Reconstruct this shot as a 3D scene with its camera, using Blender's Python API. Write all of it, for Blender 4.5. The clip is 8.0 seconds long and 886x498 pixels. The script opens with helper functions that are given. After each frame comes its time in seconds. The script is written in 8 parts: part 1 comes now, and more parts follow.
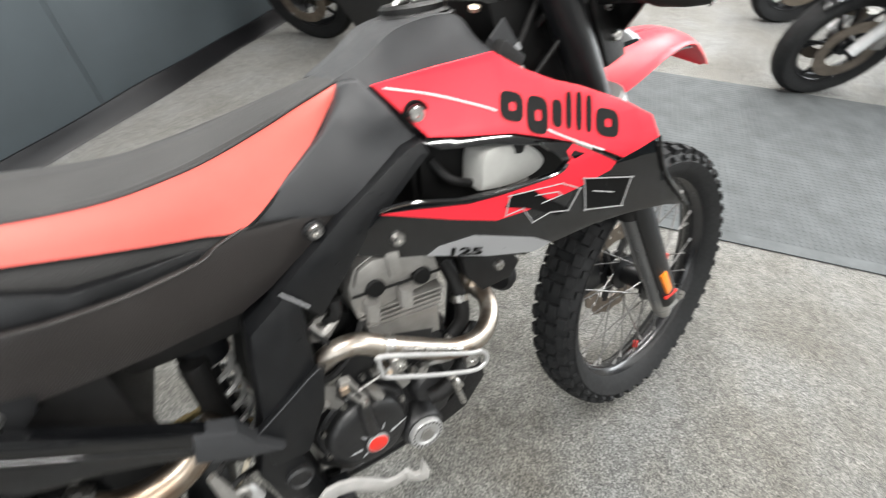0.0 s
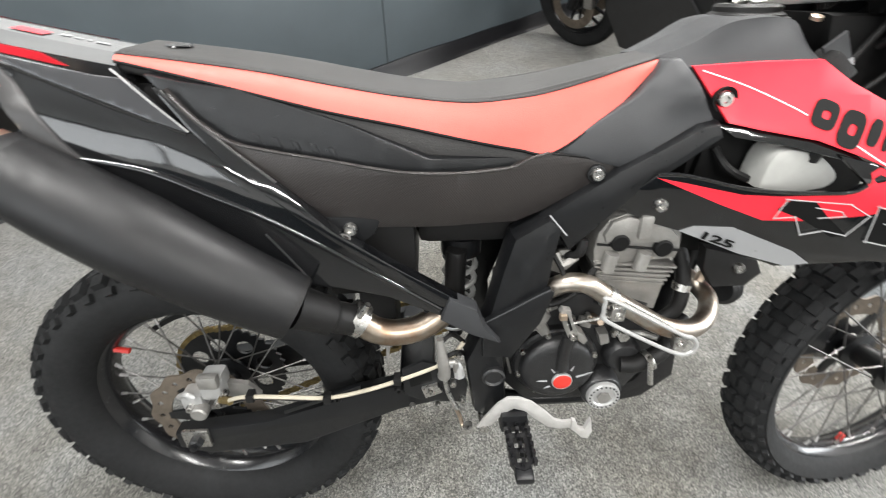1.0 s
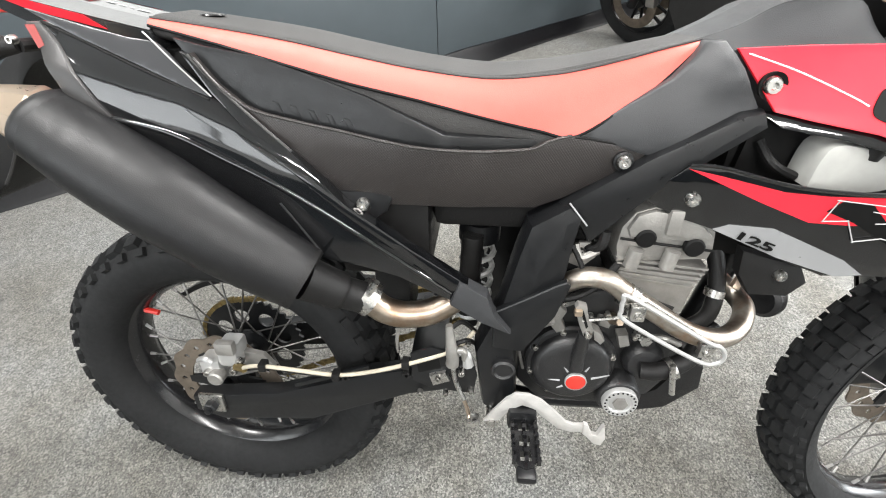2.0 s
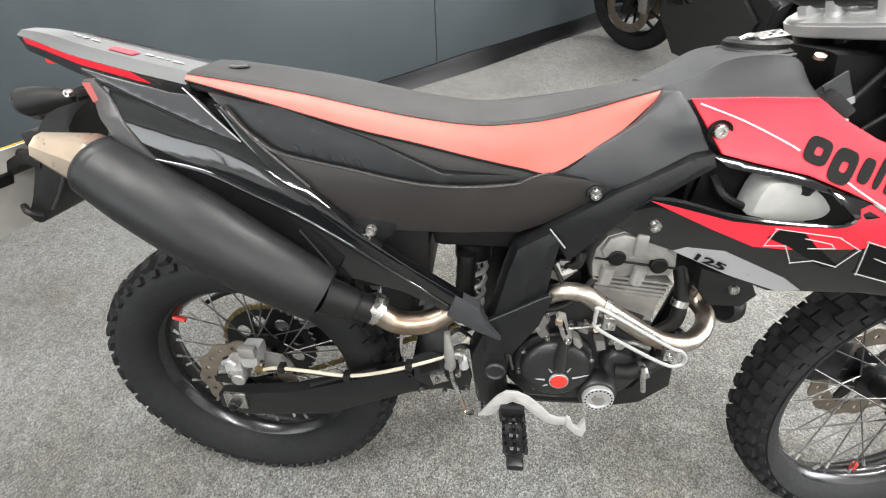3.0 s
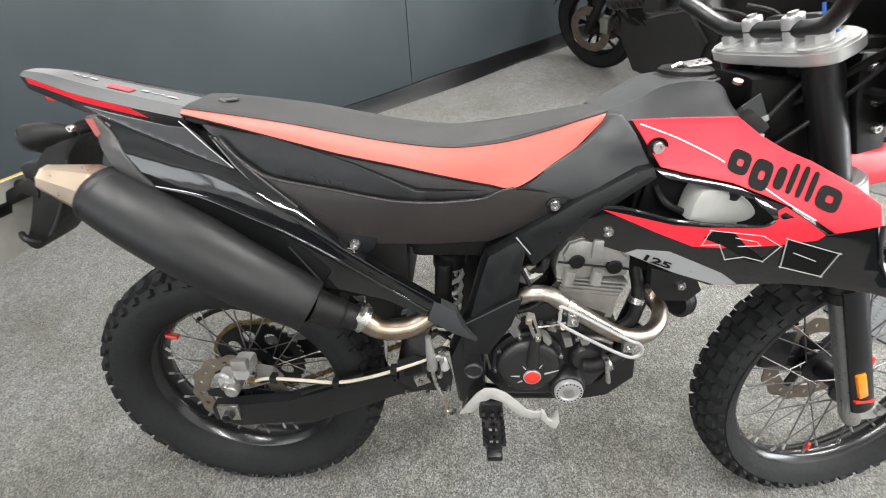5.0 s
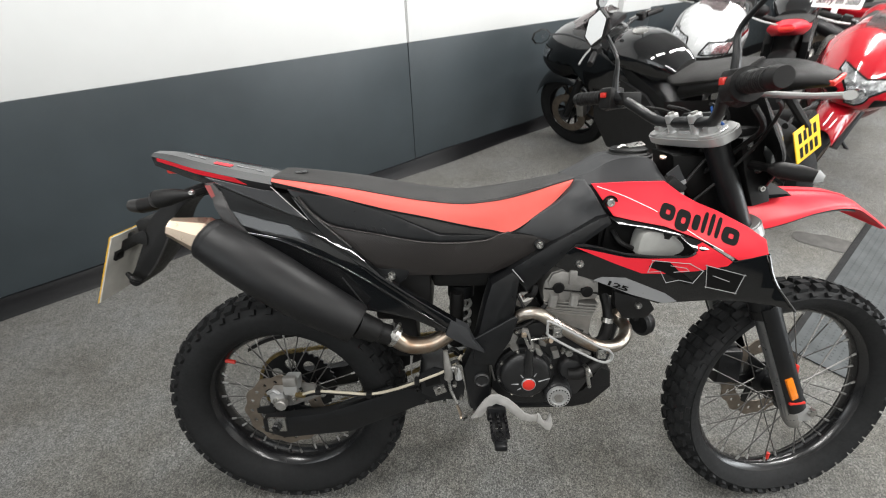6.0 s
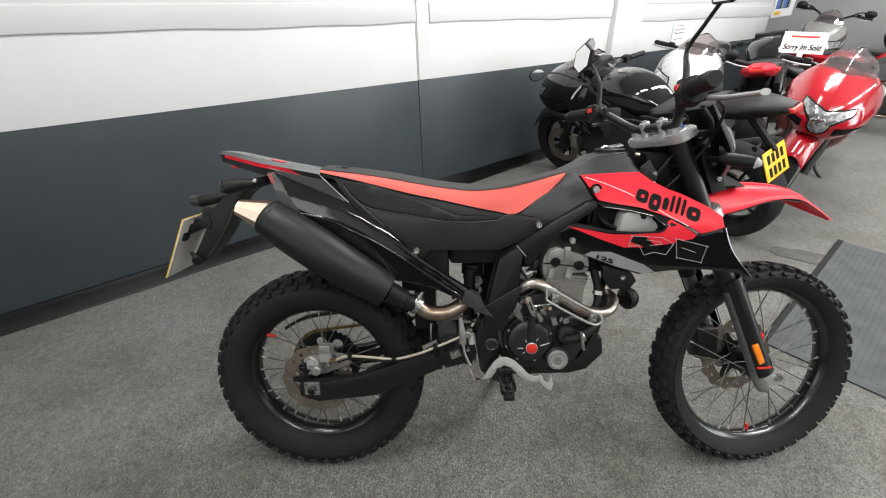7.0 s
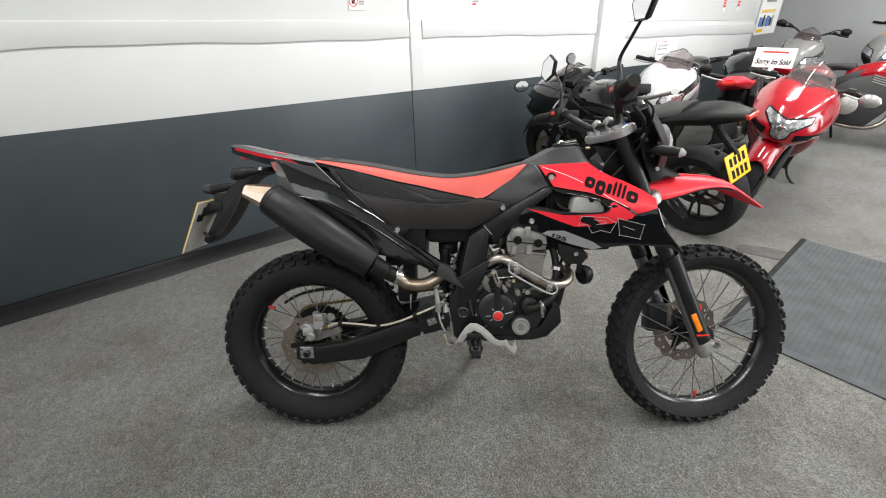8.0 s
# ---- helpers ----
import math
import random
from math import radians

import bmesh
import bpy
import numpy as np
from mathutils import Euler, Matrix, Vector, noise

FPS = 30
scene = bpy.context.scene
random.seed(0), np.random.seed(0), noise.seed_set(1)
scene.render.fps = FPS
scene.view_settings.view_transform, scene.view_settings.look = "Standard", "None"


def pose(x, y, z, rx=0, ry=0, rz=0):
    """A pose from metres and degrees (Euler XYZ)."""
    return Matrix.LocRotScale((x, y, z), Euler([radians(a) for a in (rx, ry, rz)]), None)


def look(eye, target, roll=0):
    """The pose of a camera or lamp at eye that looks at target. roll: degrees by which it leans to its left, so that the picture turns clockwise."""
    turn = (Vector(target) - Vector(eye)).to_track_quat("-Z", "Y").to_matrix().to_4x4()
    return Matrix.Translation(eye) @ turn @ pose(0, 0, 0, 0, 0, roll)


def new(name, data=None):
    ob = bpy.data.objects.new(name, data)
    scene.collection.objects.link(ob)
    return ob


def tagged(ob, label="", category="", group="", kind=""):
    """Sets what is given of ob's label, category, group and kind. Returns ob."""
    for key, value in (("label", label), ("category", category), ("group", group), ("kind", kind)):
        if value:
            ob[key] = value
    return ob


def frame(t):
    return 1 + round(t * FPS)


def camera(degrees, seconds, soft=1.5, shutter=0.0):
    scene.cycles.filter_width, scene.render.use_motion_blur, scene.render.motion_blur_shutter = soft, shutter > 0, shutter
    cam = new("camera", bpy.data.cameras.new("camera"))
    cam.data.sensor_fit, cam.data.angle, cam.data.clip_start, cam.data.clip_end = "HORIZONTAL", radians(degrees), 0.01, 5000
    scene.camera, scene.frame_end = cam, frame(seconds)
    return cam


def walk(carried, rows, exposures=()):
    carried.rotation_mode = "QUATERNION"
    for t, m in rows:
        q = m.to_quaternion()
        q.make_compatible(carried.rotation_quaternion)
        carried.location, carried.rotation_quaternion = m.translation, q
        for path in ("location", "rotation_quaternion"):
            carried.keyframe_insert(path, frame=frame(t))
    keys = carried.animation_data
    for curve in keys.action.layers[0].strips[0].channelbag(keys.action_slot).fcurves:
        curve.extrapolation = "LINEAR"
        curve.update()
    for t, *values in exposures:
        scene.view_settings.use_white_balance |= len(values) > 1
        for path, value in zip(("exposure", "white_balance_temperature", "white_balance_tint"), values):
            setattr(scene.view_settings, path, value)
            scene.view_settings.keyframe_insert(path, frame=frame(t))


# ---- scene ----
cam = camera(88.9, 8.0, soft=1.05, shutter=0.45)
# seconds, eye (m), yaw, pitch, roll (degrees)
ROWS = [
    (0, 0.646, -0.286, 1.256, -30.99, -47.55, 1.03),
    (0.2, 0.599, -0.327, 1.252, -24.75, -47.32, 0.64),
    (0.5, 0.528, -0.371, 1.257, -14.91, -46.78, 0.10),
    (0.7, 0.494, -0.383, 1.264, -8.95, -46.71, -0.12),
    (1, 0.470, -0.395, 1.259, -1.95, -46.16, -0.27),
    (1.5, 0.479, -0.392, 1.236, 4.06, -45.79, -0.66),
    (1.7, 0.512, -0.394, 1.217, 5.51, -45.82, -1.34),
    (2.8, 0.524, -0.434, 1.307, 6.68, -46.62, -2.39),
    (3, 0.529, -0.439, 1.329, 6.39, -46.84, -2.47),
    (3.5, 0.537, -0.441, 1.348, 5.70, -46.85, -2.61),
    (4, 0.537, -0.445, 1.351, 4.55, -46.43, -2.37),
    (4.5, 0.536, -0.447, 1.358, 3.19, -46.28, -1.87),
    (4.7, 0.547, -0.456, 1.361, 3.32, -46.07, -2.14),
    (5.8, 0.512, -0.704, 1.487, 1.82, -38.61, -1.94),
    (6, 0.502, -0.759, 1.508, 1.60, -36.43, -1.82),
    (6.5, 0.467, -0.910, 1.502, 1.40, -32.53, -1.70),
    (7, 0.455, -1.044, 1.490, 1.31, -31.02, -1.54),
    (7.5, 0.507, -1.183, 1.484, 1.41, -29.99, -1.48),
    (8, 0.543, -1.287, 1.497, 1.62, -29.26, -1.42),
]
EXPOSURES = [(0.0, 0.55), (0.5, 0.85), (1.0, 0.80), (1.5, 1.02), (3.0, 0.84), (3.6, 0.73), (4.6, 0.75), (5.8, 0.0), (6.5, -0.26), (8.0, -0.29)]


def eye_pose(x, y, z, yaw, pitch, roll):
    c = math.cos(radians(pitch))
    ahead = Vector((-math.sin(radians(yaw)) * c, math.cos(radians(yaw)) * c, math.sin(radians(pitch))))
    return look((x, y, z), Vector((x, y, z)) + ahead, roll)


walk(cam, [(t, eye_pose(*row)) for t, *row in ROWS], EXPOSURES)

# ---- wall frame: s along the long wall, n into the room, joint of the panels at s = 0 ----
WALL_AT, WALL_TURN = Vector((0.246, 2.278, 0)), 37.4
WALL_M = pose(*WALL_AT, 0, 0, WALL_TURN)


def room(s, n, z=0.0):
    """A place in the room from metres along the wall, away from it, and up."""
    return WALL_M @ Vector((s, -n, z))


# ---- light: white strip lights under the ceiling, faint grey surround ----
CEILING = 2.75
world = bpy.data.worlds.new("world")
scene.world = world
world.use_nodes = True
world.node_tree.nodes["Background"].inputs["Color"].default_value = (0.75, 0.8, 0.85, 1)
world.node_tree.nodes["Background"].inputs["Strength"].default_value = 0.05
LAMP_WATTS = {-2.0: 42.0, 0.5: 70.0, 2.7: 66.0, 4.7: 30.0, 6.7: 22.0}
LAMPS = [(s, n) for s in (-2.0, 0.5, 2.7, 4.7, 6.7) for n in (1.6, 3.7)]
for s, n in LAMPS:
    data = bpy.data.lights.new("strip_lamp", "AREA")
    data.shape, data.size, data.size_y, data.energy, data.color = "RECTANGLE", 1.5, 0.12, LAMP_WATTS[s], (1.0, 0.985, 0.96)
    lamp = new("strip_lamp", data)
    p = room(s, n, CEILING - 0.1)
    lamp.matrix_world = pose(p.x, p.y, p.z, 0, 0, WALL_TURN)

# daylight through the glazed entrance behind the mat
data = bpy.data.lights.new("entrance_daylight", "AREA")
data.shape, data.size, data.size_y, data.energy, data.color = "RECTANGLE", 2.7, 2.1, 160, (0.93, 0.97, 1.0)
lamp = new("entrance_daylight", data)
lamp.matrix_world = look(room(3.0, 4.98, 1.2), room(3.0, 0.0, 0.9))

# daylight through the side window
data = bpy.data.lights.new("window_daylight", "AREA")
data.shape, data.size, data.size_y, data.energy, data.color = "RECTANGLE", 2.5, 1.4, 25, (0.93, 0.97, 1.0)
lamp = new("window_daylight", data)
lamp.matrix_world = look(room(-4.08, 2.5, 1.80), room(0.0, 2.5, 1.80))

# ---- materials ----
def node_mat(name, rough=0.5, metal=0.0, coat=0.0, spec=0.5):
    m = bpy.data.materials.new(name)
    m.use_nodes = True
    nt = m.node_tree
    b = nt.nodes["Principled BSDF"]
    b.inputs["Roughness"].default_value, b.inputs["Metallic"].default_value = rough, metal
    b.inputs["Coat Weight"].default_value, b.inputs["Coat Roughness"].default_value = coat, 0.06
    b.inputs["Specular IOR Level"].default_value = spec
    return m, nt, b


def noise_node(nt, scale, detail=4, rough=0.6, coord="Object"):
    tc, n = nt.nodes.new("ShaderNodeTexCoord"), nt.nodes.new("ShaderNodeTexNoise")
    n.inputs["Scale"].default_value, n.inputs["Detail"].default_value, n.inputs["Roughness"].default_value = scale, detail, rough
    nt.links.new(tc.outputs[coord], n.inputs["Vector"])
    return n


def ramp_node(nt, src, stops):
    r = nt.nodes.new("ShaderNodeValToRGB")
    while len(r.color_ramp.elements) < len(stops):
        r.color_ramp.elements.new(0.5)
    for e, (p, c) in zip(r.color_ramp.elements, stops):
        e.position, e.color = p, (*c, 1)
    nt.links.new(src, r.inputs["Fac"])
    return r


def scaled(c, k):
    return tuple(min(1.0, v * k) for v in c)


def surface(name, color, rough=0.5, metal=0.0, coat=0.0, vary=0.15, scale=6.0, grain=0.0, grain_scale=400.0, wear=0.1, spec=0.5):
    """A paint, plastic or metal: broad tone variation, roughness wear, and a fine grain in relief."""
    m, nt, b = node_mat(name, rough, metal, coat, spec)
    big = noise_node(nt, scale)
    r = ramp_node(nt, big.outputs["Fac"], [(0.3, scaled(color, 1 - vary)), (0.7, scaled(color, 1 + vary))])
    nt.links.new(r.outputs["Color"], b.inputs["Base Color"])
    mid = noise_node(nt, scale * 7, 6, 0.7)
    mr = nt.nodes.new("ShaderNodeMapRange")
    mr.inputs["From Min"].default_value, mr.inputs["From Max"].default_value = 0.3, 0.7
    mr.inputs["To Min"].default_value, mr.inputs["To Max"].default_value = max(0.02, rough - wear), min(1.0, rough + wear)
    nt.links.new(mid.outputs["Fac"], mr.inputs["Value"])
    nt.links.new(mr.outputs["Result"], b.inputs["Roughness"])
    if grain:
        fine = noise_node(nt, grain_scale, 2, 0.5)
        bump = nt.nodes.new("ShaderNodeBump")
        bump.inputs["Strength"].default_value, bump.inputs["Distance"].default_value = grain, 0.001
        nt.links.new(fine.outputs["Fac"], bump.inputs["Height"])
        nt.links.new(bump.outputs["Normal"], b.inputs["Normal"])
    return m


def carpet_material():
    m, nt, b = node_mat("carpet", 0.95, spec=0.15)
    fine, mid, big = noise_node(nt, 185, 3, 0.8), noise_node(nt, 26, 4, 0.7), noise_node(nt, 2.3, 6, 0.65)
    fleck, tc = nt.nodes.new("ShaderNodeTexVoronoi"), nt.nodes.new("ShaderNodeTexCoord")
    fleck.inputs["Scale"].default_value = 250
    nt.links.new(tc.outputs["Object"], fleck.inputs["Vector"])
    tufts = nt.nodes.new("ShaderNodeMix")
    tufts.data_type = "FLOAT"
    tufts.inputs[0].default_value = 0.33
    nt.links.new(fine.outputs["Fac"], tufts.inputs[2])
    nt.links.new(fleck.outputs["Color"], tufts.inputs[3])
    r1 = ramp_node(nt, tufts.outputs[0], [(0.29, (0.040, 0.040, 0.039)), (0.48, (0.130, 0.130, 0.123)), (0.70, (0.32, 0.318, 0.30))])
    r2 = ramp_node(nt, mid.outputs["Fac"], [(0.32, (0.66, 0.66, 0.65)), (0.62, (1.0, 1.0, 1.0))])
    r3 = ramp_node(nt, big.outputs["Fac"], [(0.36, (0.72, 0.685, 0.625)), (0.52, (0.96, 0.945, 0.915)), (0.64, (1.06, 1.07, 1.085))])
    mul = []
    for a, c in ((r1, r2), (None, r3)):
        x = nt.nodes.new("ShaderNodeMix")
        x.data_type, x.blend_type = "RGBA", "MULTIPLY"
        x.inputs["Factor"].default_value = 1.0
        nt.links.new(a.outputs["Color"] if a else mul[-1].outputs["Result"], x.inputs[6])
        nt.links.new(c.outputs["Color"], x.inputs[7])
        mul.append(x)
    nt.links.new(mul[-1].outputs["Result"], b.inputs["Base Color"])
    b.inputs["Sheen Weight"].default_value, b.inputs["Sheen Roughness"].default_value = 0.25, 0.5
    bump = nt.nodes.new("ShaderNodeBump")
    bump.inputs["Strength"].default_value, bump.inputs["Distance"].default_value = 0.9, 0.006
    nt.links.new(fine.outputs["Fac"], bump.inputs["Height"])
    nt.links.new(bump.outputs["Normal"], b.inputs["Normal"])
    return m


def scuffed(name, color, scuff, rough):
    """Old paint with knocks and pale scuffs along it."""
    m, nt, b = node_mat(name, rough, spec=0.25)
    n = noise_node(nt, 42, 8, 0.75)
    r = ramp_node(nt, n.outputs["Fac"], [(0.35, scaled(color, 0.6)), (0.68, color), (0.76, scaled(scuff, 0.3)), (0.82, scuff)])
    nt.links.new(r.outputs["Color"], b.inputs["Base Color"])
    wob = noise_node(nt, 9, 5, 0.7)
    bump = nt.nodes.new("ShaderNodeBump")
    bump.inputs["Strength"].default_value, bump.inputs["Distance"].default_value = 0.4, 0.004
    nt.links.new(wob.outputs["Fac"], bump.inputs["Height"])
    nt.links.new(bump.outputs["Normal"], b.inputs["Normal"])
    return m


def leatherette():
    """Matt black seat cover with a fine weave."""
    m, nt, b = node_mat("seat_vinyl", 0.62, spec=0.35)
    n = noise_node(nt, 9)
    r = ramp_node(nt, n.outputs["Fac"], [(0.3, (0.025, 0.0245, 0.0242)), (0.7, (0.041, 0.0398, 0.039))])
    nt.links.new(r.outputs["Color"], b.inputs["Base Color"])
    v = nt.nodes.new("ShaderNodeTexVoronoi")
    v.inputs["Scale"].default_value = 520
    tc = nt.nodes.new("ShaderNodeTexCoord")
    nt.links.new(tc.outputs["Object"], v.inputs["Vector"])
    bump = nt.nodes.new("ShaderNodeBump")
    bump.inputs["Strength"].default_value, bump.inputs["Distance"].default_value = 0.5, 0.001
    nt.links.new(v.outputs["Distance"], bump.inputs["Height"])
    nt.links.new(bump.outputs["Normal"], b.inputs["Normal"])
    return m


def woven(name, color, rough, spec):
    """Plastic moulded with a fine diagonal weave."""
    m = surface(name, color, rough, vary=0.15, scale=6, wear=0.06, spec=spec)
    nt = m.node_tree
    tc, turned = nt.nodes.new("ShaderNodeTexCoord"), nt.nodes.new("ShaderNodeMapping")
    turned.inputs["Rotation"].default_value = (0, radians(38), 0)
    nt.links.new(tc.outputs["Object"], turned.inputs["Vector"])
    both = nt.nodes.new("ShaderNodeMath")
    both.operation = "MULTIPLY"
    for k, way in enumerate(("X", "Z")):
        wave = nt.nodes.new("ShaderNodeTexWave")
        wave.wave_type, wave.bands_direction = "BANDS", way
        wave.inputs["Scale"].default_value, wave.inputs["Distortion"].default_value = 110, 0.4
        nt.links.new(turned.outputs["Vector"], wave.inputs["Vector"])
        nt.links.new(wave.outputs["Fac"], both.inputs[k])
    bump = nt.nodes.new("ShaderNodeBump")
    bump.inputs["Strength"].default_value, bump.inputs["Distance"].default_value = 0.55, 0.0006
    nt.links.new(both.outputs["Value"], bump.inputs["Height"])
    nt.links.new(bump.outputs["Normal"], nt.nodes["Principled BSDF"].inputs["Normal"])
    return m


def glassy(name, color, rough=0.04, alpha=0.35):
    m, nt, b = node_mat(name, rough)
    b.inputs["Base Color"].default_value = (*color, 1)
    b.inputs["Transmission Weight"].default_value = 1.0 - alpha
    b.inputs["IOR"].default_value = 1.2
    return m


def heat_steel(name="heat_steel", tint=(1.0, 1.0, 1.0)):
    """Stainless steel with straw and bronze heat colours."""
    m, nt, b = node_mat(name, 0.36, 1.0)
    n = noise_node(nt, 14, 5, 0.65)
    r = ramp_node(nt, n.outputs["Fac"], [(p, tuple(a * k for a, k in zip(c, tint))) for p, c in ((0.32, (0.25, 0.20, 0.16)), (0.5, (0.42, 0.385, 0.34)), (0.68, (0.31, 0.215, 0.15)))])
    nt.links.new(r.outputs["Color"], b.inputs["Base Color"])
    return m


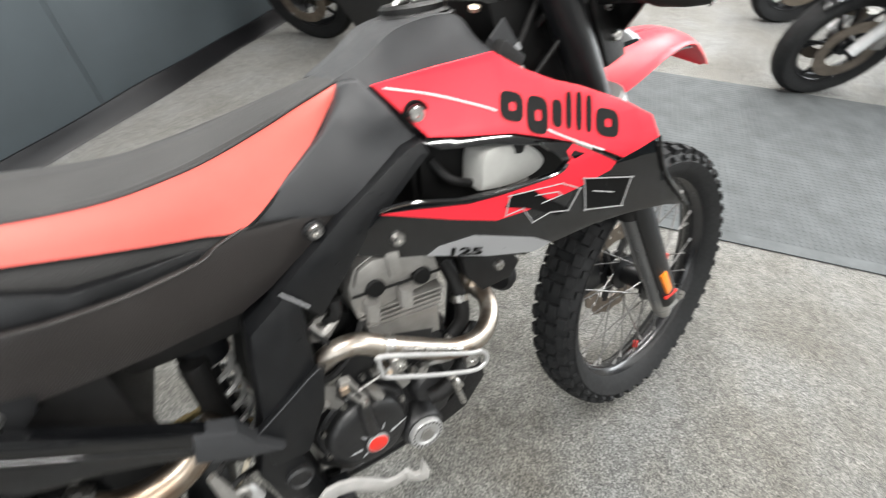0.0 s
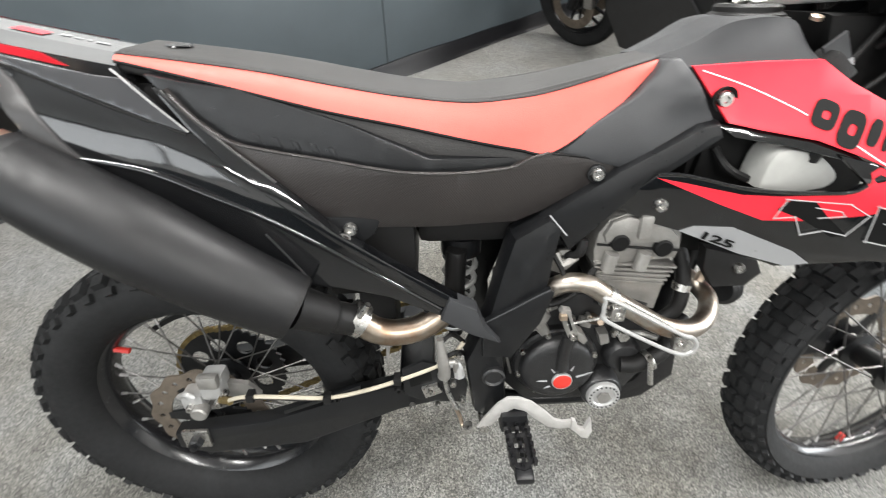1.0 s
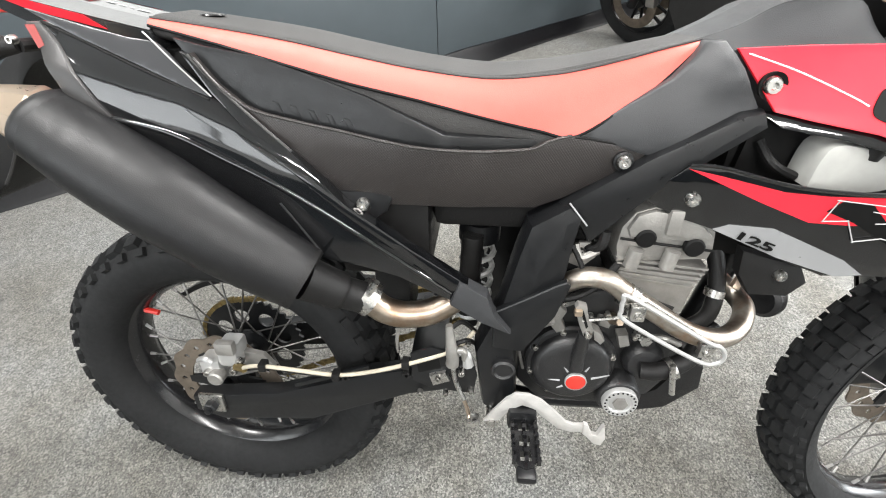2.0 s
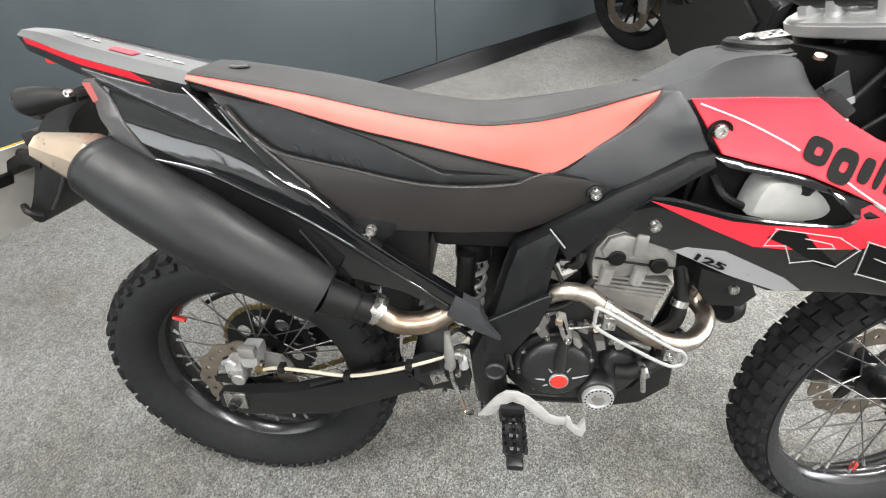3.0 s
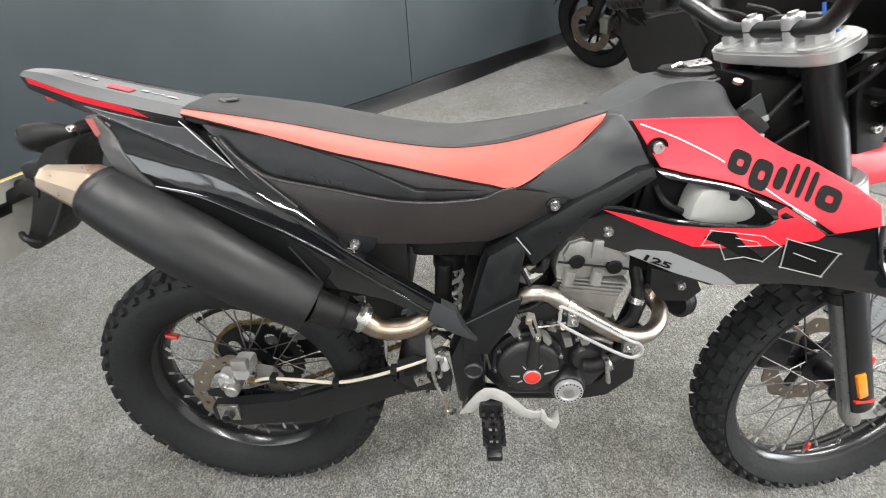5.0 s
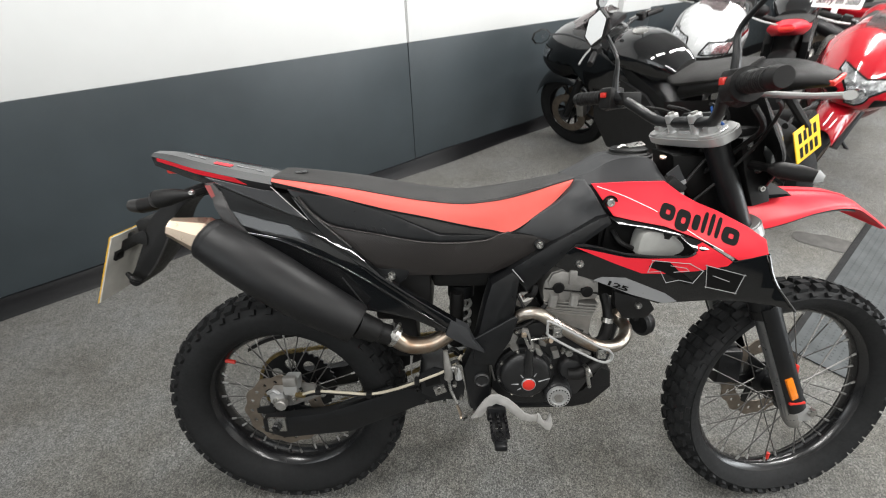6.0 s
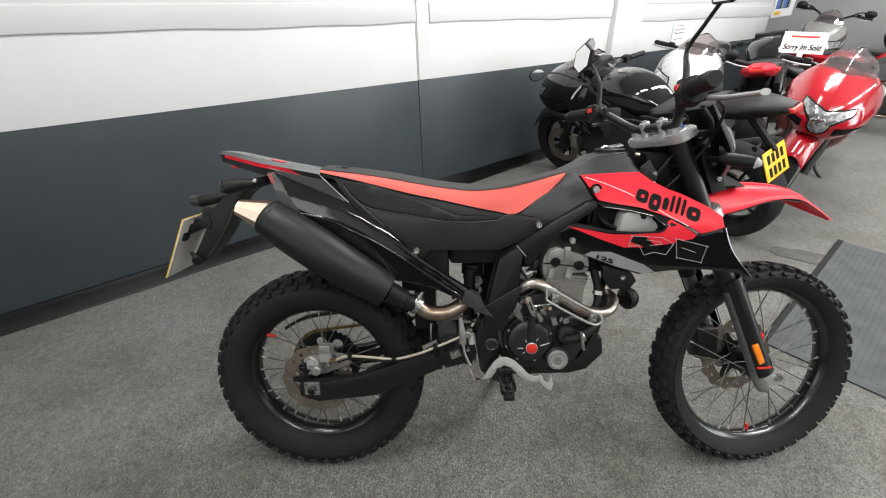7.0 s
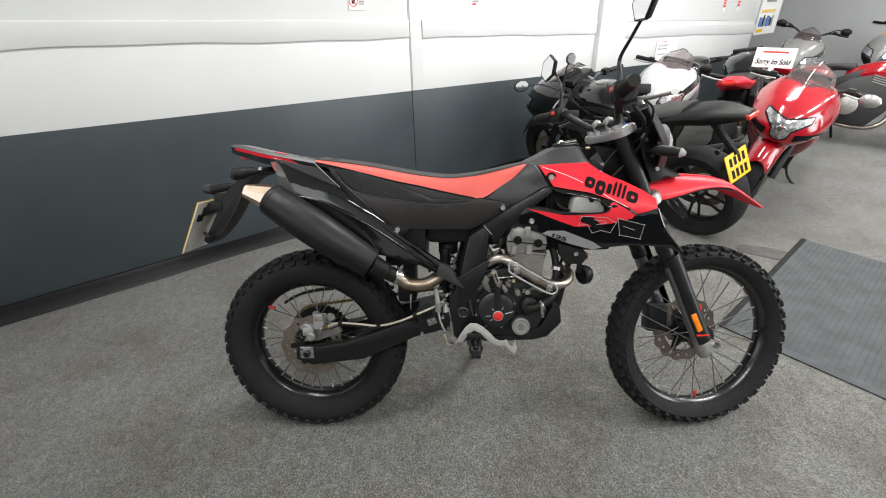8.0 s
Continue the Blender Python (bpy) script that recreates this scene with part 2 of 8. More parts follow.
M = {
    "pedal": surface("scuffed_pale_alloy", (0.44, 0.43, 0.415), 0.42, 0.35, vary=0.12, scale=30, grain=0.3, grain_scale=300, wear=0.12),
    "carpet": carpet_material(),
    "white_wall": surface("white_wall_paint", (0.665, 0.675, 0.67), 0.45, vary=0.03, scale=2.2, grain=0.15, grain_scale=160),
    "dark_wall": surface("slate_wall_paint", (0.043, 0.0535, 0.060), 0.40, vary=0.12, scale=2.0, grain=0.12, grain_scale=120, wear=0.06),
    "far_wall": surface("grey_white_paint", (0.54, 0.55, 0.555), 0.55, vary=0.05, scale=1.5, grain=0.1, grain_scale=120),
    "skirting": scuffed("scuffed_black_skirting", (0.005, 0.005, 0.006), (0.16, 0.16, 0.16), 0.4),
    "ceiling": surface("ceiling_paint", (0.60, 0.60, 0.59), 0.8, vary=0.04, scale=1.5),
    "mat": surface("rubber_mat", (0.080, 0.086, 0.0885), 0.9, vary=0.16, scale=9, grain=0.4, grain_scale=260, spec=0.2),
    "stain": surface("dark_stain", (0.075, 0.072, 0.068), 0.95, vary=0.3, scale=16, grain=0.6, grain_scale=210),
    "red": surface("red_gloss_plastic", (0.74, 0.024, 0.040), 0.36, coat=0.0, vary=0.05, scale=5, wear=0.05, spec=0.26),
    "seat_red": surface("coral_seat_vinyl", (0.70, 0.108, 0.085), 0.55, vary=0.06, scale=8, grain=0.25, grain_scale=700, spec=0.45),
    "deep_red": surface("candy_red_paint", (0.33, 0.005, 0.012), 0.15, coat=1.0, vary=0.1, scale=4, wear=0.04),
    "seat": leatherette(),
    "matt": surface("matt_black_plastic", (0.0085, 0.0083, 0.0083), 0.46, vary=0.15, scale=7, grain=0.5, grain_scale=900, wear=0.08, spec=0.24),
    "tankgrey": surface("tank_black_plastic", (0.030, 0.031, 0.033), 0.46, vary=0.12, scale=7, grain=0.3, grain_scale=900, wear=0.07, spec=0.36),
    "gloss": surface("gloss_black_plastic", (0.0035, 0.0037, 0.0042), 0.06, coat=0.5, vary=0.2, scale=6, wear=0.03, spec=0.6),
    "fin": surface("satin_grey_black_plastic", (0.030, 0.029, 0.029), 0.36, vary=0.1, scale=7, grain=0.3, grain_scale=800, wear=0.06, spec=0.4),
    "fin_reflection_red": surface("dull_red_painted_reflection", (0.20, 0.035, 0.032), 0.4, vary=0.1, scale=9),
    "rimblack": surface("satin_black_rim", (0.008, 0.008, 0.0088), 0.22, vary=0.2, scale=10, wear=0.08, spec=0.6),
    "frame": surface("satin_black_frame", (0.0052, 0.0055, 0.0062), 0.36, vary=0.2, scale=11, grain=0.2, grain_scale=500, wear=0.1, spec=0.4),
    "rubber": surface("tyre_rubber", (0.0088, 0.0092, 0.0097), 0.75, vary=0.25, scale=12, grain=0.4, grain_scale=500, spec=0.3),
    "muffler": surface("matt_black_muffler", (0.0085, 0.0085, 0.009), 0.42, vary=0.2, scale=8, grain=0.3, grain_scale=800, spec=0.3),
    "alu": surface("cast_aluminium", (0.28, 0.272, 0.257), 0.42, 0.65, vary=0.18, scale=24, grain=0.5, grain_scale=350, wear=0.15),
    "silver": surface("silver_paint", (0.41, 0.41, 0.405), 0.36, 0.5, vary=0.025, scale=5, wear=0.04),
    "panelgrey": surface("silver_grey_plastic", (0.28, 0.284, 0.29), 0.33, 0.25, vary=0.06, scale=7, wear=0.08),
    "steel": surface("brushed_steel", (0.48, 0.47, 0.45), 0.3, 1.0, vary=0.12, scale=18, wear=0.12),
    "heat": heat_steel(),
    "bronze": heat_steel("brown_heat_steel", (0.83, 0.77, 0.71)),
    "brass": surface("champagne_steel", (0.62, 0.50, 0.39), 0.3, 1.0, vary=0.08, scale=8, wear=0.04),
    "rust": surface("dirty_disc_steel", (0.22, 0.185, 0.15), 0.42, 0.8, vary=0.25, scale=22, wear=0.15),
    "chain": surface("gold_chain", (0.20, 0.15, 0.065), 0.45, 0.8, vary=0.4, scale=60, wear=0.2),
    "engine": surface("black_engine_paint", (0.010, 0.010, 0.0105), 0.42, vary=0.25, scale=18, grain=0.5, grain_scale=420, wear=0.12),
    "white": surface("white_gloss_paint", (0.50, 0.51, 0.515), 0.25, coat=0.5, vary=0.03, scale=4),
    "milk": surface("milky_tank_plastic", (0.30, 0.30, 0.285), 0.4, vary=0.15, scale=16),
    "amber": surface("amber_reflector", (0.85, 0.22, 0.01), 0.2, coat=0.5, vary=0.12, scale=60),
    "redmark": surface("red_mark", (0.62, 0.03, 0.02), 0.35, vary=0.1, scale=30),
    "yellow": surface("yellow_plate", (0.85, 0.50, 0.01), 0.45, vary=0.04, scale=6),
    "plateback": surface("dusty_white_plate", (0.62, 0.60, 0.55), 0.6, vary=0.12, scale=12),
    "ink": surface("black_print", (0.0055, 0.0055, 0.0055), 0.5, vary=0.1, spec=0.12),
    "greyink": surface("grey_outline_print", (0.36, 0.36, 0.36), 0.4, vary=0.05),
    "paper": surface("white_paper", (0.8, 0.8, 0.79), 0.7, vary=0.03, scale=8),
    "spring": surface("dull_spring_steel", (0.42, 0.42, 0.41), 0.4, 0.5, vary=0.2, scale=30),
    "tailgrey": surface("grey_black_gloss_plastic", (0.028, 0.0285, 0.030), 0.24, coat=0.3, vary=0.06, scale=5, wear=0.03),
    "chrome": surface("chrome_reflector", (0.80, 0.81, 0.82), 0.1, 1.0, vary=0.2, scale=26, grain=0.35, grain_scale=40),
    "lampsilver": surface("lamp_reflector_silver", (0.50, 0.51, 0.52), 0.16, 0.85, vary=0.7, scale=42, grain=0.9, grain_scale=45, wear=0.1),
    "nipple": surface("plated_nipple", (0.42, 0.41, 0.40), 0.35, 0.8, vary=0.15, scale=40),
    "spoke": surface("dull_spoke_steel", (0.16, 0.155, 0.15), 0.42, 0.8, vary=0.25, scale=30),
    "flash": surface("satin_silver_trim", (0.055, 0.056, 0.059), 0.20, 0.5, vary=0.03, scale=4, wear=0.03),
    "sidepanel": woven("brown_black_woven_plastic", (0.0195, 0.0168, 0.0158), 0.34, 0.5),
    "hose": surface("cream_hose", (0.42, 0.38, 0.30), 0.5, vary=0.15, scale=30),
    "blue": surface("blue_print", (0.03, 0.12, 0.42), 0.5, vary=0.1),
    "orange": surface("orange_plastic", (0.85, 0.25, 0.03), 0.3, vary=0.1),
    "bikegrey": surface("warm_grey_paint", (0.24, 0.24, 0.235), 0.3, coat=0.4, vary=0.08),
    "lens": glassy("clear_lens", (0.9, 0.92, 0.92), 0.05, 0.35),
    "screen": glassy("smoke_screen", (0.55, 0.49, 0.49), 0.04, 0.08),
    "forksteel": surface("grey_fork_steel", (0.18, 0.182, 0.185), 0.3, 0.7, vary=0.08, scale=9, wear=0.05),
    "wine": surface("dark_metallic_red_paint", (0.16, 0.02, 0.024), 0.2, 0.3, coat=0.6, vary=0.15, scale=5, wear=0.05),
    "mirror": surface("mirror_glass", (0.85, 0.86, 0.87), 0.03, 1.0, vary=0.0, wear=0.01),
}
lamp_mat, lnt, lb = node_mat("tube_glow", 0.5)
lb.inputs["Emission Color"].default_value, lb.inputs["Emission Strength"].default_value = (1, 0.985, 0.96, 1), 9.0
M["glow"] = lamp_mat

# ---- mesh tools ----
def curve3(pts, n):
    """n points along a smooth curve through pts."""
    pts = [Vector(p) for p in pts]
    if len(pts) == 2:
        return [pts[0].lerp(pts[1], i / (n - 1)) for i in range(n)]
    out, k = [], len(pts) - 1
    for i in range(n):
        u = i / (n - 1) * k
        a = min(int(u), k - 1)
        f = u - a
        p0, p1, p2, p3 = pts[max(a - 1, 0)], pts[a], pts[a + 1], pts[min(a + 2, k)]
        out.append(0.5 * ((2 * p1) + (p2 - p0) * f + (2 * p0 - 5 * p1 + 4 * p2 - p3) * f * f + (3 * p1 - p0 - 3 * p2 + p3) * f ** 3))
    return out


def finish(bm, material, smooth=35):
    bmesh.ops.recalc_face_normals(bm, faces=bm.faces)
    me = bpy.data.meshes.new("mesh")
    bm.to_mesh(me)
    bm.free()
    me.materials.append(material)
    if smooth:
        me.shade_smooth()
        me.set_sharp_from_angle(angle=radians(smooth))
    return me


def part(name, bm, material, parent=None, label="", smooth=35, m=None):
    """Links a bmesh as one object under a thing or a part."""
    if m is not None:
        bmesh.ops.transform(bm, matrix=m, verts=bm.verts)
    ob = new(name, finish(bm, material, smooth))
    ob.parent = parent
    return tagged(ob, label)


def thing(name, label, category, group="", m=None, kind=""):
    ob = new(name)
    if m is not None:
        ob.matrix_world = m
    return tagged(ob, label, category, group, kind)


def group_of(name, parent):
    ob = new(name)
    ob.parent = parent
    return ob


def box_bm(x0, x1, y0, y1, z0, z1, bevel=0.0, bm=None, m=None):
    bm2 = bmesh.new()
    bmesh.ops.create_cube(bm2, size=1)
    bmesh.ops.transform(bm2, matrix=Matrix.LocRotScale(((x0 + x1) / 2, (y0 + y1) / 2, (z0 + z1) / 2), None, (x1 - x0, y1 - y0, z1 - z0)), verts=bm2.verts)
    if bevel:
        bmesh.ops.bevel(bm2, geom=bm2.edges[:], offset=bevel, segments=2, profile=0.6, affect="EDGES")
    if m is not None:
        bmesh.ops.transform(bm2, matrix=m, verts=bm2.verts)
    if bm is None:
        return bm2
    return join(bm, bm2)


def join(bm, other):
    me = bpy.data.meshes.new("tmp")
    other.to_mesh(me)
    other.free()
    bm.from_mesh(me)
    bpy.data.meshes.remove(me)
    return bm


def grid_faces(bm, rows, close_u=False, close_v=False):
    nu, nv = len(rows), len(rows[0])
    for i in range(nu if close_u else nu - 1):
        for j in range(nv if close_v else nv - 1):
            a, b, c, d = rows[i][j], rows[(i + 1) % nu][j], rows[(i + 1) % nu][(j + 1) % nv], rows[i][(j + 1) % nv]
            if len({a, b, c, d}) == 4:
                bm.faces.new((a, b, c, d))


def tube_bm(path, r, n=12, steps=0, bm=None, flat=1.0):
    """A tube along a smooth path; r: a radius or one per path point; flat: squash across the second axis."""
    bm = bm or bmesh.new()
    path = [Vector(p) for p in path]
    steps = steps or max(2, 6 * (len(path) - 1) if len(path) > 2 else 2)
    pts = curve3(path, steps)
    rs = [r] * len(path) if isinstance(r, (int, float)) else list(r)
    radii = [np.interp(i / (steps - 1) * (len(path) - 1), range(len(path)), rs) for i in range(steps)]
    t0 = (pts[1] - pts[0]).normalized()
    up = Vector((0, 0, 1)) if abs(t0.z) < 0.9 else Vector((1, 0, 0))
    side = t0.cross(up).normalized()
    rows = []
    for i, p in enumerate(pts):
        t = (pts[min(i + 1, steps - 1)] - pts[max(i - 1, 0)]).normalized()
        side = (side - t * side.dot(t)).normalized()
        v = t.cross(side)
        rows.append([bm.verts.new(p + (side * math.cos(a) + v * math.sin(a) * flat) * radii[i]) for a in (2 * math.pi * j / n for j in range(n))])
    grid_faces(bm, rows, close_v=True)
    bm.faces.new(rows[0])
    bm.faces.new(rows[-1])
    return bm


def lathe_bm(profile, n=48, m=None, bm=None, closed=True):
    """Turns a profile of (radius, y) round the y axis. closed: the profile is a ring."""
    bm = bm or bmesh.new()
    rows = []
    for i in range(n):
        a = 2 * math.pi * i / n
        rows.append([bm.verts.new(Vector((r * math.cos(a), y, r * math.sin(a)))) for r, y in profile])
    new_verts = [v for row in rows for v in row]
    grid_faces(bm, rows, close_u=True, close_v=closed)
    if not closed:
        for k in (0, -1):
            if profile[k][0] > 1e-5:
                bm.faces.new([row[k] for row in rows])
    if m is not None:
        bmesh.ops.transform(bm, matrix=m, verts=new_verts)
    return bm


def slab_bm(outline, out, depth, bevel=0.003, lat=None, cell=0.045, smooth=0, turn=0.0):
    """A plate in the bike's side plane: outline of (x, z), outer face `out` metres to the right, depth inwards. lat(x, z): bulge to the right, cut on a grid turned by `turn` degrees."""
    if smooth:
        closed = [Vector((x, z, 0)) for x, z in outline]
        outline = [(p.x, p.y) for p in curve3(closed + [closed[0]], smooth + 1)[:-1]]
    bm = bmesh.new()
    vs = [bm.verts.new((x, -out, z)) for x, z in outline]
    f = bm.faces.new(vs)
    got = bmesh.ops.extrude_face_region(bm, geom=[f])
    bmesh.ops.translate(bm, vec=(0, depth, 0), verts=[v for v in got["geom"] if isinstance(v, bmesh.types.BMVert)])
    if bevel:
        rim = [e for e in bm.edges if all(abs(v.co.y + out) < 1e-6 for v in e.verts)]
        bmesh.ops.bevel(bm, geom=rim, offset=bevel, segments=2, profile=0.6, affect="EDGES", clamp_overlap=True)
    if lat:
        ct, st = math.cos(radians(turn)), math.sin(radians(turn))
        for no in (Vector((ct, 0, st)), Vector((-st, 0, ct))):
            along = [no.x * x + no.z * z for x, z in outline]
            for k in range(1, int((max(along) - min(along)) / cell) + 1):
                co = no * (min(along) + k * cell)
                bmesh.ops.bisect_plane(bm, geom=bm.verts[:] + bm.edges[:] + bm.faces[:], plane_co=co, plane_no=no)
        for v in bm.verts:
            v.co.y -= lat(v.co.x, v.co.z)
    return bm


def skin_bm(curves, nu=24, nv=8, thick=0.003, inward=(0, 1, 0), bm=None):
    """A shell through side-by-side curves of (x, right, z), with a thickness."""
    bm = bm or bmesh.new()
    along = [curve3([Vector((x, -l, z)) for x, l, z in c], nu) for c in curves]
    rows = [curve3([c[i] for c in along], nv) for i in range(nu)]
    top = [[bm.verts.new(p) for p in r] for r in rows]
    if not thick:
        grid_faces(bm, top)
        return bm
    low = [[bm.verts.new(p + Vector(inward) * thick) for p in r] for r in rows]
    grid_faces(bm, top)
    grid_faces(bm, [r[::-1] for r in low])
    ring_t = top[0] + [r[-1] for r in top[1:]] + top[-1][-2::-1] + [r[0] for r in top[-2:0:-1]]
    ring_l = low[0] + [r[-1] for r in low[1:]] + low[-1][-2::-1] + [r[0] for r in low[-2:0:-1]]
    for i in range(len(ring_t)):
        j = (i + 1) % len(ring_t)
        bm.faces.new((ring_t[i], ring_l[i], ring_l[j], ring_t[j]))
    return bm


def body_bm(stations, nu=24, nv=7, bm=None):
    """A closed, left-right alike body: stations of x and half a section, (right, z) pairs from the lowest outer point up to the middle line."""
    bm = bm or bmesh.new()
    rows_half = []
    for x, prof in stations:
        rows_half.append(curve3([Vector((x, -l, z)) for l, z in prof], nv))
    along = [curve3([r[j] for r in rows_half], nu) for j in range(nv)]
    rings = []
    for i in range(nu):
        right = [along[j][i] for j in range(nv)]
        left = [Vector((p.x, -p.y, p.z)) for p in right[::-1]]
        if abs(right[-1].y) < 1e-4:
            left = left[1:]
        if abs(right[0].y) < 1e-4:
            left = left[:-1]
        rings.append([bm.verts.new(p) for p in right + left])
    grid_faces(bm, rings, close_v=True)
    bm.faces.new(rings[0])
    bm.faces.new(rings[-1])
    return bm


def patch_bm(stations, keep, push=0.004, nu=40, nv=18, side=0):
    """The part of a body's skin where keep(x, side, z) holds, lifted off it a little."""
    bm = body_bm(stations, nu, nv)
    bmesh.ops.recalc_face_normals(bm, faces=bm.faces)
    bmesh.ops.delete(bm, geom=[f for f in bm.faces if f.calc_center_median().y * side < 0 or not keep(f.calc_center_median().x, abs(f.calc_center_median().y), f.calc_center_median().z)], context="FACES")
    bm.normal_update()
    for v, n in [(v, v.normal.copy()) for v in bm.verts]:
        v.co += n * push
    return bm


def bolt_bm(x, right, z, r=0.009, h=0.006, bm=None, n=12):
    """A round bolt head with a socket, facing right."""
    m = Matrix.Translation((x, -right, z))
    return lathe_bm([(r, 0.004), (r, -h * 0.5), (r * 0.8, -h), (r * 0.45, -h), (r * 0.42, -h * 0.3), (0.0005, -h * 0.3)], n, m, bm, closed=False)


def text_bm(words, height, depth=0.001):
    """Letters as a flat bmesh in the x-y plane, left end at the origin."""
    c = bpy.data.curves.new("t", "FONT")
    c.body, c.size, c.extrude, c.offset = words, height, depth, height * 0.025
    ob = bpy.data.objects.new("t", c)
    scene.collection.objects.link(ob)
    bpy.context.view_layer.update()
    me = bpy.data.meshes.new_from_object(ob.evaluated_get(bpy.context.evaluated_depsgraph_get()))
    bm = bmesh.new()
    bm.from_mesh(me)
    bpy.data.objects.remove(ob)
    bpy.data.curves.remove(c)
    bpy.data.meshes.remove(me)
    return bm

# ---- the showroom ----
def wall_box(name, s0, s1, n0, n1, z0, z1, mat, parent=None, bevel=0.0, kind="structure", label="", category=""):
    bm = box_bm(s0, s1, -n1, -n0, z0, z1, bevel)
    ob = part(name, bm, mat, parent, label, smooth=30)
    if parent is None:
        ob.matrix_world = WALL_M
        tagged(ob, "", category, "", kind)
    return ob


floor_bm = bmesh.new()
fv = [floor_bm.verts.new(room(s, n, 0)) for s, n in ((-4.2, -1.2), (8.0, -1.2), (8.0, 5.2), (-4.2, 5.2))]
floor_bm.faces.new(fv)
tagged(part("floor", floor_bm, M["carpet"], None, "flecked grey cut-pile carpet", smooth=0), "", "carpet floor", "", "structure")

wall_long = thing("wall_long", "white upper wall over a slate painted dado", "wall", kind="structure", m=WALL_M)
END, SLOPE = 5.6, 0.032


def sloped(name, s0, s1, n0, n1, low, high, mat, bevel=0.0, label="", slope=SLOPE):
    """A wall panel whose upper and lower edges follow the wall's slope; low and high are heights at s = 0."""
    bm = box_bm(s0, s1, -n1, -n0, low, high, bevel)
    for v in bm.verts:
        if v.co.z > 0.2:
            v.co.z -= slope * v.co.x
    return part(name, bm, mat, wall_long, label, 30)


wall_box("plaster_body", -4.2, END, -0.22, -0.012, 0, CEILING, M["white_wall"], wall_long)
for s0, s1 in ((-4.2, -2.95), (-2.945, -0.012), (-0.007, 2.13), (2.55, END)):
    sloped("dado_panel", s0, s1, -0.02, 0.0, 0.0, 0.874, M["dark_wall"], 0.003, "slate grey painted lower panel")
    sloped("upper_panel", s0, s1, -0.02, -0.004, 0.875, 1.30, M["white_wall"], 0.002, "white painted wall panel")
    sloped("upper_panel", s0, s1, -0.02, -0.002, 1.34, CEILING - 0.2, M["white_wall"], 0.002, "white painted wall panel", 0.04)


def wavy_rail(s0, s1, z0, z1, seed):
    """A broad white rail whose lower edge sags a little along its length."""
    rng = random.Random(seed)
    bm = bmesh.new()
    n = max(4, int((s1 - s0) / 0.06))
    rows, ph = [], rng.uniform(0, 6)
    for i in range(n + 1):
        s = s0 + (s1 - s0) * i / n
        dz = 0.004 * math.sin(3.1 * s + ph) + 0.003 * math.sin(9.0 * s + 2 * ph) - 0.06 * max(0.0, -s - 1.8) ** 2 - 0.041 * s
        rows.append([bm.verts.new((s, y, z)) for y, z in ((0.0, z0 + dz), (-0.009, z0 + dz), (-0.011, z0 + dz + 0.003), (-0.011, z1 - 0.041 * s - 0.006), (-0.006, z1 - 0.041 * s), (0.0, z1 - 0.041 * s))])
    grid_faces(bm, rows, close_v=True)
    bm.faces.new(rows[0])
    bm.faces.new(rows[-1])
    return bm


for k, (s0, s1, z0) in enumerate(((-4.2, -2.96, 1.24), (-2.94, -0.012, 1.24), (0.10, 2.12, 1.238), (2.56, END - 0.01, 1.19))):
    part("rail", wavy_rail(s0, s1, z0, z0 + 0.115, k), M["white_wall"], wall_long, "white timber wall rail")
sloped("cover_strip", -0.002, 0.095, -0.01, 0.006, 0.878, CEILING - 0.2, M["white_wall"], 0.002)
wall_box("pier", 2.13, 2.55, -0.02, 0.05, 0.0, CEILING - 0.01, M["white_wall"], wall_long, 0.006, label="white square pier")
sloped("pier_dado", 2.125, 2.555, -0.015, 0.054, 0.0, 0.874, M["dark_wall"], 0.004, "slate grey dado of the pier")

# skirting: a sagging black strip that stands off the wall
sk = bmesh.new()
rows = []
for i in range(110):
    s = -4.2 + i * (END + 4.2) / 109
    w = 0.034 + 0.016 * noise.noise((s * 1.7, 0, 0))
    h = 0.092 + 0.010 * noise.noise((s * 2.3, 5, 0))
    rows.append([sk.verts.new((s, y, z)) for y, z in ((0.0, 0.002), (-w - 0.02, 0.002), (-w - 0.006, 0.014), (-w * 0.7, h * 0.75), (-0.012, h), (0.0, h))])
grid_faces(sk, rows, close_v=True)
ob = part("baseboard", sk, M["skirting"], None, "scuffed black plastic skirting along the carpet", smooth=50)
ob.matrix_world = WALL_M
tagged(ob, "", "skirting", "", "structure")

for name, box in (("wall_recess", (END, 8.0, -1.2, -1.0, 0, CEILING)), ("wall_return", (END - 0.16, END - 0.005, -1.0, -0.23, 0, CEILING)), ("wall_far", (7.8, 8.0, -1.0, 5.0, 0, CEILING)), ("wall_lintel", (1.6, 4.4, 5.0, 5.2, 2.3, CEILING)), ("wall_corner", (4.4, 8.0, 5.0, 5.2, 0, CEILING)),
                  ("wall_back", (-4.2, 1.6, 5.0, 5.2, 0, CEILING)), ("wall_end_near", (-4.2, -4.0, 0.01, 1.2, 0, CEILING)), ("wall_end_far", (-4.2, -4.0, 3.8, 5.0, 0, CEILING)),
                  ("wall_end_sill", (-4.2, -4.0, 1.2, 3.8, 0, 1.05)), ("wall_end_head", (-4.2, -4.0, 1.2, 3.8, 2.55, CEILING))):
    wall_box(name, *box, M["far_wall" if name in ("wall_recess", "wall_return", "wall_far") else "white_wall"], label="plain grey painted wall", category="wall")
wall_box("wall_end_dado", -4.0, -3.985, 0.012, 4.98, 0.002, 0.874, M["dark_wall"], label="slate grey painted dado", category="wall")
wall_box("wall_back_dado", -3.98, 1.6, 4.985, 5.0, 0.002, 0.874, M["dark_wall"], label="slate grey painted dado", category="wall")
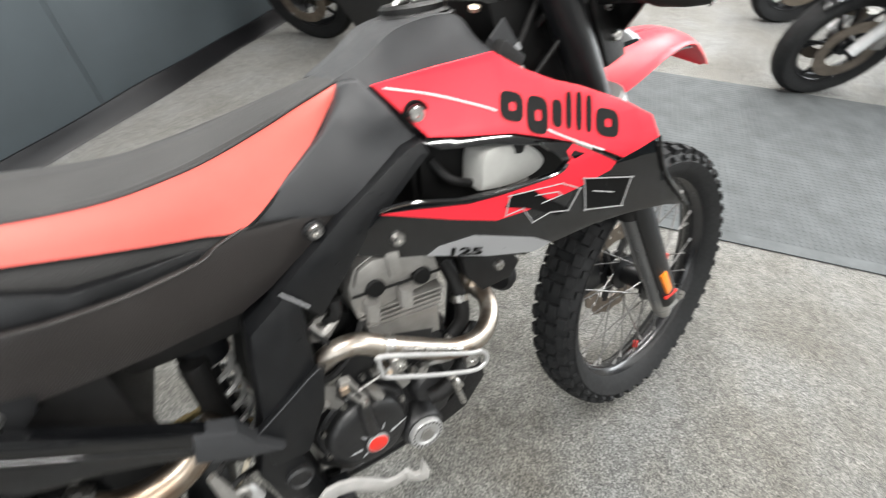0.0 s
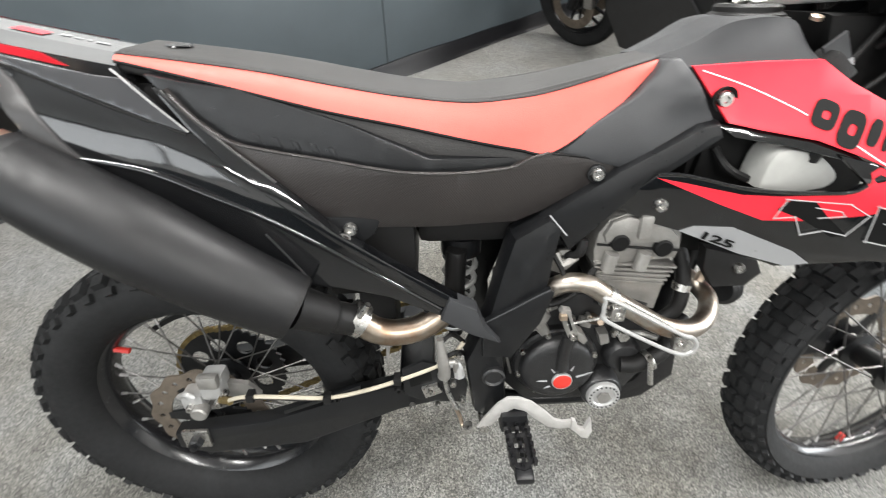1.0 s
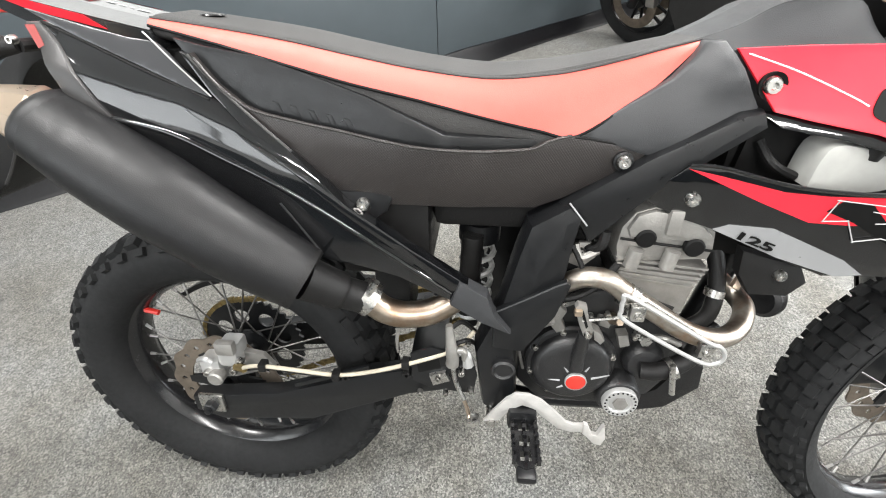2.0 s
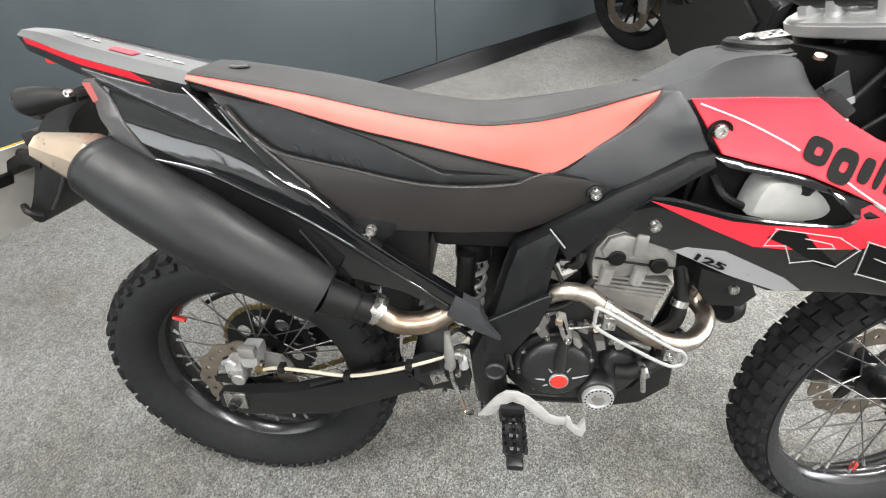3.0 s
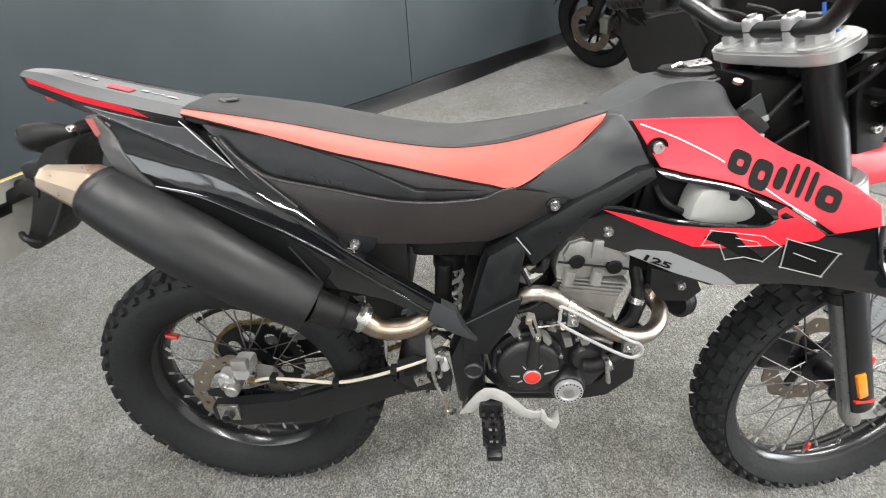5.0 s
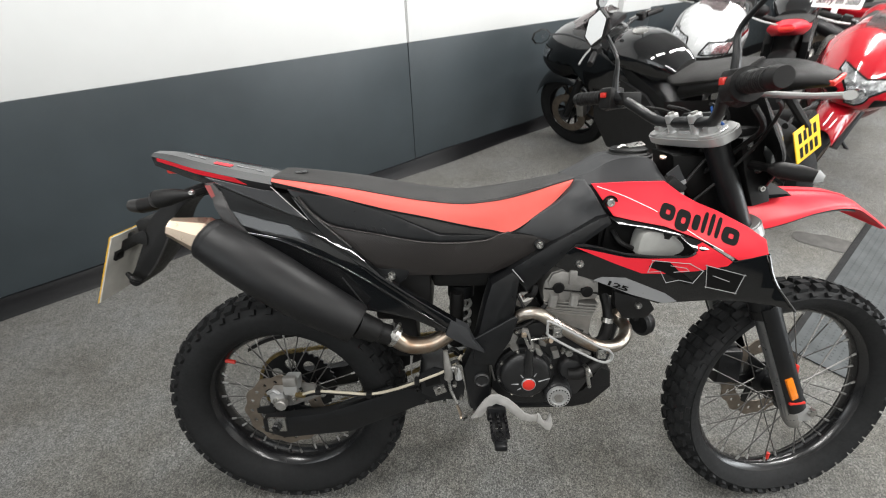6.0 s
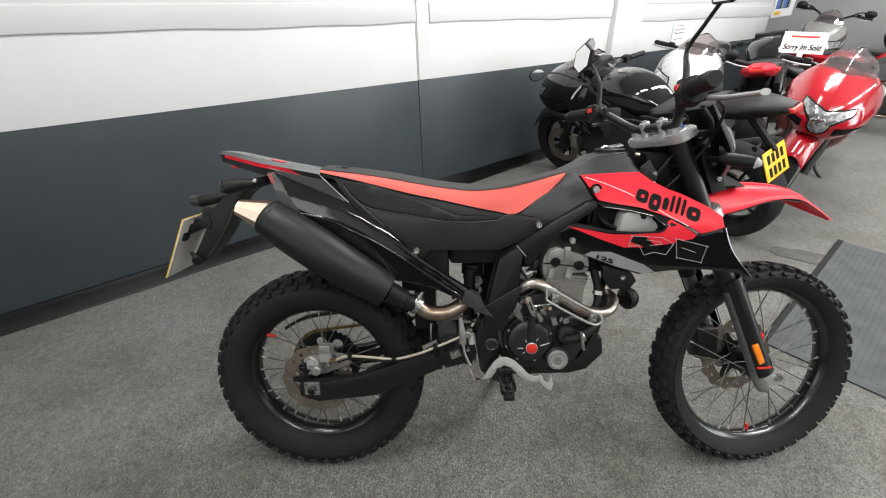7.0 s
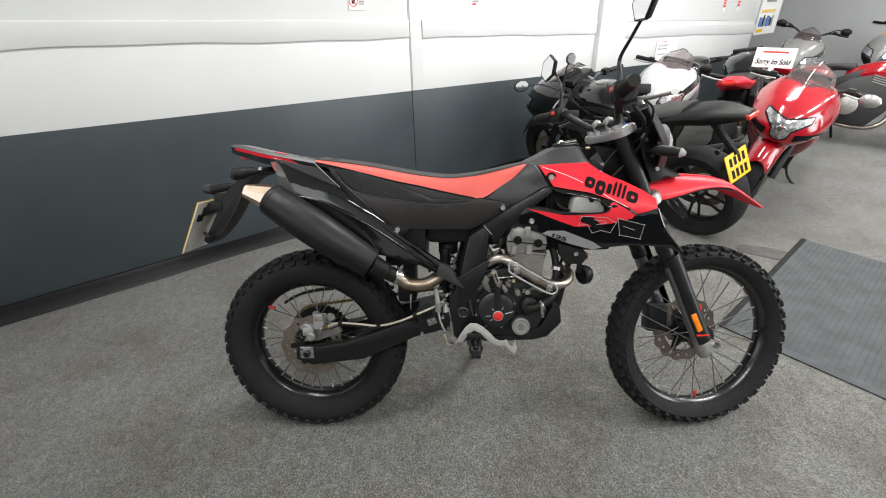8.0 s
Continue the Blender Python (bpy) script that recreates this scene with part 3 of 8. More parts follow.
wall_box("wall_corner_dado", 4.4, 7.8, 4.985, 5.0, 0.002, 0.874, M["dark_wall"], label="slate grey painted dado", category="wall")
wall_box("ceiling", -4.2, 8.0, -1.2, 5.2, CEILING, CEILING + 0.1, M["ceiling"], label="white painted ceiling", category="ceiling")

for s, n in LAMPS:
    lamp_body = thing("strip_light", "long white ceiling strip light", "ceiling light", "ceiling strip lights", WALL_M @ pose(s, -n, CEILING))
    part("housing", box_bm(-0.78, 0.78, -0.07, 0.07, -0.085, -0.002, 0.008), M["white"], lamp_body)

# glazed entrance
entry = thing("door_1", "glazed shop entrance with a white frame", "door", kind="structure", m=WALL_M)
for s0, s1, z0, z1 in ((1.6, 1.66, 0, 2.3), (4.34, 4.4, 0, 2.3), (2.97, 3.03, 0, 2.24), (1.66, 4.34, 2.24, 2.3)):
    part("door_frame", box_bm(s0, s1, -5.14, -5.06, z0, z1, 0.004), M["white"], entry)
for s0, s1 in ((1.66, 2.97), (3.03, 4.34)):
    pane = part("pane", box_bm(s0, s1, -5.105, -5.095, 0.02, 2.24), M["lens"], entry, "clear glass pane")
    pane.visible_shadow = False

# side window
window = thing("window_1", "wide side window with white frame bars", "window", kind="structure", m=WALL_M)
for n0, n1, z0, z1 in ((1.2, 1.26, 1.05, 2.55), (3.74, 3.8, 1.05, 2.55), (1.26, 3.74, 1.05, 1.11), (1.26, 3.74, 2.49, 2.55), (2.06, 2.11, 1.11, 2.49), (2.90, 2.95, 1.11, 2.49)):
    part("window_frame", box_bm(-4.05, -3.99, -n1, -n0, z0, z1, 0.004), M["white"], window)
for n0, n1 in ((1.26, 2.06), (2.11, 2.90), (2.95, 3.74)):
    pane = part("pane", box_bm(-4.13, -4.12, -n1, -n0, 1.11, 2.49), M["lens"], window, "clear glass pane")
    pane.visible_shadow = False

# ---- mat on the carpet ----
mat_m = pose(2.945, 1.485, 0.0, 0, 0, -48.3)
mat = thing("door_mat", "dark grey ribbed rubber entrance mat on the carpet", "mat", m=mat_m)
part("base", box_bm(0, 2.6, -1.41, -0.04, 0.001, 0.006, 0.002), M["mat"], mat)
part("border", box_bm(0.0, 2.6, -1.412, -1.36, 0.002, 0.008, 0.002), M["mat"], mat, "smooth grey rubber border strip")
part("edge_strip", box_bm(-0.012, 0.018, -1.414, -0.038, 0.001, 0.009, 0.003), M["rubber"], mat, "black rubber edge strip")
verts, faces = [], []
for i in range(97):
    for j in range(56):
        x, y = 0.045 + i * 0.026, -1.345 + j * 0.0231
        a, b, h = 0.0045, 0.0092, 0.0082
        k = len(verts)
        verts += [(x - a, y - b, 0.005), (x + a, y - b, 0.005), (x + a, y + b, 0.005), (x - a, y + b, 0.005), (x - a * 0.8, y - b * 0.6, h), (x + a * 0.8, y - b * 0.6, h), (x + a * 0.8, y + b * 0.6, h), (x - a * 0.8, y + b * 0.6, h)]
        faces += [(k + 4, k + 5, k + 6, k + 7), (k, k + 1, k + 5, k + 4), (k + 1, k + 2, k + 6, k + 5), (k + 2, k + 3, k + 7, k + 6), (k + 3, k, k + 4, k + 7)]
rib_me = bpy.data.meshes.new("ribs")
rib_me.from_pydata(verts, [], faces)
rib_me.materials.append(M["mat"])
rib_ob = new("ribs", rib_me)
rib_ob.parent = mat
tagged(rib_ob, "small raised rubber ribs", kind="stuff")

# dark oil stain
st = bmesh.new()
rim = [st.verts.new((0.17 * (1 + 0.18 * noise.noise((math.cos(a) * 1.3, math.sin(a) * 1.3, 3))) * math.cos(a), 0.075 * (1 + 0.25 * noise.noise((math.cos(a) * 2, math.sin(a) * 2, 7))) * math.sin(a), 0)) for a in (2 * math.pi * i / 40 for i in range(40))]
st.faces.new(rim)
ob = part("stain", st, M["stain"], None, "dark worn stain in the grey carpet", smooth=0)
ob.matrix_world = pose(2.565, 1.29, 0.004, 0, 0, -25)
tagged(ob, "", "stain", "", "structure")


# ---- notices on the wall ----
def wall_sheet(name, s, z, w, h, label, category="notice"):
    ob = thing(name, label, category, m=WALL_M @ pose(s, -0.0015, z))
    part("sheet", box_bm(0, w, -0.0025, 0, 0, h), M["paper"], ob)
    return ob


def bar(parent, name, x0, x1, z0, z1, mat, y=-0.0045):
    part(name, box_bm(x0, x1, y, -0.001, z0, z1), mat, parent)


no = wall_sheet("safety_sign", -0.46, 1.43, 0.12, 0.16, "small white safety sign with a red prohibition ring")
part("ring", lathe_bm([(0.026, -0.004), (0.026, -0.002), (0.032, -0.002), (0.032, -0.004)], 28, Matrix.Translation((0.036, 0, 0.05))), M["redmark"], no)
part("slash", box_bm(-0.026, 0.026, -0.0042, -0.002, -0.003, 0.003, m=Matrix.Translation((0.036, 0, 0.05)) @ Matrix.Rotation(radians(45), 4, "Y")), M["redmark"], no)
part("figure", box_bm(0.024, 0.048, -0.0035, -0.002, 0.036, 0.06, 0.0), M["ink"], no)
for z in (0.03, 0.042, 0.054, 0.066):
    bar(no, "text_line", 0.075, 0.112, z, z + 0.005, M["ink"])
s2 = wall_sheet("notice_strip", 0.54, 1.42, 0.1, 0.2, "white notice with a small red bar")
bar(s2, "red_bar", 0.03, 0.068, 0.012, 0.024, M["redmark"])
bar(s2, "text_line", 0.034, 0.09, 0.034, 0.04, M["ink"])
card = wall_sheet("price_sheet", 3.24, 0.80, 0.44, 0.22, "pinned white sheet with faint handwriting")
bar(card, "heading", 0.1, 0.2, 0.19, 0.196, M["redmark"])
rng = random.Random(9)
for z in (0.15, 0.115, 0.06):
    x = 0.04
    while x < 0.22:
        w = rng.uniform(0.012, 0.03)
        bar(card, "text_line", x, x + w, z, z + rng.uniform(0.008, 0.02), M["panelgrey"])
        x += w + rng.uniform(0.006, 0.014)
for s in (4.55, 4.92):
    tag_ob = wall_sheet("red_notice", s, 1.25, 0.075, 0.2, "narrow red and white warning notice")
    bar(tag_ob, "red_block", 0.008, 0.067, 0.05, 0.195, M["redmark"])
    bar(tag_ob, "text_line", 0.018, 0.056, 0.08, 0.088, M["paper"], -0.006)
    bar(tag_ob, "text_line", 0.018, 0.056, 0.11, 0.118, M["paper"], -0.006)

# ---- the red and black motorcycle: x ahead, z up in its own leaning frame ----
LEAN, STEER, RAKE = 16.5, 9.0, 26.0
bike = thing("motorcycle", "red and black trail motorcycle leaning on its side stand", "motorcycle", m=pose(0, 0, 0, -LEAN))
REAR, FRONT = Vector((0.0, 0, 0.338)), Vector((1.478, 0, 0.342))
AXIS = Vector((-math.sin(radians(RAKE)), 0, math.cos(radians(RAKE))))
STEER_AT = FRONT - Vector((0.035, 0, 0))
TURN_M = Matrix.Translation(STEER_AT) @ Matrix.Rotation(radians(STEER), 4, AXIS) @ Matrix.Translation(-STEER_AT)


def plate_bm(rings, depth, n_mid=None):
    """A flat plate in the x-z plane with holes: rings of (x, z), the first the outline; depth along y, centred on y = 0."""
    c = bpy.data.curves.new("p", "CURVE")
    c.dimensions, c.fill_mode, c.extrude = "2D", "BOTH", depth / 2
    for ring in rings:
        sp = c.splines.new("POLY")
        sp.points.add(len(ring) - 1)
        for p, (x, z) in zip(sp.points, ring):
            p.co = (x, z, 0, 1)
        sp.use_cyclic_u = True
    ob = bpy.data.objects.new("p", c)
    scene.collection.objects.link(ob)
    bpy.context.view_layer.update()
    me = bpy.data.meshes.new_from_object(ob.evaluated_get(bpy.context.evaluated_depsgraph_get()))
    bm = bmesh.new()
    bm.from_mesh(me)
    bpy.data.objects.remove(ob)
    bpy.data.curves.remove(c)
    bpy.data.meshes.remove(me)
    bmesh.ops.remove_doubles(bm, verts=bm.verts, dist=1e-5)
    bmesh.ops.transform(bm, matrix=Matrix.Rotation(radians(90), 4, "X"), verts=bm.verts)
    return bm


def ring_pts(r, n=24, cx=0.0, cz=0.0, wave=0.0, waves=10):
    return [(cx + (r + wave * math.cos(waves * a)) * math.cos(a), cz + (r + wave * math.cos(waves * a)) * math.sin(a)) for a in (2 * math.pi * i / n for i in range(n))]


def knob_bm(bm, a, y, r0, high, wide, long, tilt):
    """One tread block on the tyre at angle a, square to the tyre's round section: tilt degrees outwards."""
    m = Matrix.Rotation(-a, 4, "Y") @ Matrix.Translation((r0, y, 0)) @ Matrix.Rotation(radians(math.copysign(tilt, y)), 4, "Z")
    vs = []
    for h, k in ((-0.006, 1.0), (high, 0.86)):
        for sy, sz in ((-1, -1), (1, -1), (1, 1), (-1, 1)):
            vs.append(bm.verts.new(m @ Vector((h, sy * wide / 2 * k, sz * long / 2 * k))))
    for q in ((4, 5, 6, 7), (0, 1, 5, 4), (1, 2, 6, 5), (2, 3, 7, 6), (3, 0, 4, 7)):
        bm.faces.new([vs[i] for i in q])


def tyre_bm(R, hw, rim_r):
    prof = [(rim_r, -hw * 0.62), (rim_r + 0.02, -hw * 0.86), (rim_r + (R - rim_r) * 0.5, -hw * 0.98), (R - 0.040, -hw * 0.95), (R - 0.023, -hw * 0.80), (R - 0.013, -hw * 0.5), (R - 0.010, 0)]
    prof = prof + [(r, -y) for r, y in prof[-2::-1]] + [(rim_r - 0.006, hw * 0.4), (rim_r - 0.006, -hw * 0.4)]
    return lathe_bm(prof, 84)


def tread_blocks(R, hw, count):
    """Kinds of tread block (arguments for knob_bm) with the angles at which each one stands."""
    step = 2 * math.pi / count
    kinds = []
    for s in (-1, 1):
        kinds.append(((s * hw * 0.22, R - 0.0115, 0.0115, hw * 0.38, 0.031, 5), 0.0))
        kinds.append(((s * hw * 0.60, R - 0.0165, 0.0120, hw * 0.36, 0.028, 24), step * 0.5))
        kinds.append(((s * hw * 0.85, R - 0.0300, 0.0095, hw * 0.22, 0.018, 52), 0.0))
    return [(args, [off + i * step for i in range(count)]) for args, off in kinds]


def sunk(p):
    """How far a place of the bike's frame lies under the floor."""
    return max(0.0, -0.003 - (p.z * math.cos(radians(LEAN)) - p.y * math.sin(radians(LEAN)))) / math.cos(radians(LEAN))


def spoked_wheel(name, at, R, hw, rim_r, count, label, m, single):
    wheel = group_of(name, bike)
    tagged(wheel, label)
    place = m @ Matrix.Translation(at)
    tyre = tyre_bm(R, hw, rim_r + 0.02)
    bmesh.ops.transform(tyre, matrix=place, verts=tyre.verts)
    for v in tyre.verts:
        v.co.z += sunk(v.co)
    tyre_ob = part("tyre", tyre, M["rubber"], wheel, "black knobbly rubber tyre", 40)
    rest = bmesh.new()
    for args, angles in tread_blocks(R, hw, count):
        block_bm = bmesh.new()
        knob_bm(block_bm, 0.0, *args)
        block_me = finish(block_bm, M["rubber"], 0)
        for a in angles:
            turn = place @ Matrix.Rotation(-a, 4, "Y")
            if single:
                ob = new("tread_block", block_me)
                ob.parent = tyre_ob
                ob.matrix_basis = Matrix.Translation((0, 0, sunk(turn @ Vector((args[1] + args[2], args[0], 0))))) @ turn
            else:
                knob_bm(rest, a, *args)
    if not single:
        bmesh.ops.transform(rest, matrix=place, verts=rest.verts)
        for v in rest.verts:
            v.co.z += sunk(v.co)
        tagged(part("tread", rest, M["rubber"], tyre_ob, "square rubber tread blocks", 0), "square rubber tread blocks", kind="stuff")
    rest.free() if single else None
    w = hw * 0.50
    half_rim = [(rim_r + 0.017, -w), (rim_r + 0.022, -w - 0.004), (rim_r + 0.026, -w - 0.002), (rim_r + 0.0255, -w + 0.004), (rim_r + 0.016, -w + 0.008)]
    half_in = [(rim_r + 0.012, -w + 0.003), (rim_r + 0.004, -w * 0.58), (rim_r, -w * 0.40)]
    rim_profile = half_in[::-1] + half_rim + [(rim_r + 0.009, -w * 0.35)]
    part("rim", lathe_bm(rim_profile + [(r, -y) for r, y in rim_profile[::-1]], 72), M["rimblack"], wheel, "satin black wheel rim", 40, place)
    part("hub", lathe_bm([(0.012, -0.075), (0.024, -0.075), (0.027, -0.046), (0.046, -0.044), (0.046, -0.036), (0.028, -0.03), (0.027, 0.03), (0.046, 0.036), (0.046, 0.044), (0.027, 0.046), (0.024, 0.075), (0.012, 0.075)], 32), M["frame"], wheel, "black wheel hub", 40, place)
    sp = tube_bm([(0, 0, 0), (0, 0, 0.93), (0, 0, 1.0)], [0.0019, 0.0019, 0.0019], 5, 2)
    me = finish(sp, M["spoke"], 40)
    nipple = finish(tube_bm([(0, 0, -0.017), (0, 0, -0.004), (0, 0, 0.002)], [0.0028, 0.0034, 0.0042], 8, 4), M["nipple"], 40)
    for i in range(32):
        side = 1 if i % 2 else -1
        a = 2 * math.pi * i / 32
        b = a + (0.62 if (i // 2) % 2 else -0.62)
        p = Vector((0.044 * math.cos(b), side * 0.04, 0.044 * math.sin(b)))
        q = Vector(((rim_r + 0.001) * math.cos(a), side * 0.006, (rim_r + 0.001) * math.sin(a)))
        d = q - p
        ob = new("spoke", me)
        ob.parent = wheel
        aim = d.to_track_quat("Z", "Y").to_matrix().to_4x4()
        ob.matrix_basis = place @ Matrix.Translation(p) @ aim @ Matrix.Diagonal((1, 1, d.length, 1))
        ob = new("spoke_nipple", nipple)
        ob.parent = wheel
        ob.matrix_basis = place @ Matrix.Translation(q) @ aim
    return wheel, place


I4 = Matrix.Identity(4)
rear_wheel, rear_at = spoked_wheel("rear_wheel", REAR, 0.353, 0.079, 0.221, 44, "spoked rear wheel with knobbly tyre", I4, True)
front_wheel, front_at = spoked_wheel("front_wheel", FRONT, 0.353, 0.058, 0.258, 44, "spoked front wheel with knobbly tyre", TURN_M, False)


def brake_disc(R, at, y, wheel, waves):
    holes = [ring_pts(R * 0.66, 60)] + [ring_pts(0.006, 8, R * 0.84 * math.cos(a), R * 0.84 * math.sin(a)) for a in (2 * math.pi * i / 18 for i in range(18))]
    part("brake_disc", plate_bm([ring_pts(R, 144, wave=R * 0.03, waves=waves)] + holes, 0.004), M["rust"], wheel, "wavy steel brake disc with brown dust", 30, at @ Matrix.Translation((0, y, 0)))
    star = []
    for i in range(6):
        for da, r in ((-0.30, R * 0.42), (-0.10, R * 0.72), (0.10, R * 0.72), (0.30, R * 0.42)):
            star.append((r * math.cos(i * math.pi / 3 + da), r * math.sin(i * math.pi / 3 + da)))
    part("disc_carrier", plate_bm([star, ring_pts(R * 0.25, 24)], 0.006), M["frame"], wheel, "", 30, at @ Matrix.Translation((0, y, 0)))


brake_disc(0.118, rear_at, -0.07, rear_wheel, 12)
brake_disc(0.132, front_at, 0.066, front_wheel, 14)
part("wheel_reflector", tube_bm([(-0.176, 0, 0.478), (-0.148, 0, 0.472)], 0.006, 8), M["redmark"], rear_wheel, "small red spoke reflector", m=Matrix.Translation((0, -0.022, 0)))
part("wheel_reflector", tube_bm([(1.494, 0, 0.082), (1.496, 0, 0.106)], 0.006, 8), M["redmark"], front_wheel, "small red spoke reflector", m=Matrix.Translation((0, -0.008, 0)))

# sprocket and chain on the far side
holes = [ring_pts(0.034, 20)] + [ring_pts(0.0185, 16, 0.076 * math.cos(a), 0.076 * math.sin(a)) for a in (2 * math.pi * (i + 0.3) / 8 for i in range(8))]
part("sprocket", plate_bm([ring_pts(0.118, 160, wave=0.004, waves=40)] + holes, 0.006), M["frame"], rear_wheel, "black drilled sprocket", 30, rear_at @ Matrix.Translation((0, 0.058, 0)))
links = bmesh.new()
front_s = Vector((0.56, 0.058, 0.50))
centre = REAR + Vector((0, 0.058, 0))
d = (front_s - centre).normalized()
nrm = Vector((-d.z, 0, d.x))
loop = [centre + nrm * sd * (0.121 - 0.155 * k) + d * k for sd in (1, -1) for k in np.arange(0, 0.56, 0.0135)]
loop += [centre + Matrix.Rotation(-a, 3, "Y") @ (nrm * 0.121) for a in np.arange(0.05, math.pi, 0.11)]
for i, p in enumerate(loop):
    v = p - centre
    ang = math.atan2(d.z, d.x) if v.dot(d) > 0.002 else math.atan2(v.z, v.x) + math.pi / 2
    box_bm(-0.0065, 0.0065, -0.006 + 0.002 * (i % 2), 0.006 - 0.002 * (i % 2), -0.005, 0.005, 0, links, Matrix.Translation(p) @ Matrix.Rotation(-ang, 4, "Y"))
part("chain", links, M["chain"], bike, "dull gold drive chain", 30)
part("chain_guard", skin_bm([[(-0.14, -0.045, 0.475), (-0.06, -0.045, 0.515), (0.08, -0.045, 0.535), (0.3, -0.045, 0.535)], [(-0.14, -0.075, 0.47), (-0.06, -0.075, 0.51), (0.08, -0.075, 0.53), (0.3, -0.075, 0.53)]], 16, 3, 0.012, (0, 0, -1)), M["matt"], bike, "black plastic chain guard")

# swingarm
ARM = [(-0.045, 0.348), (0.14, 0.374), (0.325, 0.441), (0.50, 0.482), (0.51, 0.425), (0.40, 0.396), (0.206, 0.309), (0.012, 0.288), (-0.045, 0.31)]
swing = group_of("swingarm", bike)
part("right_arm", slab_bm(ARM, 0.13, 0.032, 0.007), M["frame"], swing, "satin black box swingarm")
part("left_arm", slab_bm(ARM, -0.095, 0.03, 0.007), M["frame"], swing)
part("bridge", box_bm(0.40, 0.47, -0.11, 0.11, 0.42, 0.468, 0.012), M["frame"], swing)
part("axle_block", box_bm(-0.027, 0.024, -0.137, -0.128, 0.317, 0.362, 0.003), M["steel"], swing, "bright steel axle adjuster block")
nut = bmesh.new()
lathe_bm([(0.014, -0.137), (0.014, -0.149), (0.011, -0.152), (0.007, -0.152), (0.007, -0.158), (0.0005, -0.159)], 6, Matrix.Translation((REAR.x, 0, REAR.z)), nut, closed=False)
part("axle_nut", nut, M["frame"], swing, "", 20)
part("chain_slider", slab_bm([(0.18, 0.40), (0.33, 0.458), (0.33, 0.468), (0.18, 0.41)], 0.135, 0.006, 0.002), M["frame"], swing)
for x, z in ((0.285, 0.438), (0.4, 0.455)):
    part("hose_clip", bolt_bm(x, 0.131, z, 0.008, 0.01), M["matt"], swing)

# rear caliper with its hose
cal = group_of("rear_caliper", bike)
part("body", box_bm(0.020, 0.062, -0.112, -0.062, 0.418, 0.468, 0.009), M["silver"], cal, "grey cast brake caliper")
part("slide", box_bm(-0.022, 0.02, -0.112, -0.072, 0.392, 0.43, 0.008), M["silver"], cal)
part("pad_cover", box_bm(0.024, 0.062, -0.118, -0.10, 0.452, 0.482, 0.006), M["alu"], cal)
part("piston_cap", lathe_bm([(0.016, -0.105), (0.016, -0.124), (0.013, -0.127), (0.0005, -0.127)], 20, Matrix.Translation((0.012, 0, 0.395)), closed=False), M["alu"], cal)
part("pin", tube_bm([(-0.028, -0.1, 0.42), (-0.005, -0.112, 0.438), (0.01, -0.115, 0.43)], 0.006, 8), M["silver"], cal)
part("bracket", slab_bm([(-0.03, 0.36), (0.03, 0.365), (0.085, 0.385), (0.12, 0.40), (0.10, 0.43), (0.05, 0.44), (0.0, 0.41)], 0.085, 0.012, 0.003), M["alu"], cal, "dusty cast bracket")
for x, z in ((0.052, 0.415), (-0.004, 0.405), (0.07, 0.44)):
    part("bolt", bolt_bm(x, 0.115, z, 0.008, 0.008), M["steel"], cal)
part("banjo", tube_bm([(0.062, -0.12, 0.43), (0.085, -0.13, 0.436)], 0.008, 8), M["chain"], cal, "brass brown hose union")
part("brake_hose", tube_bm([(0.075, -0.128, 0.434), (0.12, -0.14, 0.456), (0.19, -0.14, 0.452), (0.268, -0.138, 0.444), (0.335, -0.138, 0.458), (0.405, -0.142, 0.487), (0.487, -0.14, 0.525), (0.52, -0.13, 0.56)], 0.0040, 8), M["hose"], bike, "cream braided brake hose")
for x, z in ((0.13, 0.456), (0.268, 0.444), (0.40, 0.485)):
    part("hose_clip", box_bm(x - 0.007, x + 0.007, -0.148, -0.128, z - 0.008, z + 0.008, 0.002), M["matt"], bike, "black hose clip")
part("hose_union", tube_bm([(0.487, -0.145, 0.52), (0.505, -0.148, 0.528), (0.512, -0.15, 0.50)], [0.007, 0.008, 0.010], 8, 8), M["silver"], bike, "silver brake union")
part("speed_cable", tube_bm([(0.085, -0.12, 0.424), (0.14, -0.133, 0.444), (0.268, -0.132, 0.434), (0.40, -0.136, 0.474), (0.487, -0.135, 0.512)], 0.0028, 6), M["matt"], bike)

# rear brake master cylinder
mc = group_of("rear_brake_pump", bike)
part("plate", slab_bm([(0.409, 0.509), (0.447, 0.529), (0.519, 0.504), (0.528, 0.468), (0.523, 0.424), (0.485, 0.427), (0.443, 0.432), (0.412, 0.448)], 0.142, 0.006, 0.002), M["frame"], mc)
part("plate_pocket", slab_bm([(0.419, 0.495), (0.461, 0.507), (0.465, 0.480), (0.422, 0.466)], 0.1425, 0.004, 0.003), M["ink"], mc, "dark pocket in the plate")
part("body", tube_bm([(0.478, -0.150, 0.586), (0.481, -0.152, 0.554), (0.483, -0.153, 0.537), (0.485, -0.153, 0.516), (0.484, -0.152, 0.503)], [0.006, 0.009, 0.011, 0.011, 0.012], 14, 16), M["alu"], mc, "cast alloy brake pump")
part("clamp_plate", slab_bm([(0.443, 0.468), (0.472, 0.478), (0.481, 0.459), (0.450, 0.445)], 0.150, 0.008, 0.002), M["steel"], mc, "bright chain adjuster plate")
part("side_port", tube_bm([(0.488, -0.153, 0.533), (0.503, -0.155, 0.537), (0.505, -0.152, 0.515)], [0.005, 0.006, 0.005], 10, 8), M["alu"], mc)
part("rod", tube_bm([(0.485, -0.152, 0.503), (0.491, -0.158, 0.468), (0.507, -0.165, 0.433)], 0.0045, 8), M["steel"], mc)
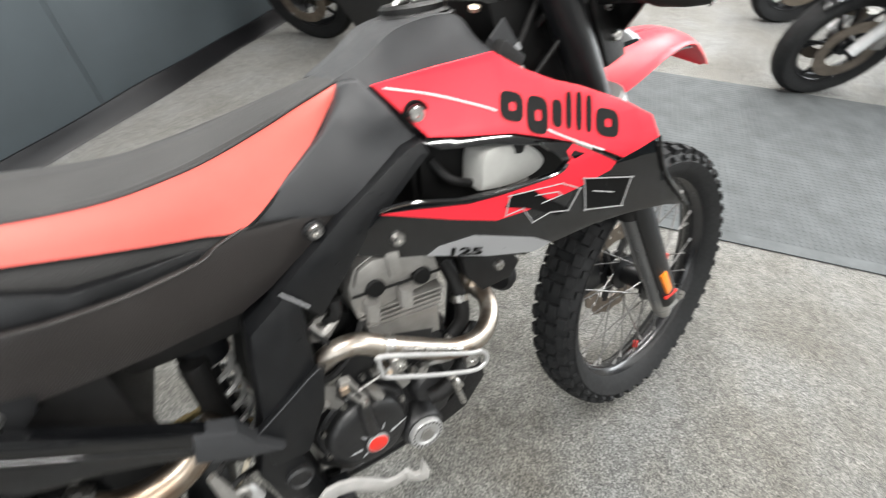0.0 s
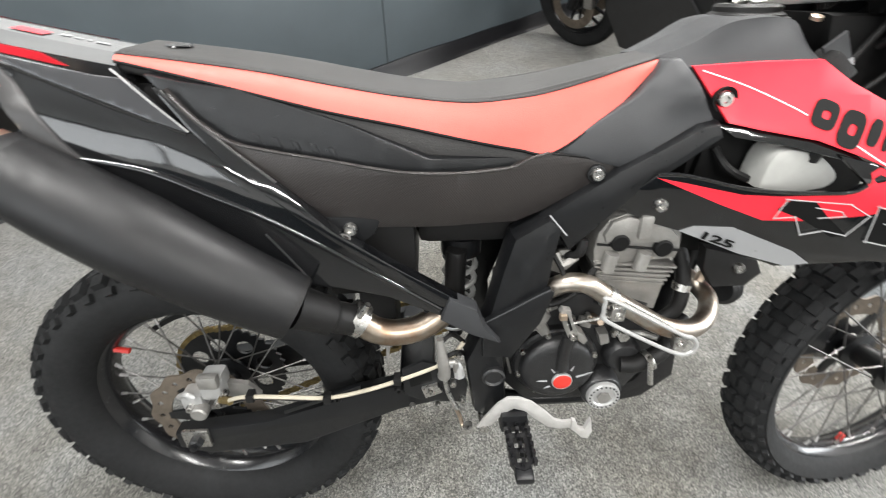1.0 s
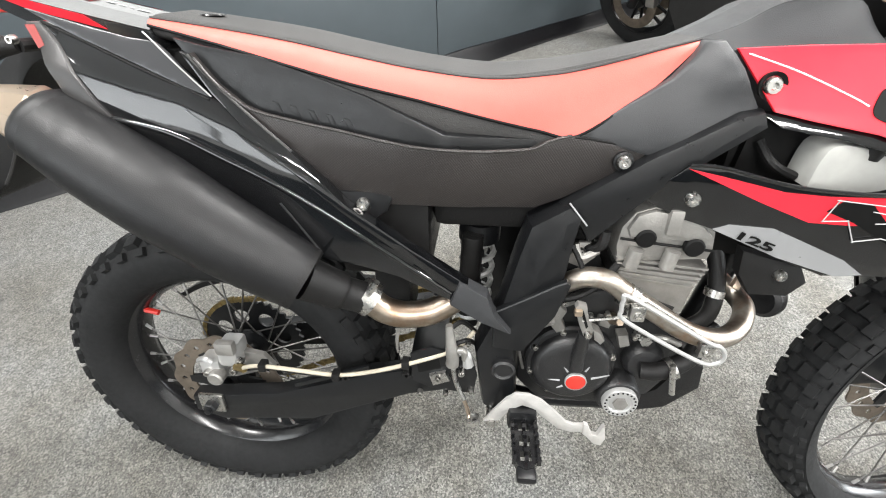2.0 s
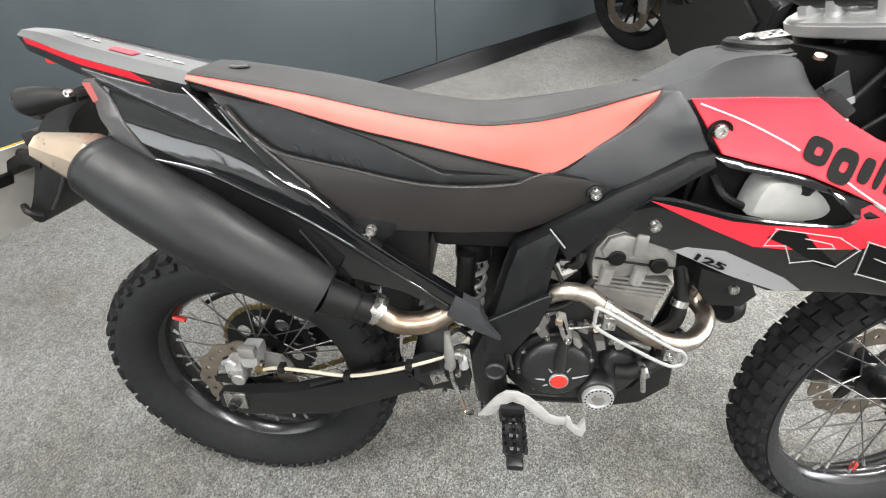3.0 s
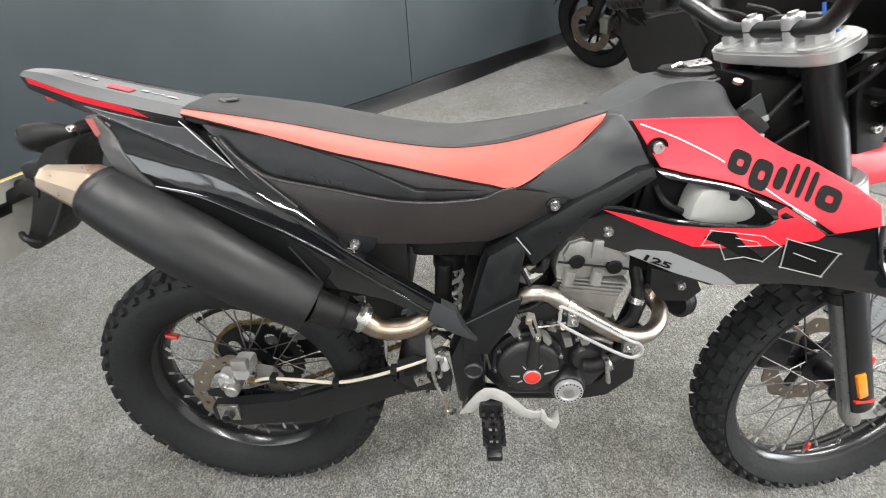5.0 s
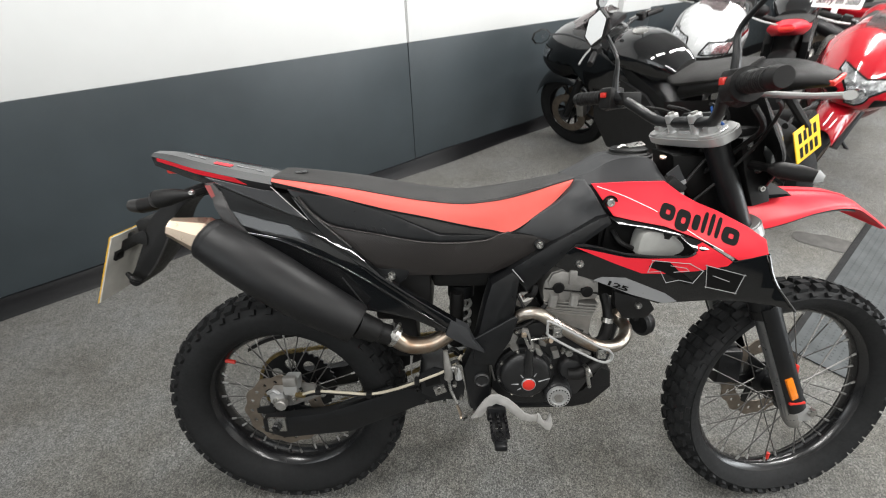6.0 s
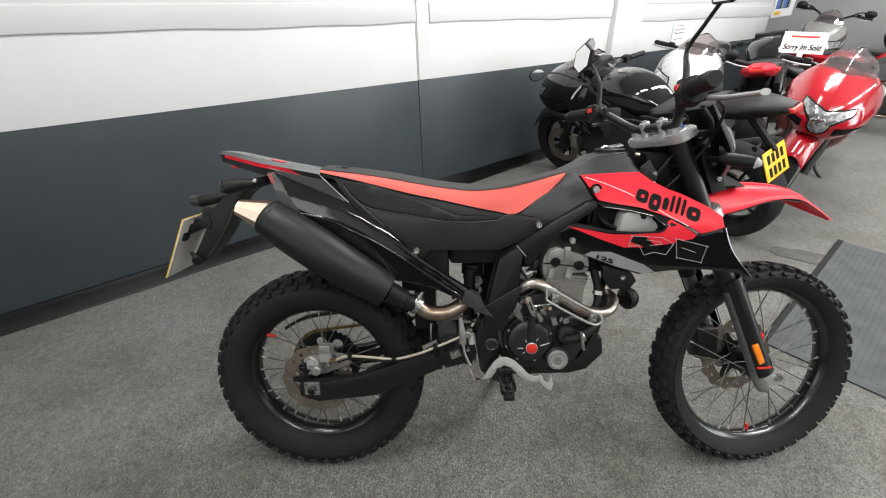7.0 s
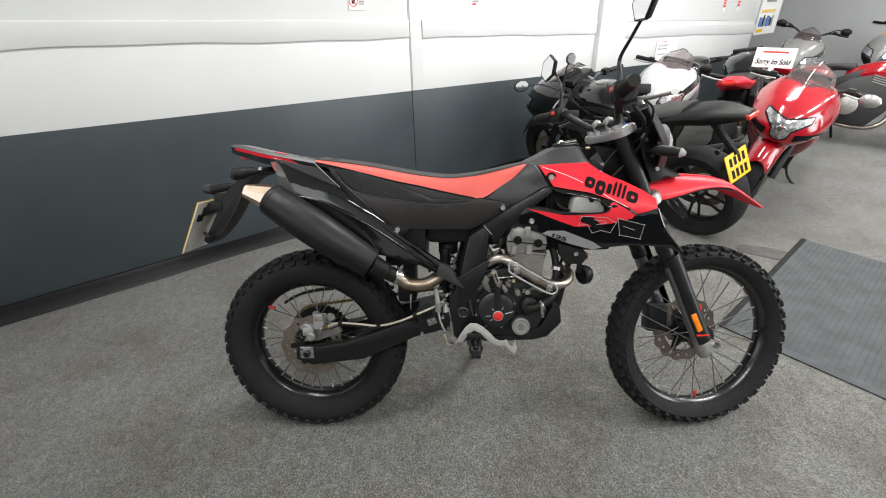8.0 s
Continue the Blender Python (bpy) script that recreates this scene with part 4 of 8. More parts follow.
for x, z, right, r in ((0.459, 0.467, 0.152, 0.0055), (0.500, 0.479, 0.146, 0.0070), (0.518, 0.436, 0.146, 0.0060), (0.424, 0.416, 0.140, 0.0060), (0.472, 0.419, 0.140, 0.0050), (0.510, 0.546, 0.146, 0.0050)):
    part("bolt", bolt_bm(x, right, z, r, 0.007), M["steel"], mc)
for path in ([(0.480, -0.150, 0.578), (0.499, -0.140, 0.587), (0.521, -0.120, 0.552)], [(0.474, -0.145, 0.532), (0.505, -0.148, 0.554), (0.521, -0.120, 0.525)]):
    part("cable", tube_bm(path, 0.0042, 7), M["matt"], mc)
part("cable_tail", tube_bm([(0.388, -0.130, 0.559), (0.386, -0.135, 0.533), (0.386, -0.135, 0.505)], [0.004, 0.003, 0.0012], 6), M["alu"], mc, "loose wire end")

# shock absorber
shock = group_of("rear_shock", bike)
part("body", tube_bm([(0.512, -0.03, 0.50), (0.520, -0.03, 0.74)], 0.014, 16, 2), M["frame"], shock, "black damper body")
part("spring_collar", tube_bm([(0.521, -0.03, 0.690), (0.522, -0.03, 0.725)], 0.036, 24, 2), M["frame"], shock)
part("reservoir", tube_bm([(0.505, -0.072, 0.56), (0.510, -0.072, 0.70), (0.5105, -0.072, 0.712)], [0.0185, 0.0185, 0.016], 20, 12), M["matt"], shock)
coil = []
for i in range(6 * 14 + 1):
    a, h = i / 14 * 2 * math.pi, i / (6 * 14)
    base = Vector((0.514, -0.030, 0.51)).lerp(Vector((0.521, -0.030, 0.693)), h)
    coil.append(base + Vector((0.028 * math.cos(a), 0.028 * math.sin(a), 0)))
part("spring", tube_bm(coil, 0.0055, 6, len(coil)), M["spring"], shock, "grey coil spring")

# seat
def drawn_in(bm):
    """The far half of a body is a little narrower and lower than the near one."""
    for v in bm.verts:
        if v.co.y > 0:
            v.co.z -= 0.10 * v.co.y
            v.co.y *= 0.80
    return bm


# x; height and half width of the insert's upper edge; of its lower edge; foot of the skirt
SEAT = [(0.078, 1.032, 0.104, 1.027, 0.112, 1.005), (0.17, 1.021, 0.112, 1.007, 0.124, 0.985), (0.26, 1.008, 0.117, 0.984, 0.130, 0.957), (0.346, 0.991, 0.119, 0.962, 0.134, 0.926), (0.433, 0.975, 0.118, 0.943, 0.134, 0.890), (0.522, 0.965, 0.116, 0.921, 0.131, 0.877),
        (0.592, 0.969, 0.113, 0.906, 0.129, 0.874), (0.640, 0.975, 0.104, 0.899, 0.127, 0.880), (0.70, 0.987, 0.088, 0.932, 0.111, 0.920), (0.745, 0.997, 0.073, 0.960, 0.092, 0.945), (0.80, 1.008, 0.055, 1.005, 0.060, 0.985)]
stations = [(x, [(wb - 0.03, low), (wb - 0.004, low + 0.008), (wb, rb), (wt, rt), (wt - 0.012, rt + 0.005), (wt - 0.045, rt + 0.006), (0.0, rt + 0.008)]) for x, rt, wt, rb, wb, low in SEAT]
seat = group_of("seat", bike)
part("cover", drawn_in(body_bm(stations, 66, 19)), M["seat"], seat, "matt black seat cover", 50)
for side_name, sgn in (("red_insert", 1), ("left_insert", -1)):
    part(side_name, drawn_in(skin_bm([[(x, sgn * (wt + 0.0015), rt + 0.001) for x, rt, wt, rb, wb, low in SEAT], [(x, sgn * (wt * 0.4 + wb * 0.6 + 0.0032), rt * 0.5 + rb * 0.5 + 0.001) for x, rt, wt, rb, wb, low in SEAT], [(x, sgn * (wb + 0.0025), rb) for x, rt, wt, rb, wb, low in SEAT]], 66, 7, 0.004, (0, sgn, 0))), M["seat_red"], seat, "coral red vinyl side insert", 50)
    part("piping", drawn_in(tube_bm([(x, -sgn * (wt + 0.001), rt + 0.002) for x, rt, wt, rb, wb, low in SEAT], 0.0018, 6, 66)), M["seat"], seat, "black seam piping")
    part("lower_seam", drawn_in(tube_bm([(x, -sgn * (wb + 0.002), rb - 0.002) for x, rt, wt, rb, wb, low in SEAT], 0.0022, 6, 66)), M["ink"], seat, "dark seam under the insert")
part("skirt_fold", tube_bm([(0.36, -0.1365, 0.905), (0.42, -0.1385, 0.889), (0.47, -0.1385, 0.882), (0.53, -0.135, 0.889)], [0.001, 0.003, 0.003, 0.001], 8, 24), M["seat"], seat, "wrinkle in the seat skirt")
part("strap_button", lathe_bm([(0.018, 0.0), (0.017, 0.002), (0.013, 0.0025), (0.010, 0.001), (0.0005, 0.001)], 20, Matrix.Translation((0.125, -0.035, 1.0340)) @ Matrix.Rotation(radians(90), 4, "X"), closed=False), M["rimblack"], seat)

# side panel under the seat
SIDE = [(0.146, 0.996), (0.172, 0.959), (0.203, 0.932), (0.228, 0.922), (0.280, 0.911), (0.332, 0.902), (0.385, 0.892), (0.439, 0.884), (0.511, 0.880), (0.582, 0.881), (0.606, 0.893), (0.640, 0.899), (0.664, 0.894), (0.745, 0.873), (0.69, 0.838), (0.638, 0.806), (0.598, 0.790), (0.521, 0.795), (0.425, 0.797), (0.368, 0.795), (0.318, 0.802), (0.240, 0.886), (0.186, 0.940)]


def side_lat(x, z):
    return -0.26 * max(0.0, 0.855 - z) - 0.03 * max(0.0, x - 0.5) / 0.24 + 0.012 * math.exp(-((x - 0.45) / 0.12) ** 2)


side = group_of("side_panel", bike)
part("panel", slab_bm(SIDE, 0.148, 0.022, 0.004, side_lat), M["sidepanel"], side, "grained matt black side panel")
edge = [(0.150, 0.990), (0.172, 0.960), (0.203, 0.933), (0.228, 0.923), (0.280, 0.912), (0.332, 0.903), (0.385, 0.893), (0.439, 0.885), (0.511, 0.881), (0.582, 0.882), (0.606, 0.892), (0.636, 0.899)]
part("raised_edge", tube_bm([(x, -(0.148 + side_lat(x, z)), z) for x, z in edge], 0.0022, 8, 44), M["sidepanel"], side)
part("bolt", bolt_bm(0.710, 0.127, 0.864, 0.010, 0.007), M["steel"], side)
part("bolt", bolt_bm(0.352, 0.147, 0.797, 0.010, 0.007), M["steel"], side)
part("bolt_collar", lathe_bm([(0.0135, 0.004), (0.0135, -0.001), (0.0105, -0.002), (0.0105, 0.004)], 20, Matrix.Translation((0.710, -0.126, 0.864))), M["frame"], side)
part("bolt_lug", slab_bm([(0.305, 0.815), (0.40, 0.815), (0.385, 0.785), (0.36, 0.768), (0.335, 0.775)], 0.1455, 0.02, 0.004), M["frame"], side)
def louvre_lat(x, z):
    return -0.12 * max(0.0, z - np.interp(x, [0.15, 0.25, 0.35, 0.45, 0.6], [0.985, 0.935, 0.91, 0.89, 0.885])) + side_lat(x, 0.9)


part("louvre_panel", slab_bm([(0.120, 1.012), (0.16, 1.003), (0.235, 0.990), (0.368, 0.945), (0.47, 0.900), (0.60, 0.892), (0.62, 0.872), (0.46, 0.868), (0.30, 0.885), (0.205, 0.915), (0.150, 0.972)], 0.138, 0.02, 0.002, louvre_lat, 0.03), M["frame"], side, "black louvred inner panel")
for k in range(5):
    x = 0.238 + 0.024 * k
    z = 0.926 - 0.20 * (x - 0.24)
    part("louvre", slab_bm([(x, z + 0.011), (x + 0.009, z + 0.009), (x + 0.017, z - 0.011), (x + 0.008, z - 0.009)], 0.1392, 0.006, 0.002, louvre_lat), M["frame"], side)
part("seam", tube_bm([(x, -(0.1475 + side_lat(x, z)), z) for x, z in [(0.64, 0.897), (0.677, 0.891), (0.713, 0.884), (0.738, 0.877)]], 0.0016, 6, 16), M["ink"], side, "dark seam above the bolt")
part("left_panel", slab_bm(SIDE, -0.115, 0.02, 0.0), M["matt"], side)


# tail panels in gloss black
def unit(v):
    return max(0.0, min(1.0, v))


def soft(v):
    v = unit(v)
    return v * v * (3 - 2 * v)


def tail_lat(x, z):
    """Bulge of the tail panel from 0.16 m out: proud along the crest, a small step above it, then drawn in towards the seat."""
    d = z - np.interp(x, [-0.03, 0.016, 0.076, 0.133, 0.198, 0.27, 0.337, 0.406, 0.49], [0.938, 0.926, 0.907, 0.893, 0.860, 0.803, 0.755, 0.708, 0.647])
    a = sum(float(np.interp(d + dz, [-0.2, -0.03, 0, 0.045, 0.055, 0.062, 0.12, 0.16], [0.150, 0.160, 0.165, 0.162, 0.153, 0.150, 0.131, 0.122])) for dz in (-0.006, -0.003, 0.0, 0.003, 0.006)) / 5 - 0.16
    return a + (0.003 - a) * soft((x - 0.15) / 0.2) * soft((0.95 - z) / 0.15)


def on_tail(pts, lift):
    return [(x, -(0.16 + lift + tail_lat(x, z)), z) for x, z in pts]


TAIL = [(-0.050, 1.031), (0.006, 1.019), (0.075, 1.005), (0.119, 0.983), (0.164, 0.943), (0.211, 0.905), (0.264, 0.855), (0.332, 0.796), (0.413, 0.728), (0.491, 0.666), (0.480, 0.645), (0.40, 0.685), (0.345, 0.700), (0.28, 0.712), (0.20, 0.742), (0.12, 0.780), (0.04, 0.832), (-0.016, 0.904), (-0.012, 0.966), (-0.035, 1.009)]
tail = group_of("tail_panel", bike)
part("panel", slab_bm(TAIL, 0.160, 0.010, 0.003, tail_lat, 0.010, turn=-31), M["gloss"], tail, "gloss black tail side panel", 34)
part("crest", tube_bm(on_tail([(0.010, 0.918), (0.076, 0.905), (0.116, 0.891), (0.173, 0.861), (0.224, 0.835), (0.292, 0.792), (0.374, 0.734), (0.481, 0.658)], -0.0025), 0.0055, 14, 40), M["gloss"], tail, "", 60)
part("fin", slab_bm([(-0.064, 1.030), (-0.044, 1.030), (-0.026, 1.009), (0.012, 0.941), (0.028, 0.918), (0.006, 0.906), (-0.015, 0.903), (-0.030, 0.958), (-0.054, 1.013)], 0.165, 0.016, 0.004, tail_lat, 0.012), M["fin"], tail, "satin grey black rear fin", 34)
# the red reflection at the fin's top is put in as colour
part("fin_reflection", slab_bm([(-0.063, 1.027), (-0.050, 1.027), (-0.040, 1.004), (-0.048, 1.000)], 0.1658, 0.003, 0.0, tail_lat, 0.012), M["fin_reflection_red"], tail, "dull red reflection painted on the fin", 34)
part("silver_flash", slab_bm([(-0.064, 1.045), (0.006, 1.027), (0.062, 1.013), (0.097, 1.008), (0.111, 0.997), (0.164, 0.943), (0.118, 0.962), (0.085, 0.977), (0.005, 1.012)], 0.1632, 0.004, 0.0005, tail_lat, 0.009), M["flash"], tail, "silver grey trim flash", 34)
# a black tube draws the shadow line below the flash
part("flash_shadow_gap", tube_bm(on_tail([(-0.045, 1.030), (0.005, 1.009), (0.085, 0.972), (0.16, 0.940)], 0.0), 0.0022, 6, 24), M["ink"], tail, "black line for the shadow under the flash")
part("panel_edge", tube_bm(on_tail([(0.084, 1.019), (0.094, 1.010), (0.119, 0.986), (0.164, 0.944)], 0.0035), 0.0011, 6, 18), M["silver"], tail, "bright trim edge")
part("rear_strut", slab_bm([(0.128, 0.998), (0.140, 0.992), (0.170, 0.960), (0.209, 0.923), (0.265, 0.872), (0.332, 0.803), (0.423, 0.736), (0.507, 0.679), (0.493, 0.660), (0.413, 0.722), (0.322, 0.793), (0.247, 0.862), (0.199, 0.911), (0.165, 0.947)], 0.1655, 0.022, 0.007, tail_lat, 0.02, turn=-42), M["gloss"], tail, "gloss black frame strut", 40)
part("strut_edge", tube_bm(on_tail([(0.138, 0.993), (0.168, 0.961), (0.207, 0.924), (0.262, 0.875)], 0.004), 0.0022, 8, 24), M["fin"], tail, "satin edge of the strut")
part("panel_fold", tube_bm(on_tail([(0.0, 0.900), (0.03, 0.862), (0.065, 0.828)], 0.0), 0.002, 6, 12), M["frame"], tail)
part("panel_fold", tube_bm(on_tail([(0.235, 0.800), (0.262, 0.758), (0.285, 0.722)], 0.0), 0.002, 6, 12), M["frame"], tail)
for x, z in ((0.458, 0.652), (0.30, 0.755)):
    part("bolt", bolt_bm(x, 0.150, z, 0.006, 0.006), M["frame"], tail)
part("left_panel", slab_bm([p for p in TAIL if p[0] < 0.4], -0.085, 0.012, 0.0), M["gloss"], tail, m=Matrix.Translation((0, 0, -0.05)))

# inner rear mudguard, airbox and battery box: the dark mass under the seat
inner = group_of("rear_inner_guard", bike)
part("guard", skin_bm([[(0.0, 0.09, 0.80), (0.10, 0.09, 0.80), (0.25, 0.095, 0.745), (0.40, 0.095, 0.66)], [(0.0, 0.06, 0.86), (0.10, 0.06, 0.83), (0.25, 0.06, 0.775), (0.40, 0.06, 0.68)], [(0.0, -0.06, 0.86), (0.10, -0.06, 0.83), (0.25, -0.06, 0.775), (0.40, -0.06, 0.68)], [(0.0, -0.09, 0.80), (0.10, -0.09, 0.80), (0.25, -0.095, 0.745), (0.40, -0.095, 0.66)]], 12, 8, 0.006, (0, 0, 1)), M["matt"], inner)
part("battery_box", box_bm(0.30, 0.445, -0.12, 0.1, 0.66, 0.92, 0.012), M["matt"], inner, "black plastic battery box")
part("airbox", box_bm(0.445, 0.70, -0.09, 0.09, 0.735, 0.93, 0.02), M["matt"], inner, "black plastic airbox")
part("under_tail", box_bm(0.04, 0.30, -0.10, 0.10, 0.88, 1.0, 0.02), M["matt"], inner)
part("flap", box_bm(0.33, 0.40, -0.05, 0.05, 0.50, 0.69, 0.015, m=None), M["matt"], inner, "black rubber mud flap")

# tail top
def creased(low, edge, brow, top):
    """Half a section with two sharp creases, at the shoulder edge and at the brow."""
    mid = lambda a, b, k: (a[0] + (b[0] - a[0]) * k, a[1] + (b[1] - a[1]) * k)
    crown = (0.0, top)
    return [low, mid(low, edge, 0.5), mid(low, edge, 0.97), mid(edge, brow, 0.03), mid(edge, brow, 0.5), mid(edge, brow, 0.96), mid(brow, crown, 0.05), mid(brow, crown, 0.5), crown]


# x, low edge, outer crease, inner crease, crown
GUARD = [(-0.240, (0.034, 1.057), (0.042, 1.081), (0.030, 1.088), 1.089), (-0.19, (0.050, 1.043), (0.062, 1.073), (0.040, 1.083), 1.085), (-0.11, (0.076, 1.021), (0.090, 1.056), (0.054, 1.065), 1.067),
         (0.0, (0.100, 1.000), (0.113, 1.036), (0.066, 1.042), 1.044), (0.082, (0.108, 0.990), (0.120, 1.020), (0.070, 1.026), 1.028)]
TOPT = [(x, creased(low, edge, brow, top)) for x, low, edge, brow, top in GUARD]
top_tail = group_of("rear_mudguard", bike)
part("shell", drawn_in(body_bm(TOPT, 28, 33)), M["tailgrey"], top_tail, "grey black glossy rear mudguard", 22)


def guard_at(x, k):
    """A place on the mudguard's side, k of the way down from its outer crease."""
    xs = [g[0] for g in GUARD]
    a = [float(np.interp(x, xs, [g[2][i] for g in GUARD])) for i in (0, 1)]
    b = [float(np.interp(x, xs, [g[1][i] for g in GUARD])) for i in (0, 1)]
    return a[0] + (b[0] - a[0]) * k + 0.0022, a[1] + (b[1] - a[1]) * k


def stripe_bm(sgn):
    """A red band under the outer crease that ends in a slanted cut."""
    upper, lower = [], []
    for i in range(25):
        k = i / 24
        x0, x1 = -0.222 + 0.212 * k, -0.224 + 0.242 * k
        w0, z0 = guard_at(x0, 0.02)
        w1, z1 = guard_at(x1, 0.36)
        upper.append((x0, sgn * w0, z0))
        lower.append((x1, sgn * w1, z1))
    return skin_bm([upper, lower], 48, 4, 0.0015, (0, sgn, 0))


part("red_stripe", stripe_bm(1), M["red"], top_tail, "red side stripe", 60)
part("left_stripe", drawn_in(stripe_bm(-1)), M["red"], top_tail, "red side stripe", 60)
part("red_top_mark", patch_bm(TOPT, lambda x, y, z: 0.026 < y - 0.1 * (x + 0.07) < 0.048 and -0.088 < x < -0.043 and z > 1.04, 0.0012, 120, 66, -1), M["red"], top_tail, "red graphic on the top", 60)
part("red_top_line", drawn_in(patch_bm(TOPT, lambda x, y, z: -0.004 < y - np.interp(x, [-0.19, -0.11, 0.0], [0.044, 0.060, 0.072]) < 0.007 and -0.17 < x < -0.01 and z > 1.02, 0.0012, 120, 66, 1)), M["red"], top_tail, "thin red line along the far edge", 60)
for k, (x0, x1) in enumerate(((-0.165, -0.152), (-0.148, -0.139), (-0.134, -0.118), (-0.036, -0.024), (-0.018, -0.006), (0.0, 0.006), (0.012, 0.032))):
    part("script_bar", patch_bm(TOPT, lambda x, y, z: 0.0195 < y - 0.12 * (x + 0.07) < 0.0255 and x0 < x < x1 and z > 1.02, 0.001, 240, 66, -1), M["panelgrey"], top_tail, "", 60)
part("tail_lamp", box_bm(-0.212, -0.185, -0.040, 0.040, 1.036, 1.058, 0.006), M["redmark"], top_tail, "red tail lamp lens")

# plate bracket
plate = group_of("plate_holder", bike)
part("arm", slab_bm([(-0.070, 1.000), (-0.114, 1.010), (-0.177, 0.997), (-0.236, 0.958), (-0.285, 0.911), (-0.317, 0.847), (-0.353, 0.784), (-0.377, 0.750), (-0.357, 0.734), (-0.326, 0.760), (-0.282, 0.808), (-0.239, 0.872), (-0.206, 0.932), (-0.165, 0.969), (-0.111, 0.984)], 0.052, 0.104, 0.010, smooth=44), M["matt"], plate, "curved matt black plate arm", 50)
part("arm_lip", tube_bm([(-0.211, -0.050, 0.929), (-0.239, -0.052, 0.872), (-0.284, -0.052, 0.805), (-0.319, -0.050, 0.766)], 0.0025, 6, 20), M["fin"], plate, "greyer edge of the arm")
part("arm_foot", tube_bm([(-0.366, -0.060, 0.777), (-0.349, -0.070, 0.767), (-0.335, -0.060, 0.756)], [0.006, 0.008, 0.007], 8, 8), M["matt"], plate)
PL = Matrix.Translation((-0.39, 0, 0.80)) @ Matrix.Rotation(radians(24), 4, "Y")
part("plate", box_bm(-0.003, 0.0, -0.1, 0.105, -0.098, 0.098, 0.0, m=PL), M["plateback"], plate, "dusty white back of a number plate")
part("plate_edge", box_bm(-0.0045, -0.0031, -0.102, 0.107, -0.1, 0.1, 0.0, m=PL), M["yellow"], plate, "yellow plate face")
part("bracket", slab_bm([(-0.401, 0.830), (-0.384, 0.852), (-0.345, 0.875), (-0.297, 0.893), (-0.298, 0.854), (-0.332, 0.861), (-0.359, 0.839)], 0.055, 0.11, 0.006, smooth=24), M["matt"], plate, "black plate bracket")
part("bracket", tube_bm([(-0.386, -0.020, 0.864), (-0.345, -0.030, 0.874), (-0.315, -0.035, 0.862)], 0.009, 10), M["matt"], plate)
part("clip", box_bm(0.0, 0.008, -0.08, -0.05, 0.025, 0.05, 0.002, m=PL), M["matt"], plate)
part("plate_lamp", slab_bm([(-0.330, 0.911), (-0.309, 0.920), (-0.279, 0.913), (-0.291, 0.884), (-0.324, 0.878)], 0.035, 0.07, 0.006, smooth=20), M["matt"], plate, "small black plate lamp")
for sgn in (1, -1):
    ind = group_of("rear_indicator", bike)
    a = [(-0.115, 0.999), (-0.149, 0.998), (-0.174, 0.994), (-0.2, 0.99), (-0.215, 0.986)] if sgn > 0 else [(-0.307, 0.938), (-0.335, 0.932), (-0.368, 0.925), (-0.405, 0.919), (-0.44, 0.92)]
    y = -0.115 if sgn > 0 else 0.11
    part("stem", tube_bm([(-0.10, y * 0.4, 1.0), (a[0][0], y, a[0][1])], 0.009, 10), M["matt"], ind)
    part("body", tube_bm([(a[k][0], y, a[k][1]) for k in range(4)], [0.008, 0.016, 0.021, 0.022], 16, 12), M["matt"], ind, "black indicator body")
    part("lens", tube_bm([(a[3][0], y, a[3][1]), (a[4][0] + 0.006, y, a[4][1]), (a[4][0], y, a[4][1])], [0.021, 0.018, 0.009], 16, 6), M["fin"], ind, "smoked indicator lens")
part("bolt", bolt_bm(-0.106, 0.130, 1.008, 0.006, 0.006), M["steel"], ind)

# exhaust
exhaust = group_of("silencer", bike)
AX = [(-0.060, -0.173, 0.907), (0.0, -0.182, 0.867), (0.08, -0.189, 0.813), (0.17, -0.190, 0.750), (0.262, -0.184, 0.687)]
part("body", tube_bm(AX, [0.053, 0.059, 0.0615, 0.058, 0.050], 32, 30), M["muffler"], exhaust, "matt black silencer body", 40)
part("rear_cap", tube_bm([(-0.052, -0.174, 0.902), (-0.062, -0.173, 0.909), (-0.068, -0.172, 0.913)], [0.054, 0.0548, 0.047], 32, 6), M["muffler"], exhaust)
part("tip", tube_bm([(-0.064, -0.173, 0.911), (-0.067, -0.173, 0.913), (-0.138, -0.177, 0.937), (-0.143, -0.177, 0.939)], [0.046, 0.047, 0.024, 0.023], 9, 4), M["brass"], exhaust, "champagne metal exhaust tip with flat facets", 20)
part("tip_mouth", tube_bm([(-0.1425, -0.177, 0.9388), (-0.1445, -0.177, 0.9394)], 0.019, 16, 2), M["ink"], exhaust, "dark exhaust opening")
part("front_cap", tube_bm([(0.250, -0.185, 0.695), (0.262, -0.184, 0.687), (0.264, -0.184, 0.6856)], [0.0512, 0.0508, 0.047], 32, 3), M["matt"], exhaust, "flat black end cap")
part("neck", tube_bm([(0.262, -0.182, 0.687), (0.30, -0.168, 0.660)], [0.034, 0.030], 24, 3), M["matt"], exhaust)
part("sleeve", tube_bm([(0.288, -0.172, 0.668), (0.305, -0.165, 0.655), (0.312, -0.162, 0.650), (0.345, -0.148, 0.63)], [0.031, 0.031, 0.026, 0.026], 22, 12), M["matt"], exhaust, "black rubbery sleeve")
part("clamp", tube_bm([(0.333, -0.148, 0.641), (0.352, -0.146, 0.625)], 0.0295, 22, 2), M["steel"], exhaust, "bright steel band clamp")
part("clamp_bolt", tube_bm([(0.352, -0.165, 0.652), (0.368, -0.168, 0.676)], [0.006, 0.0055], 8, 3), M["steel"], exhaust)
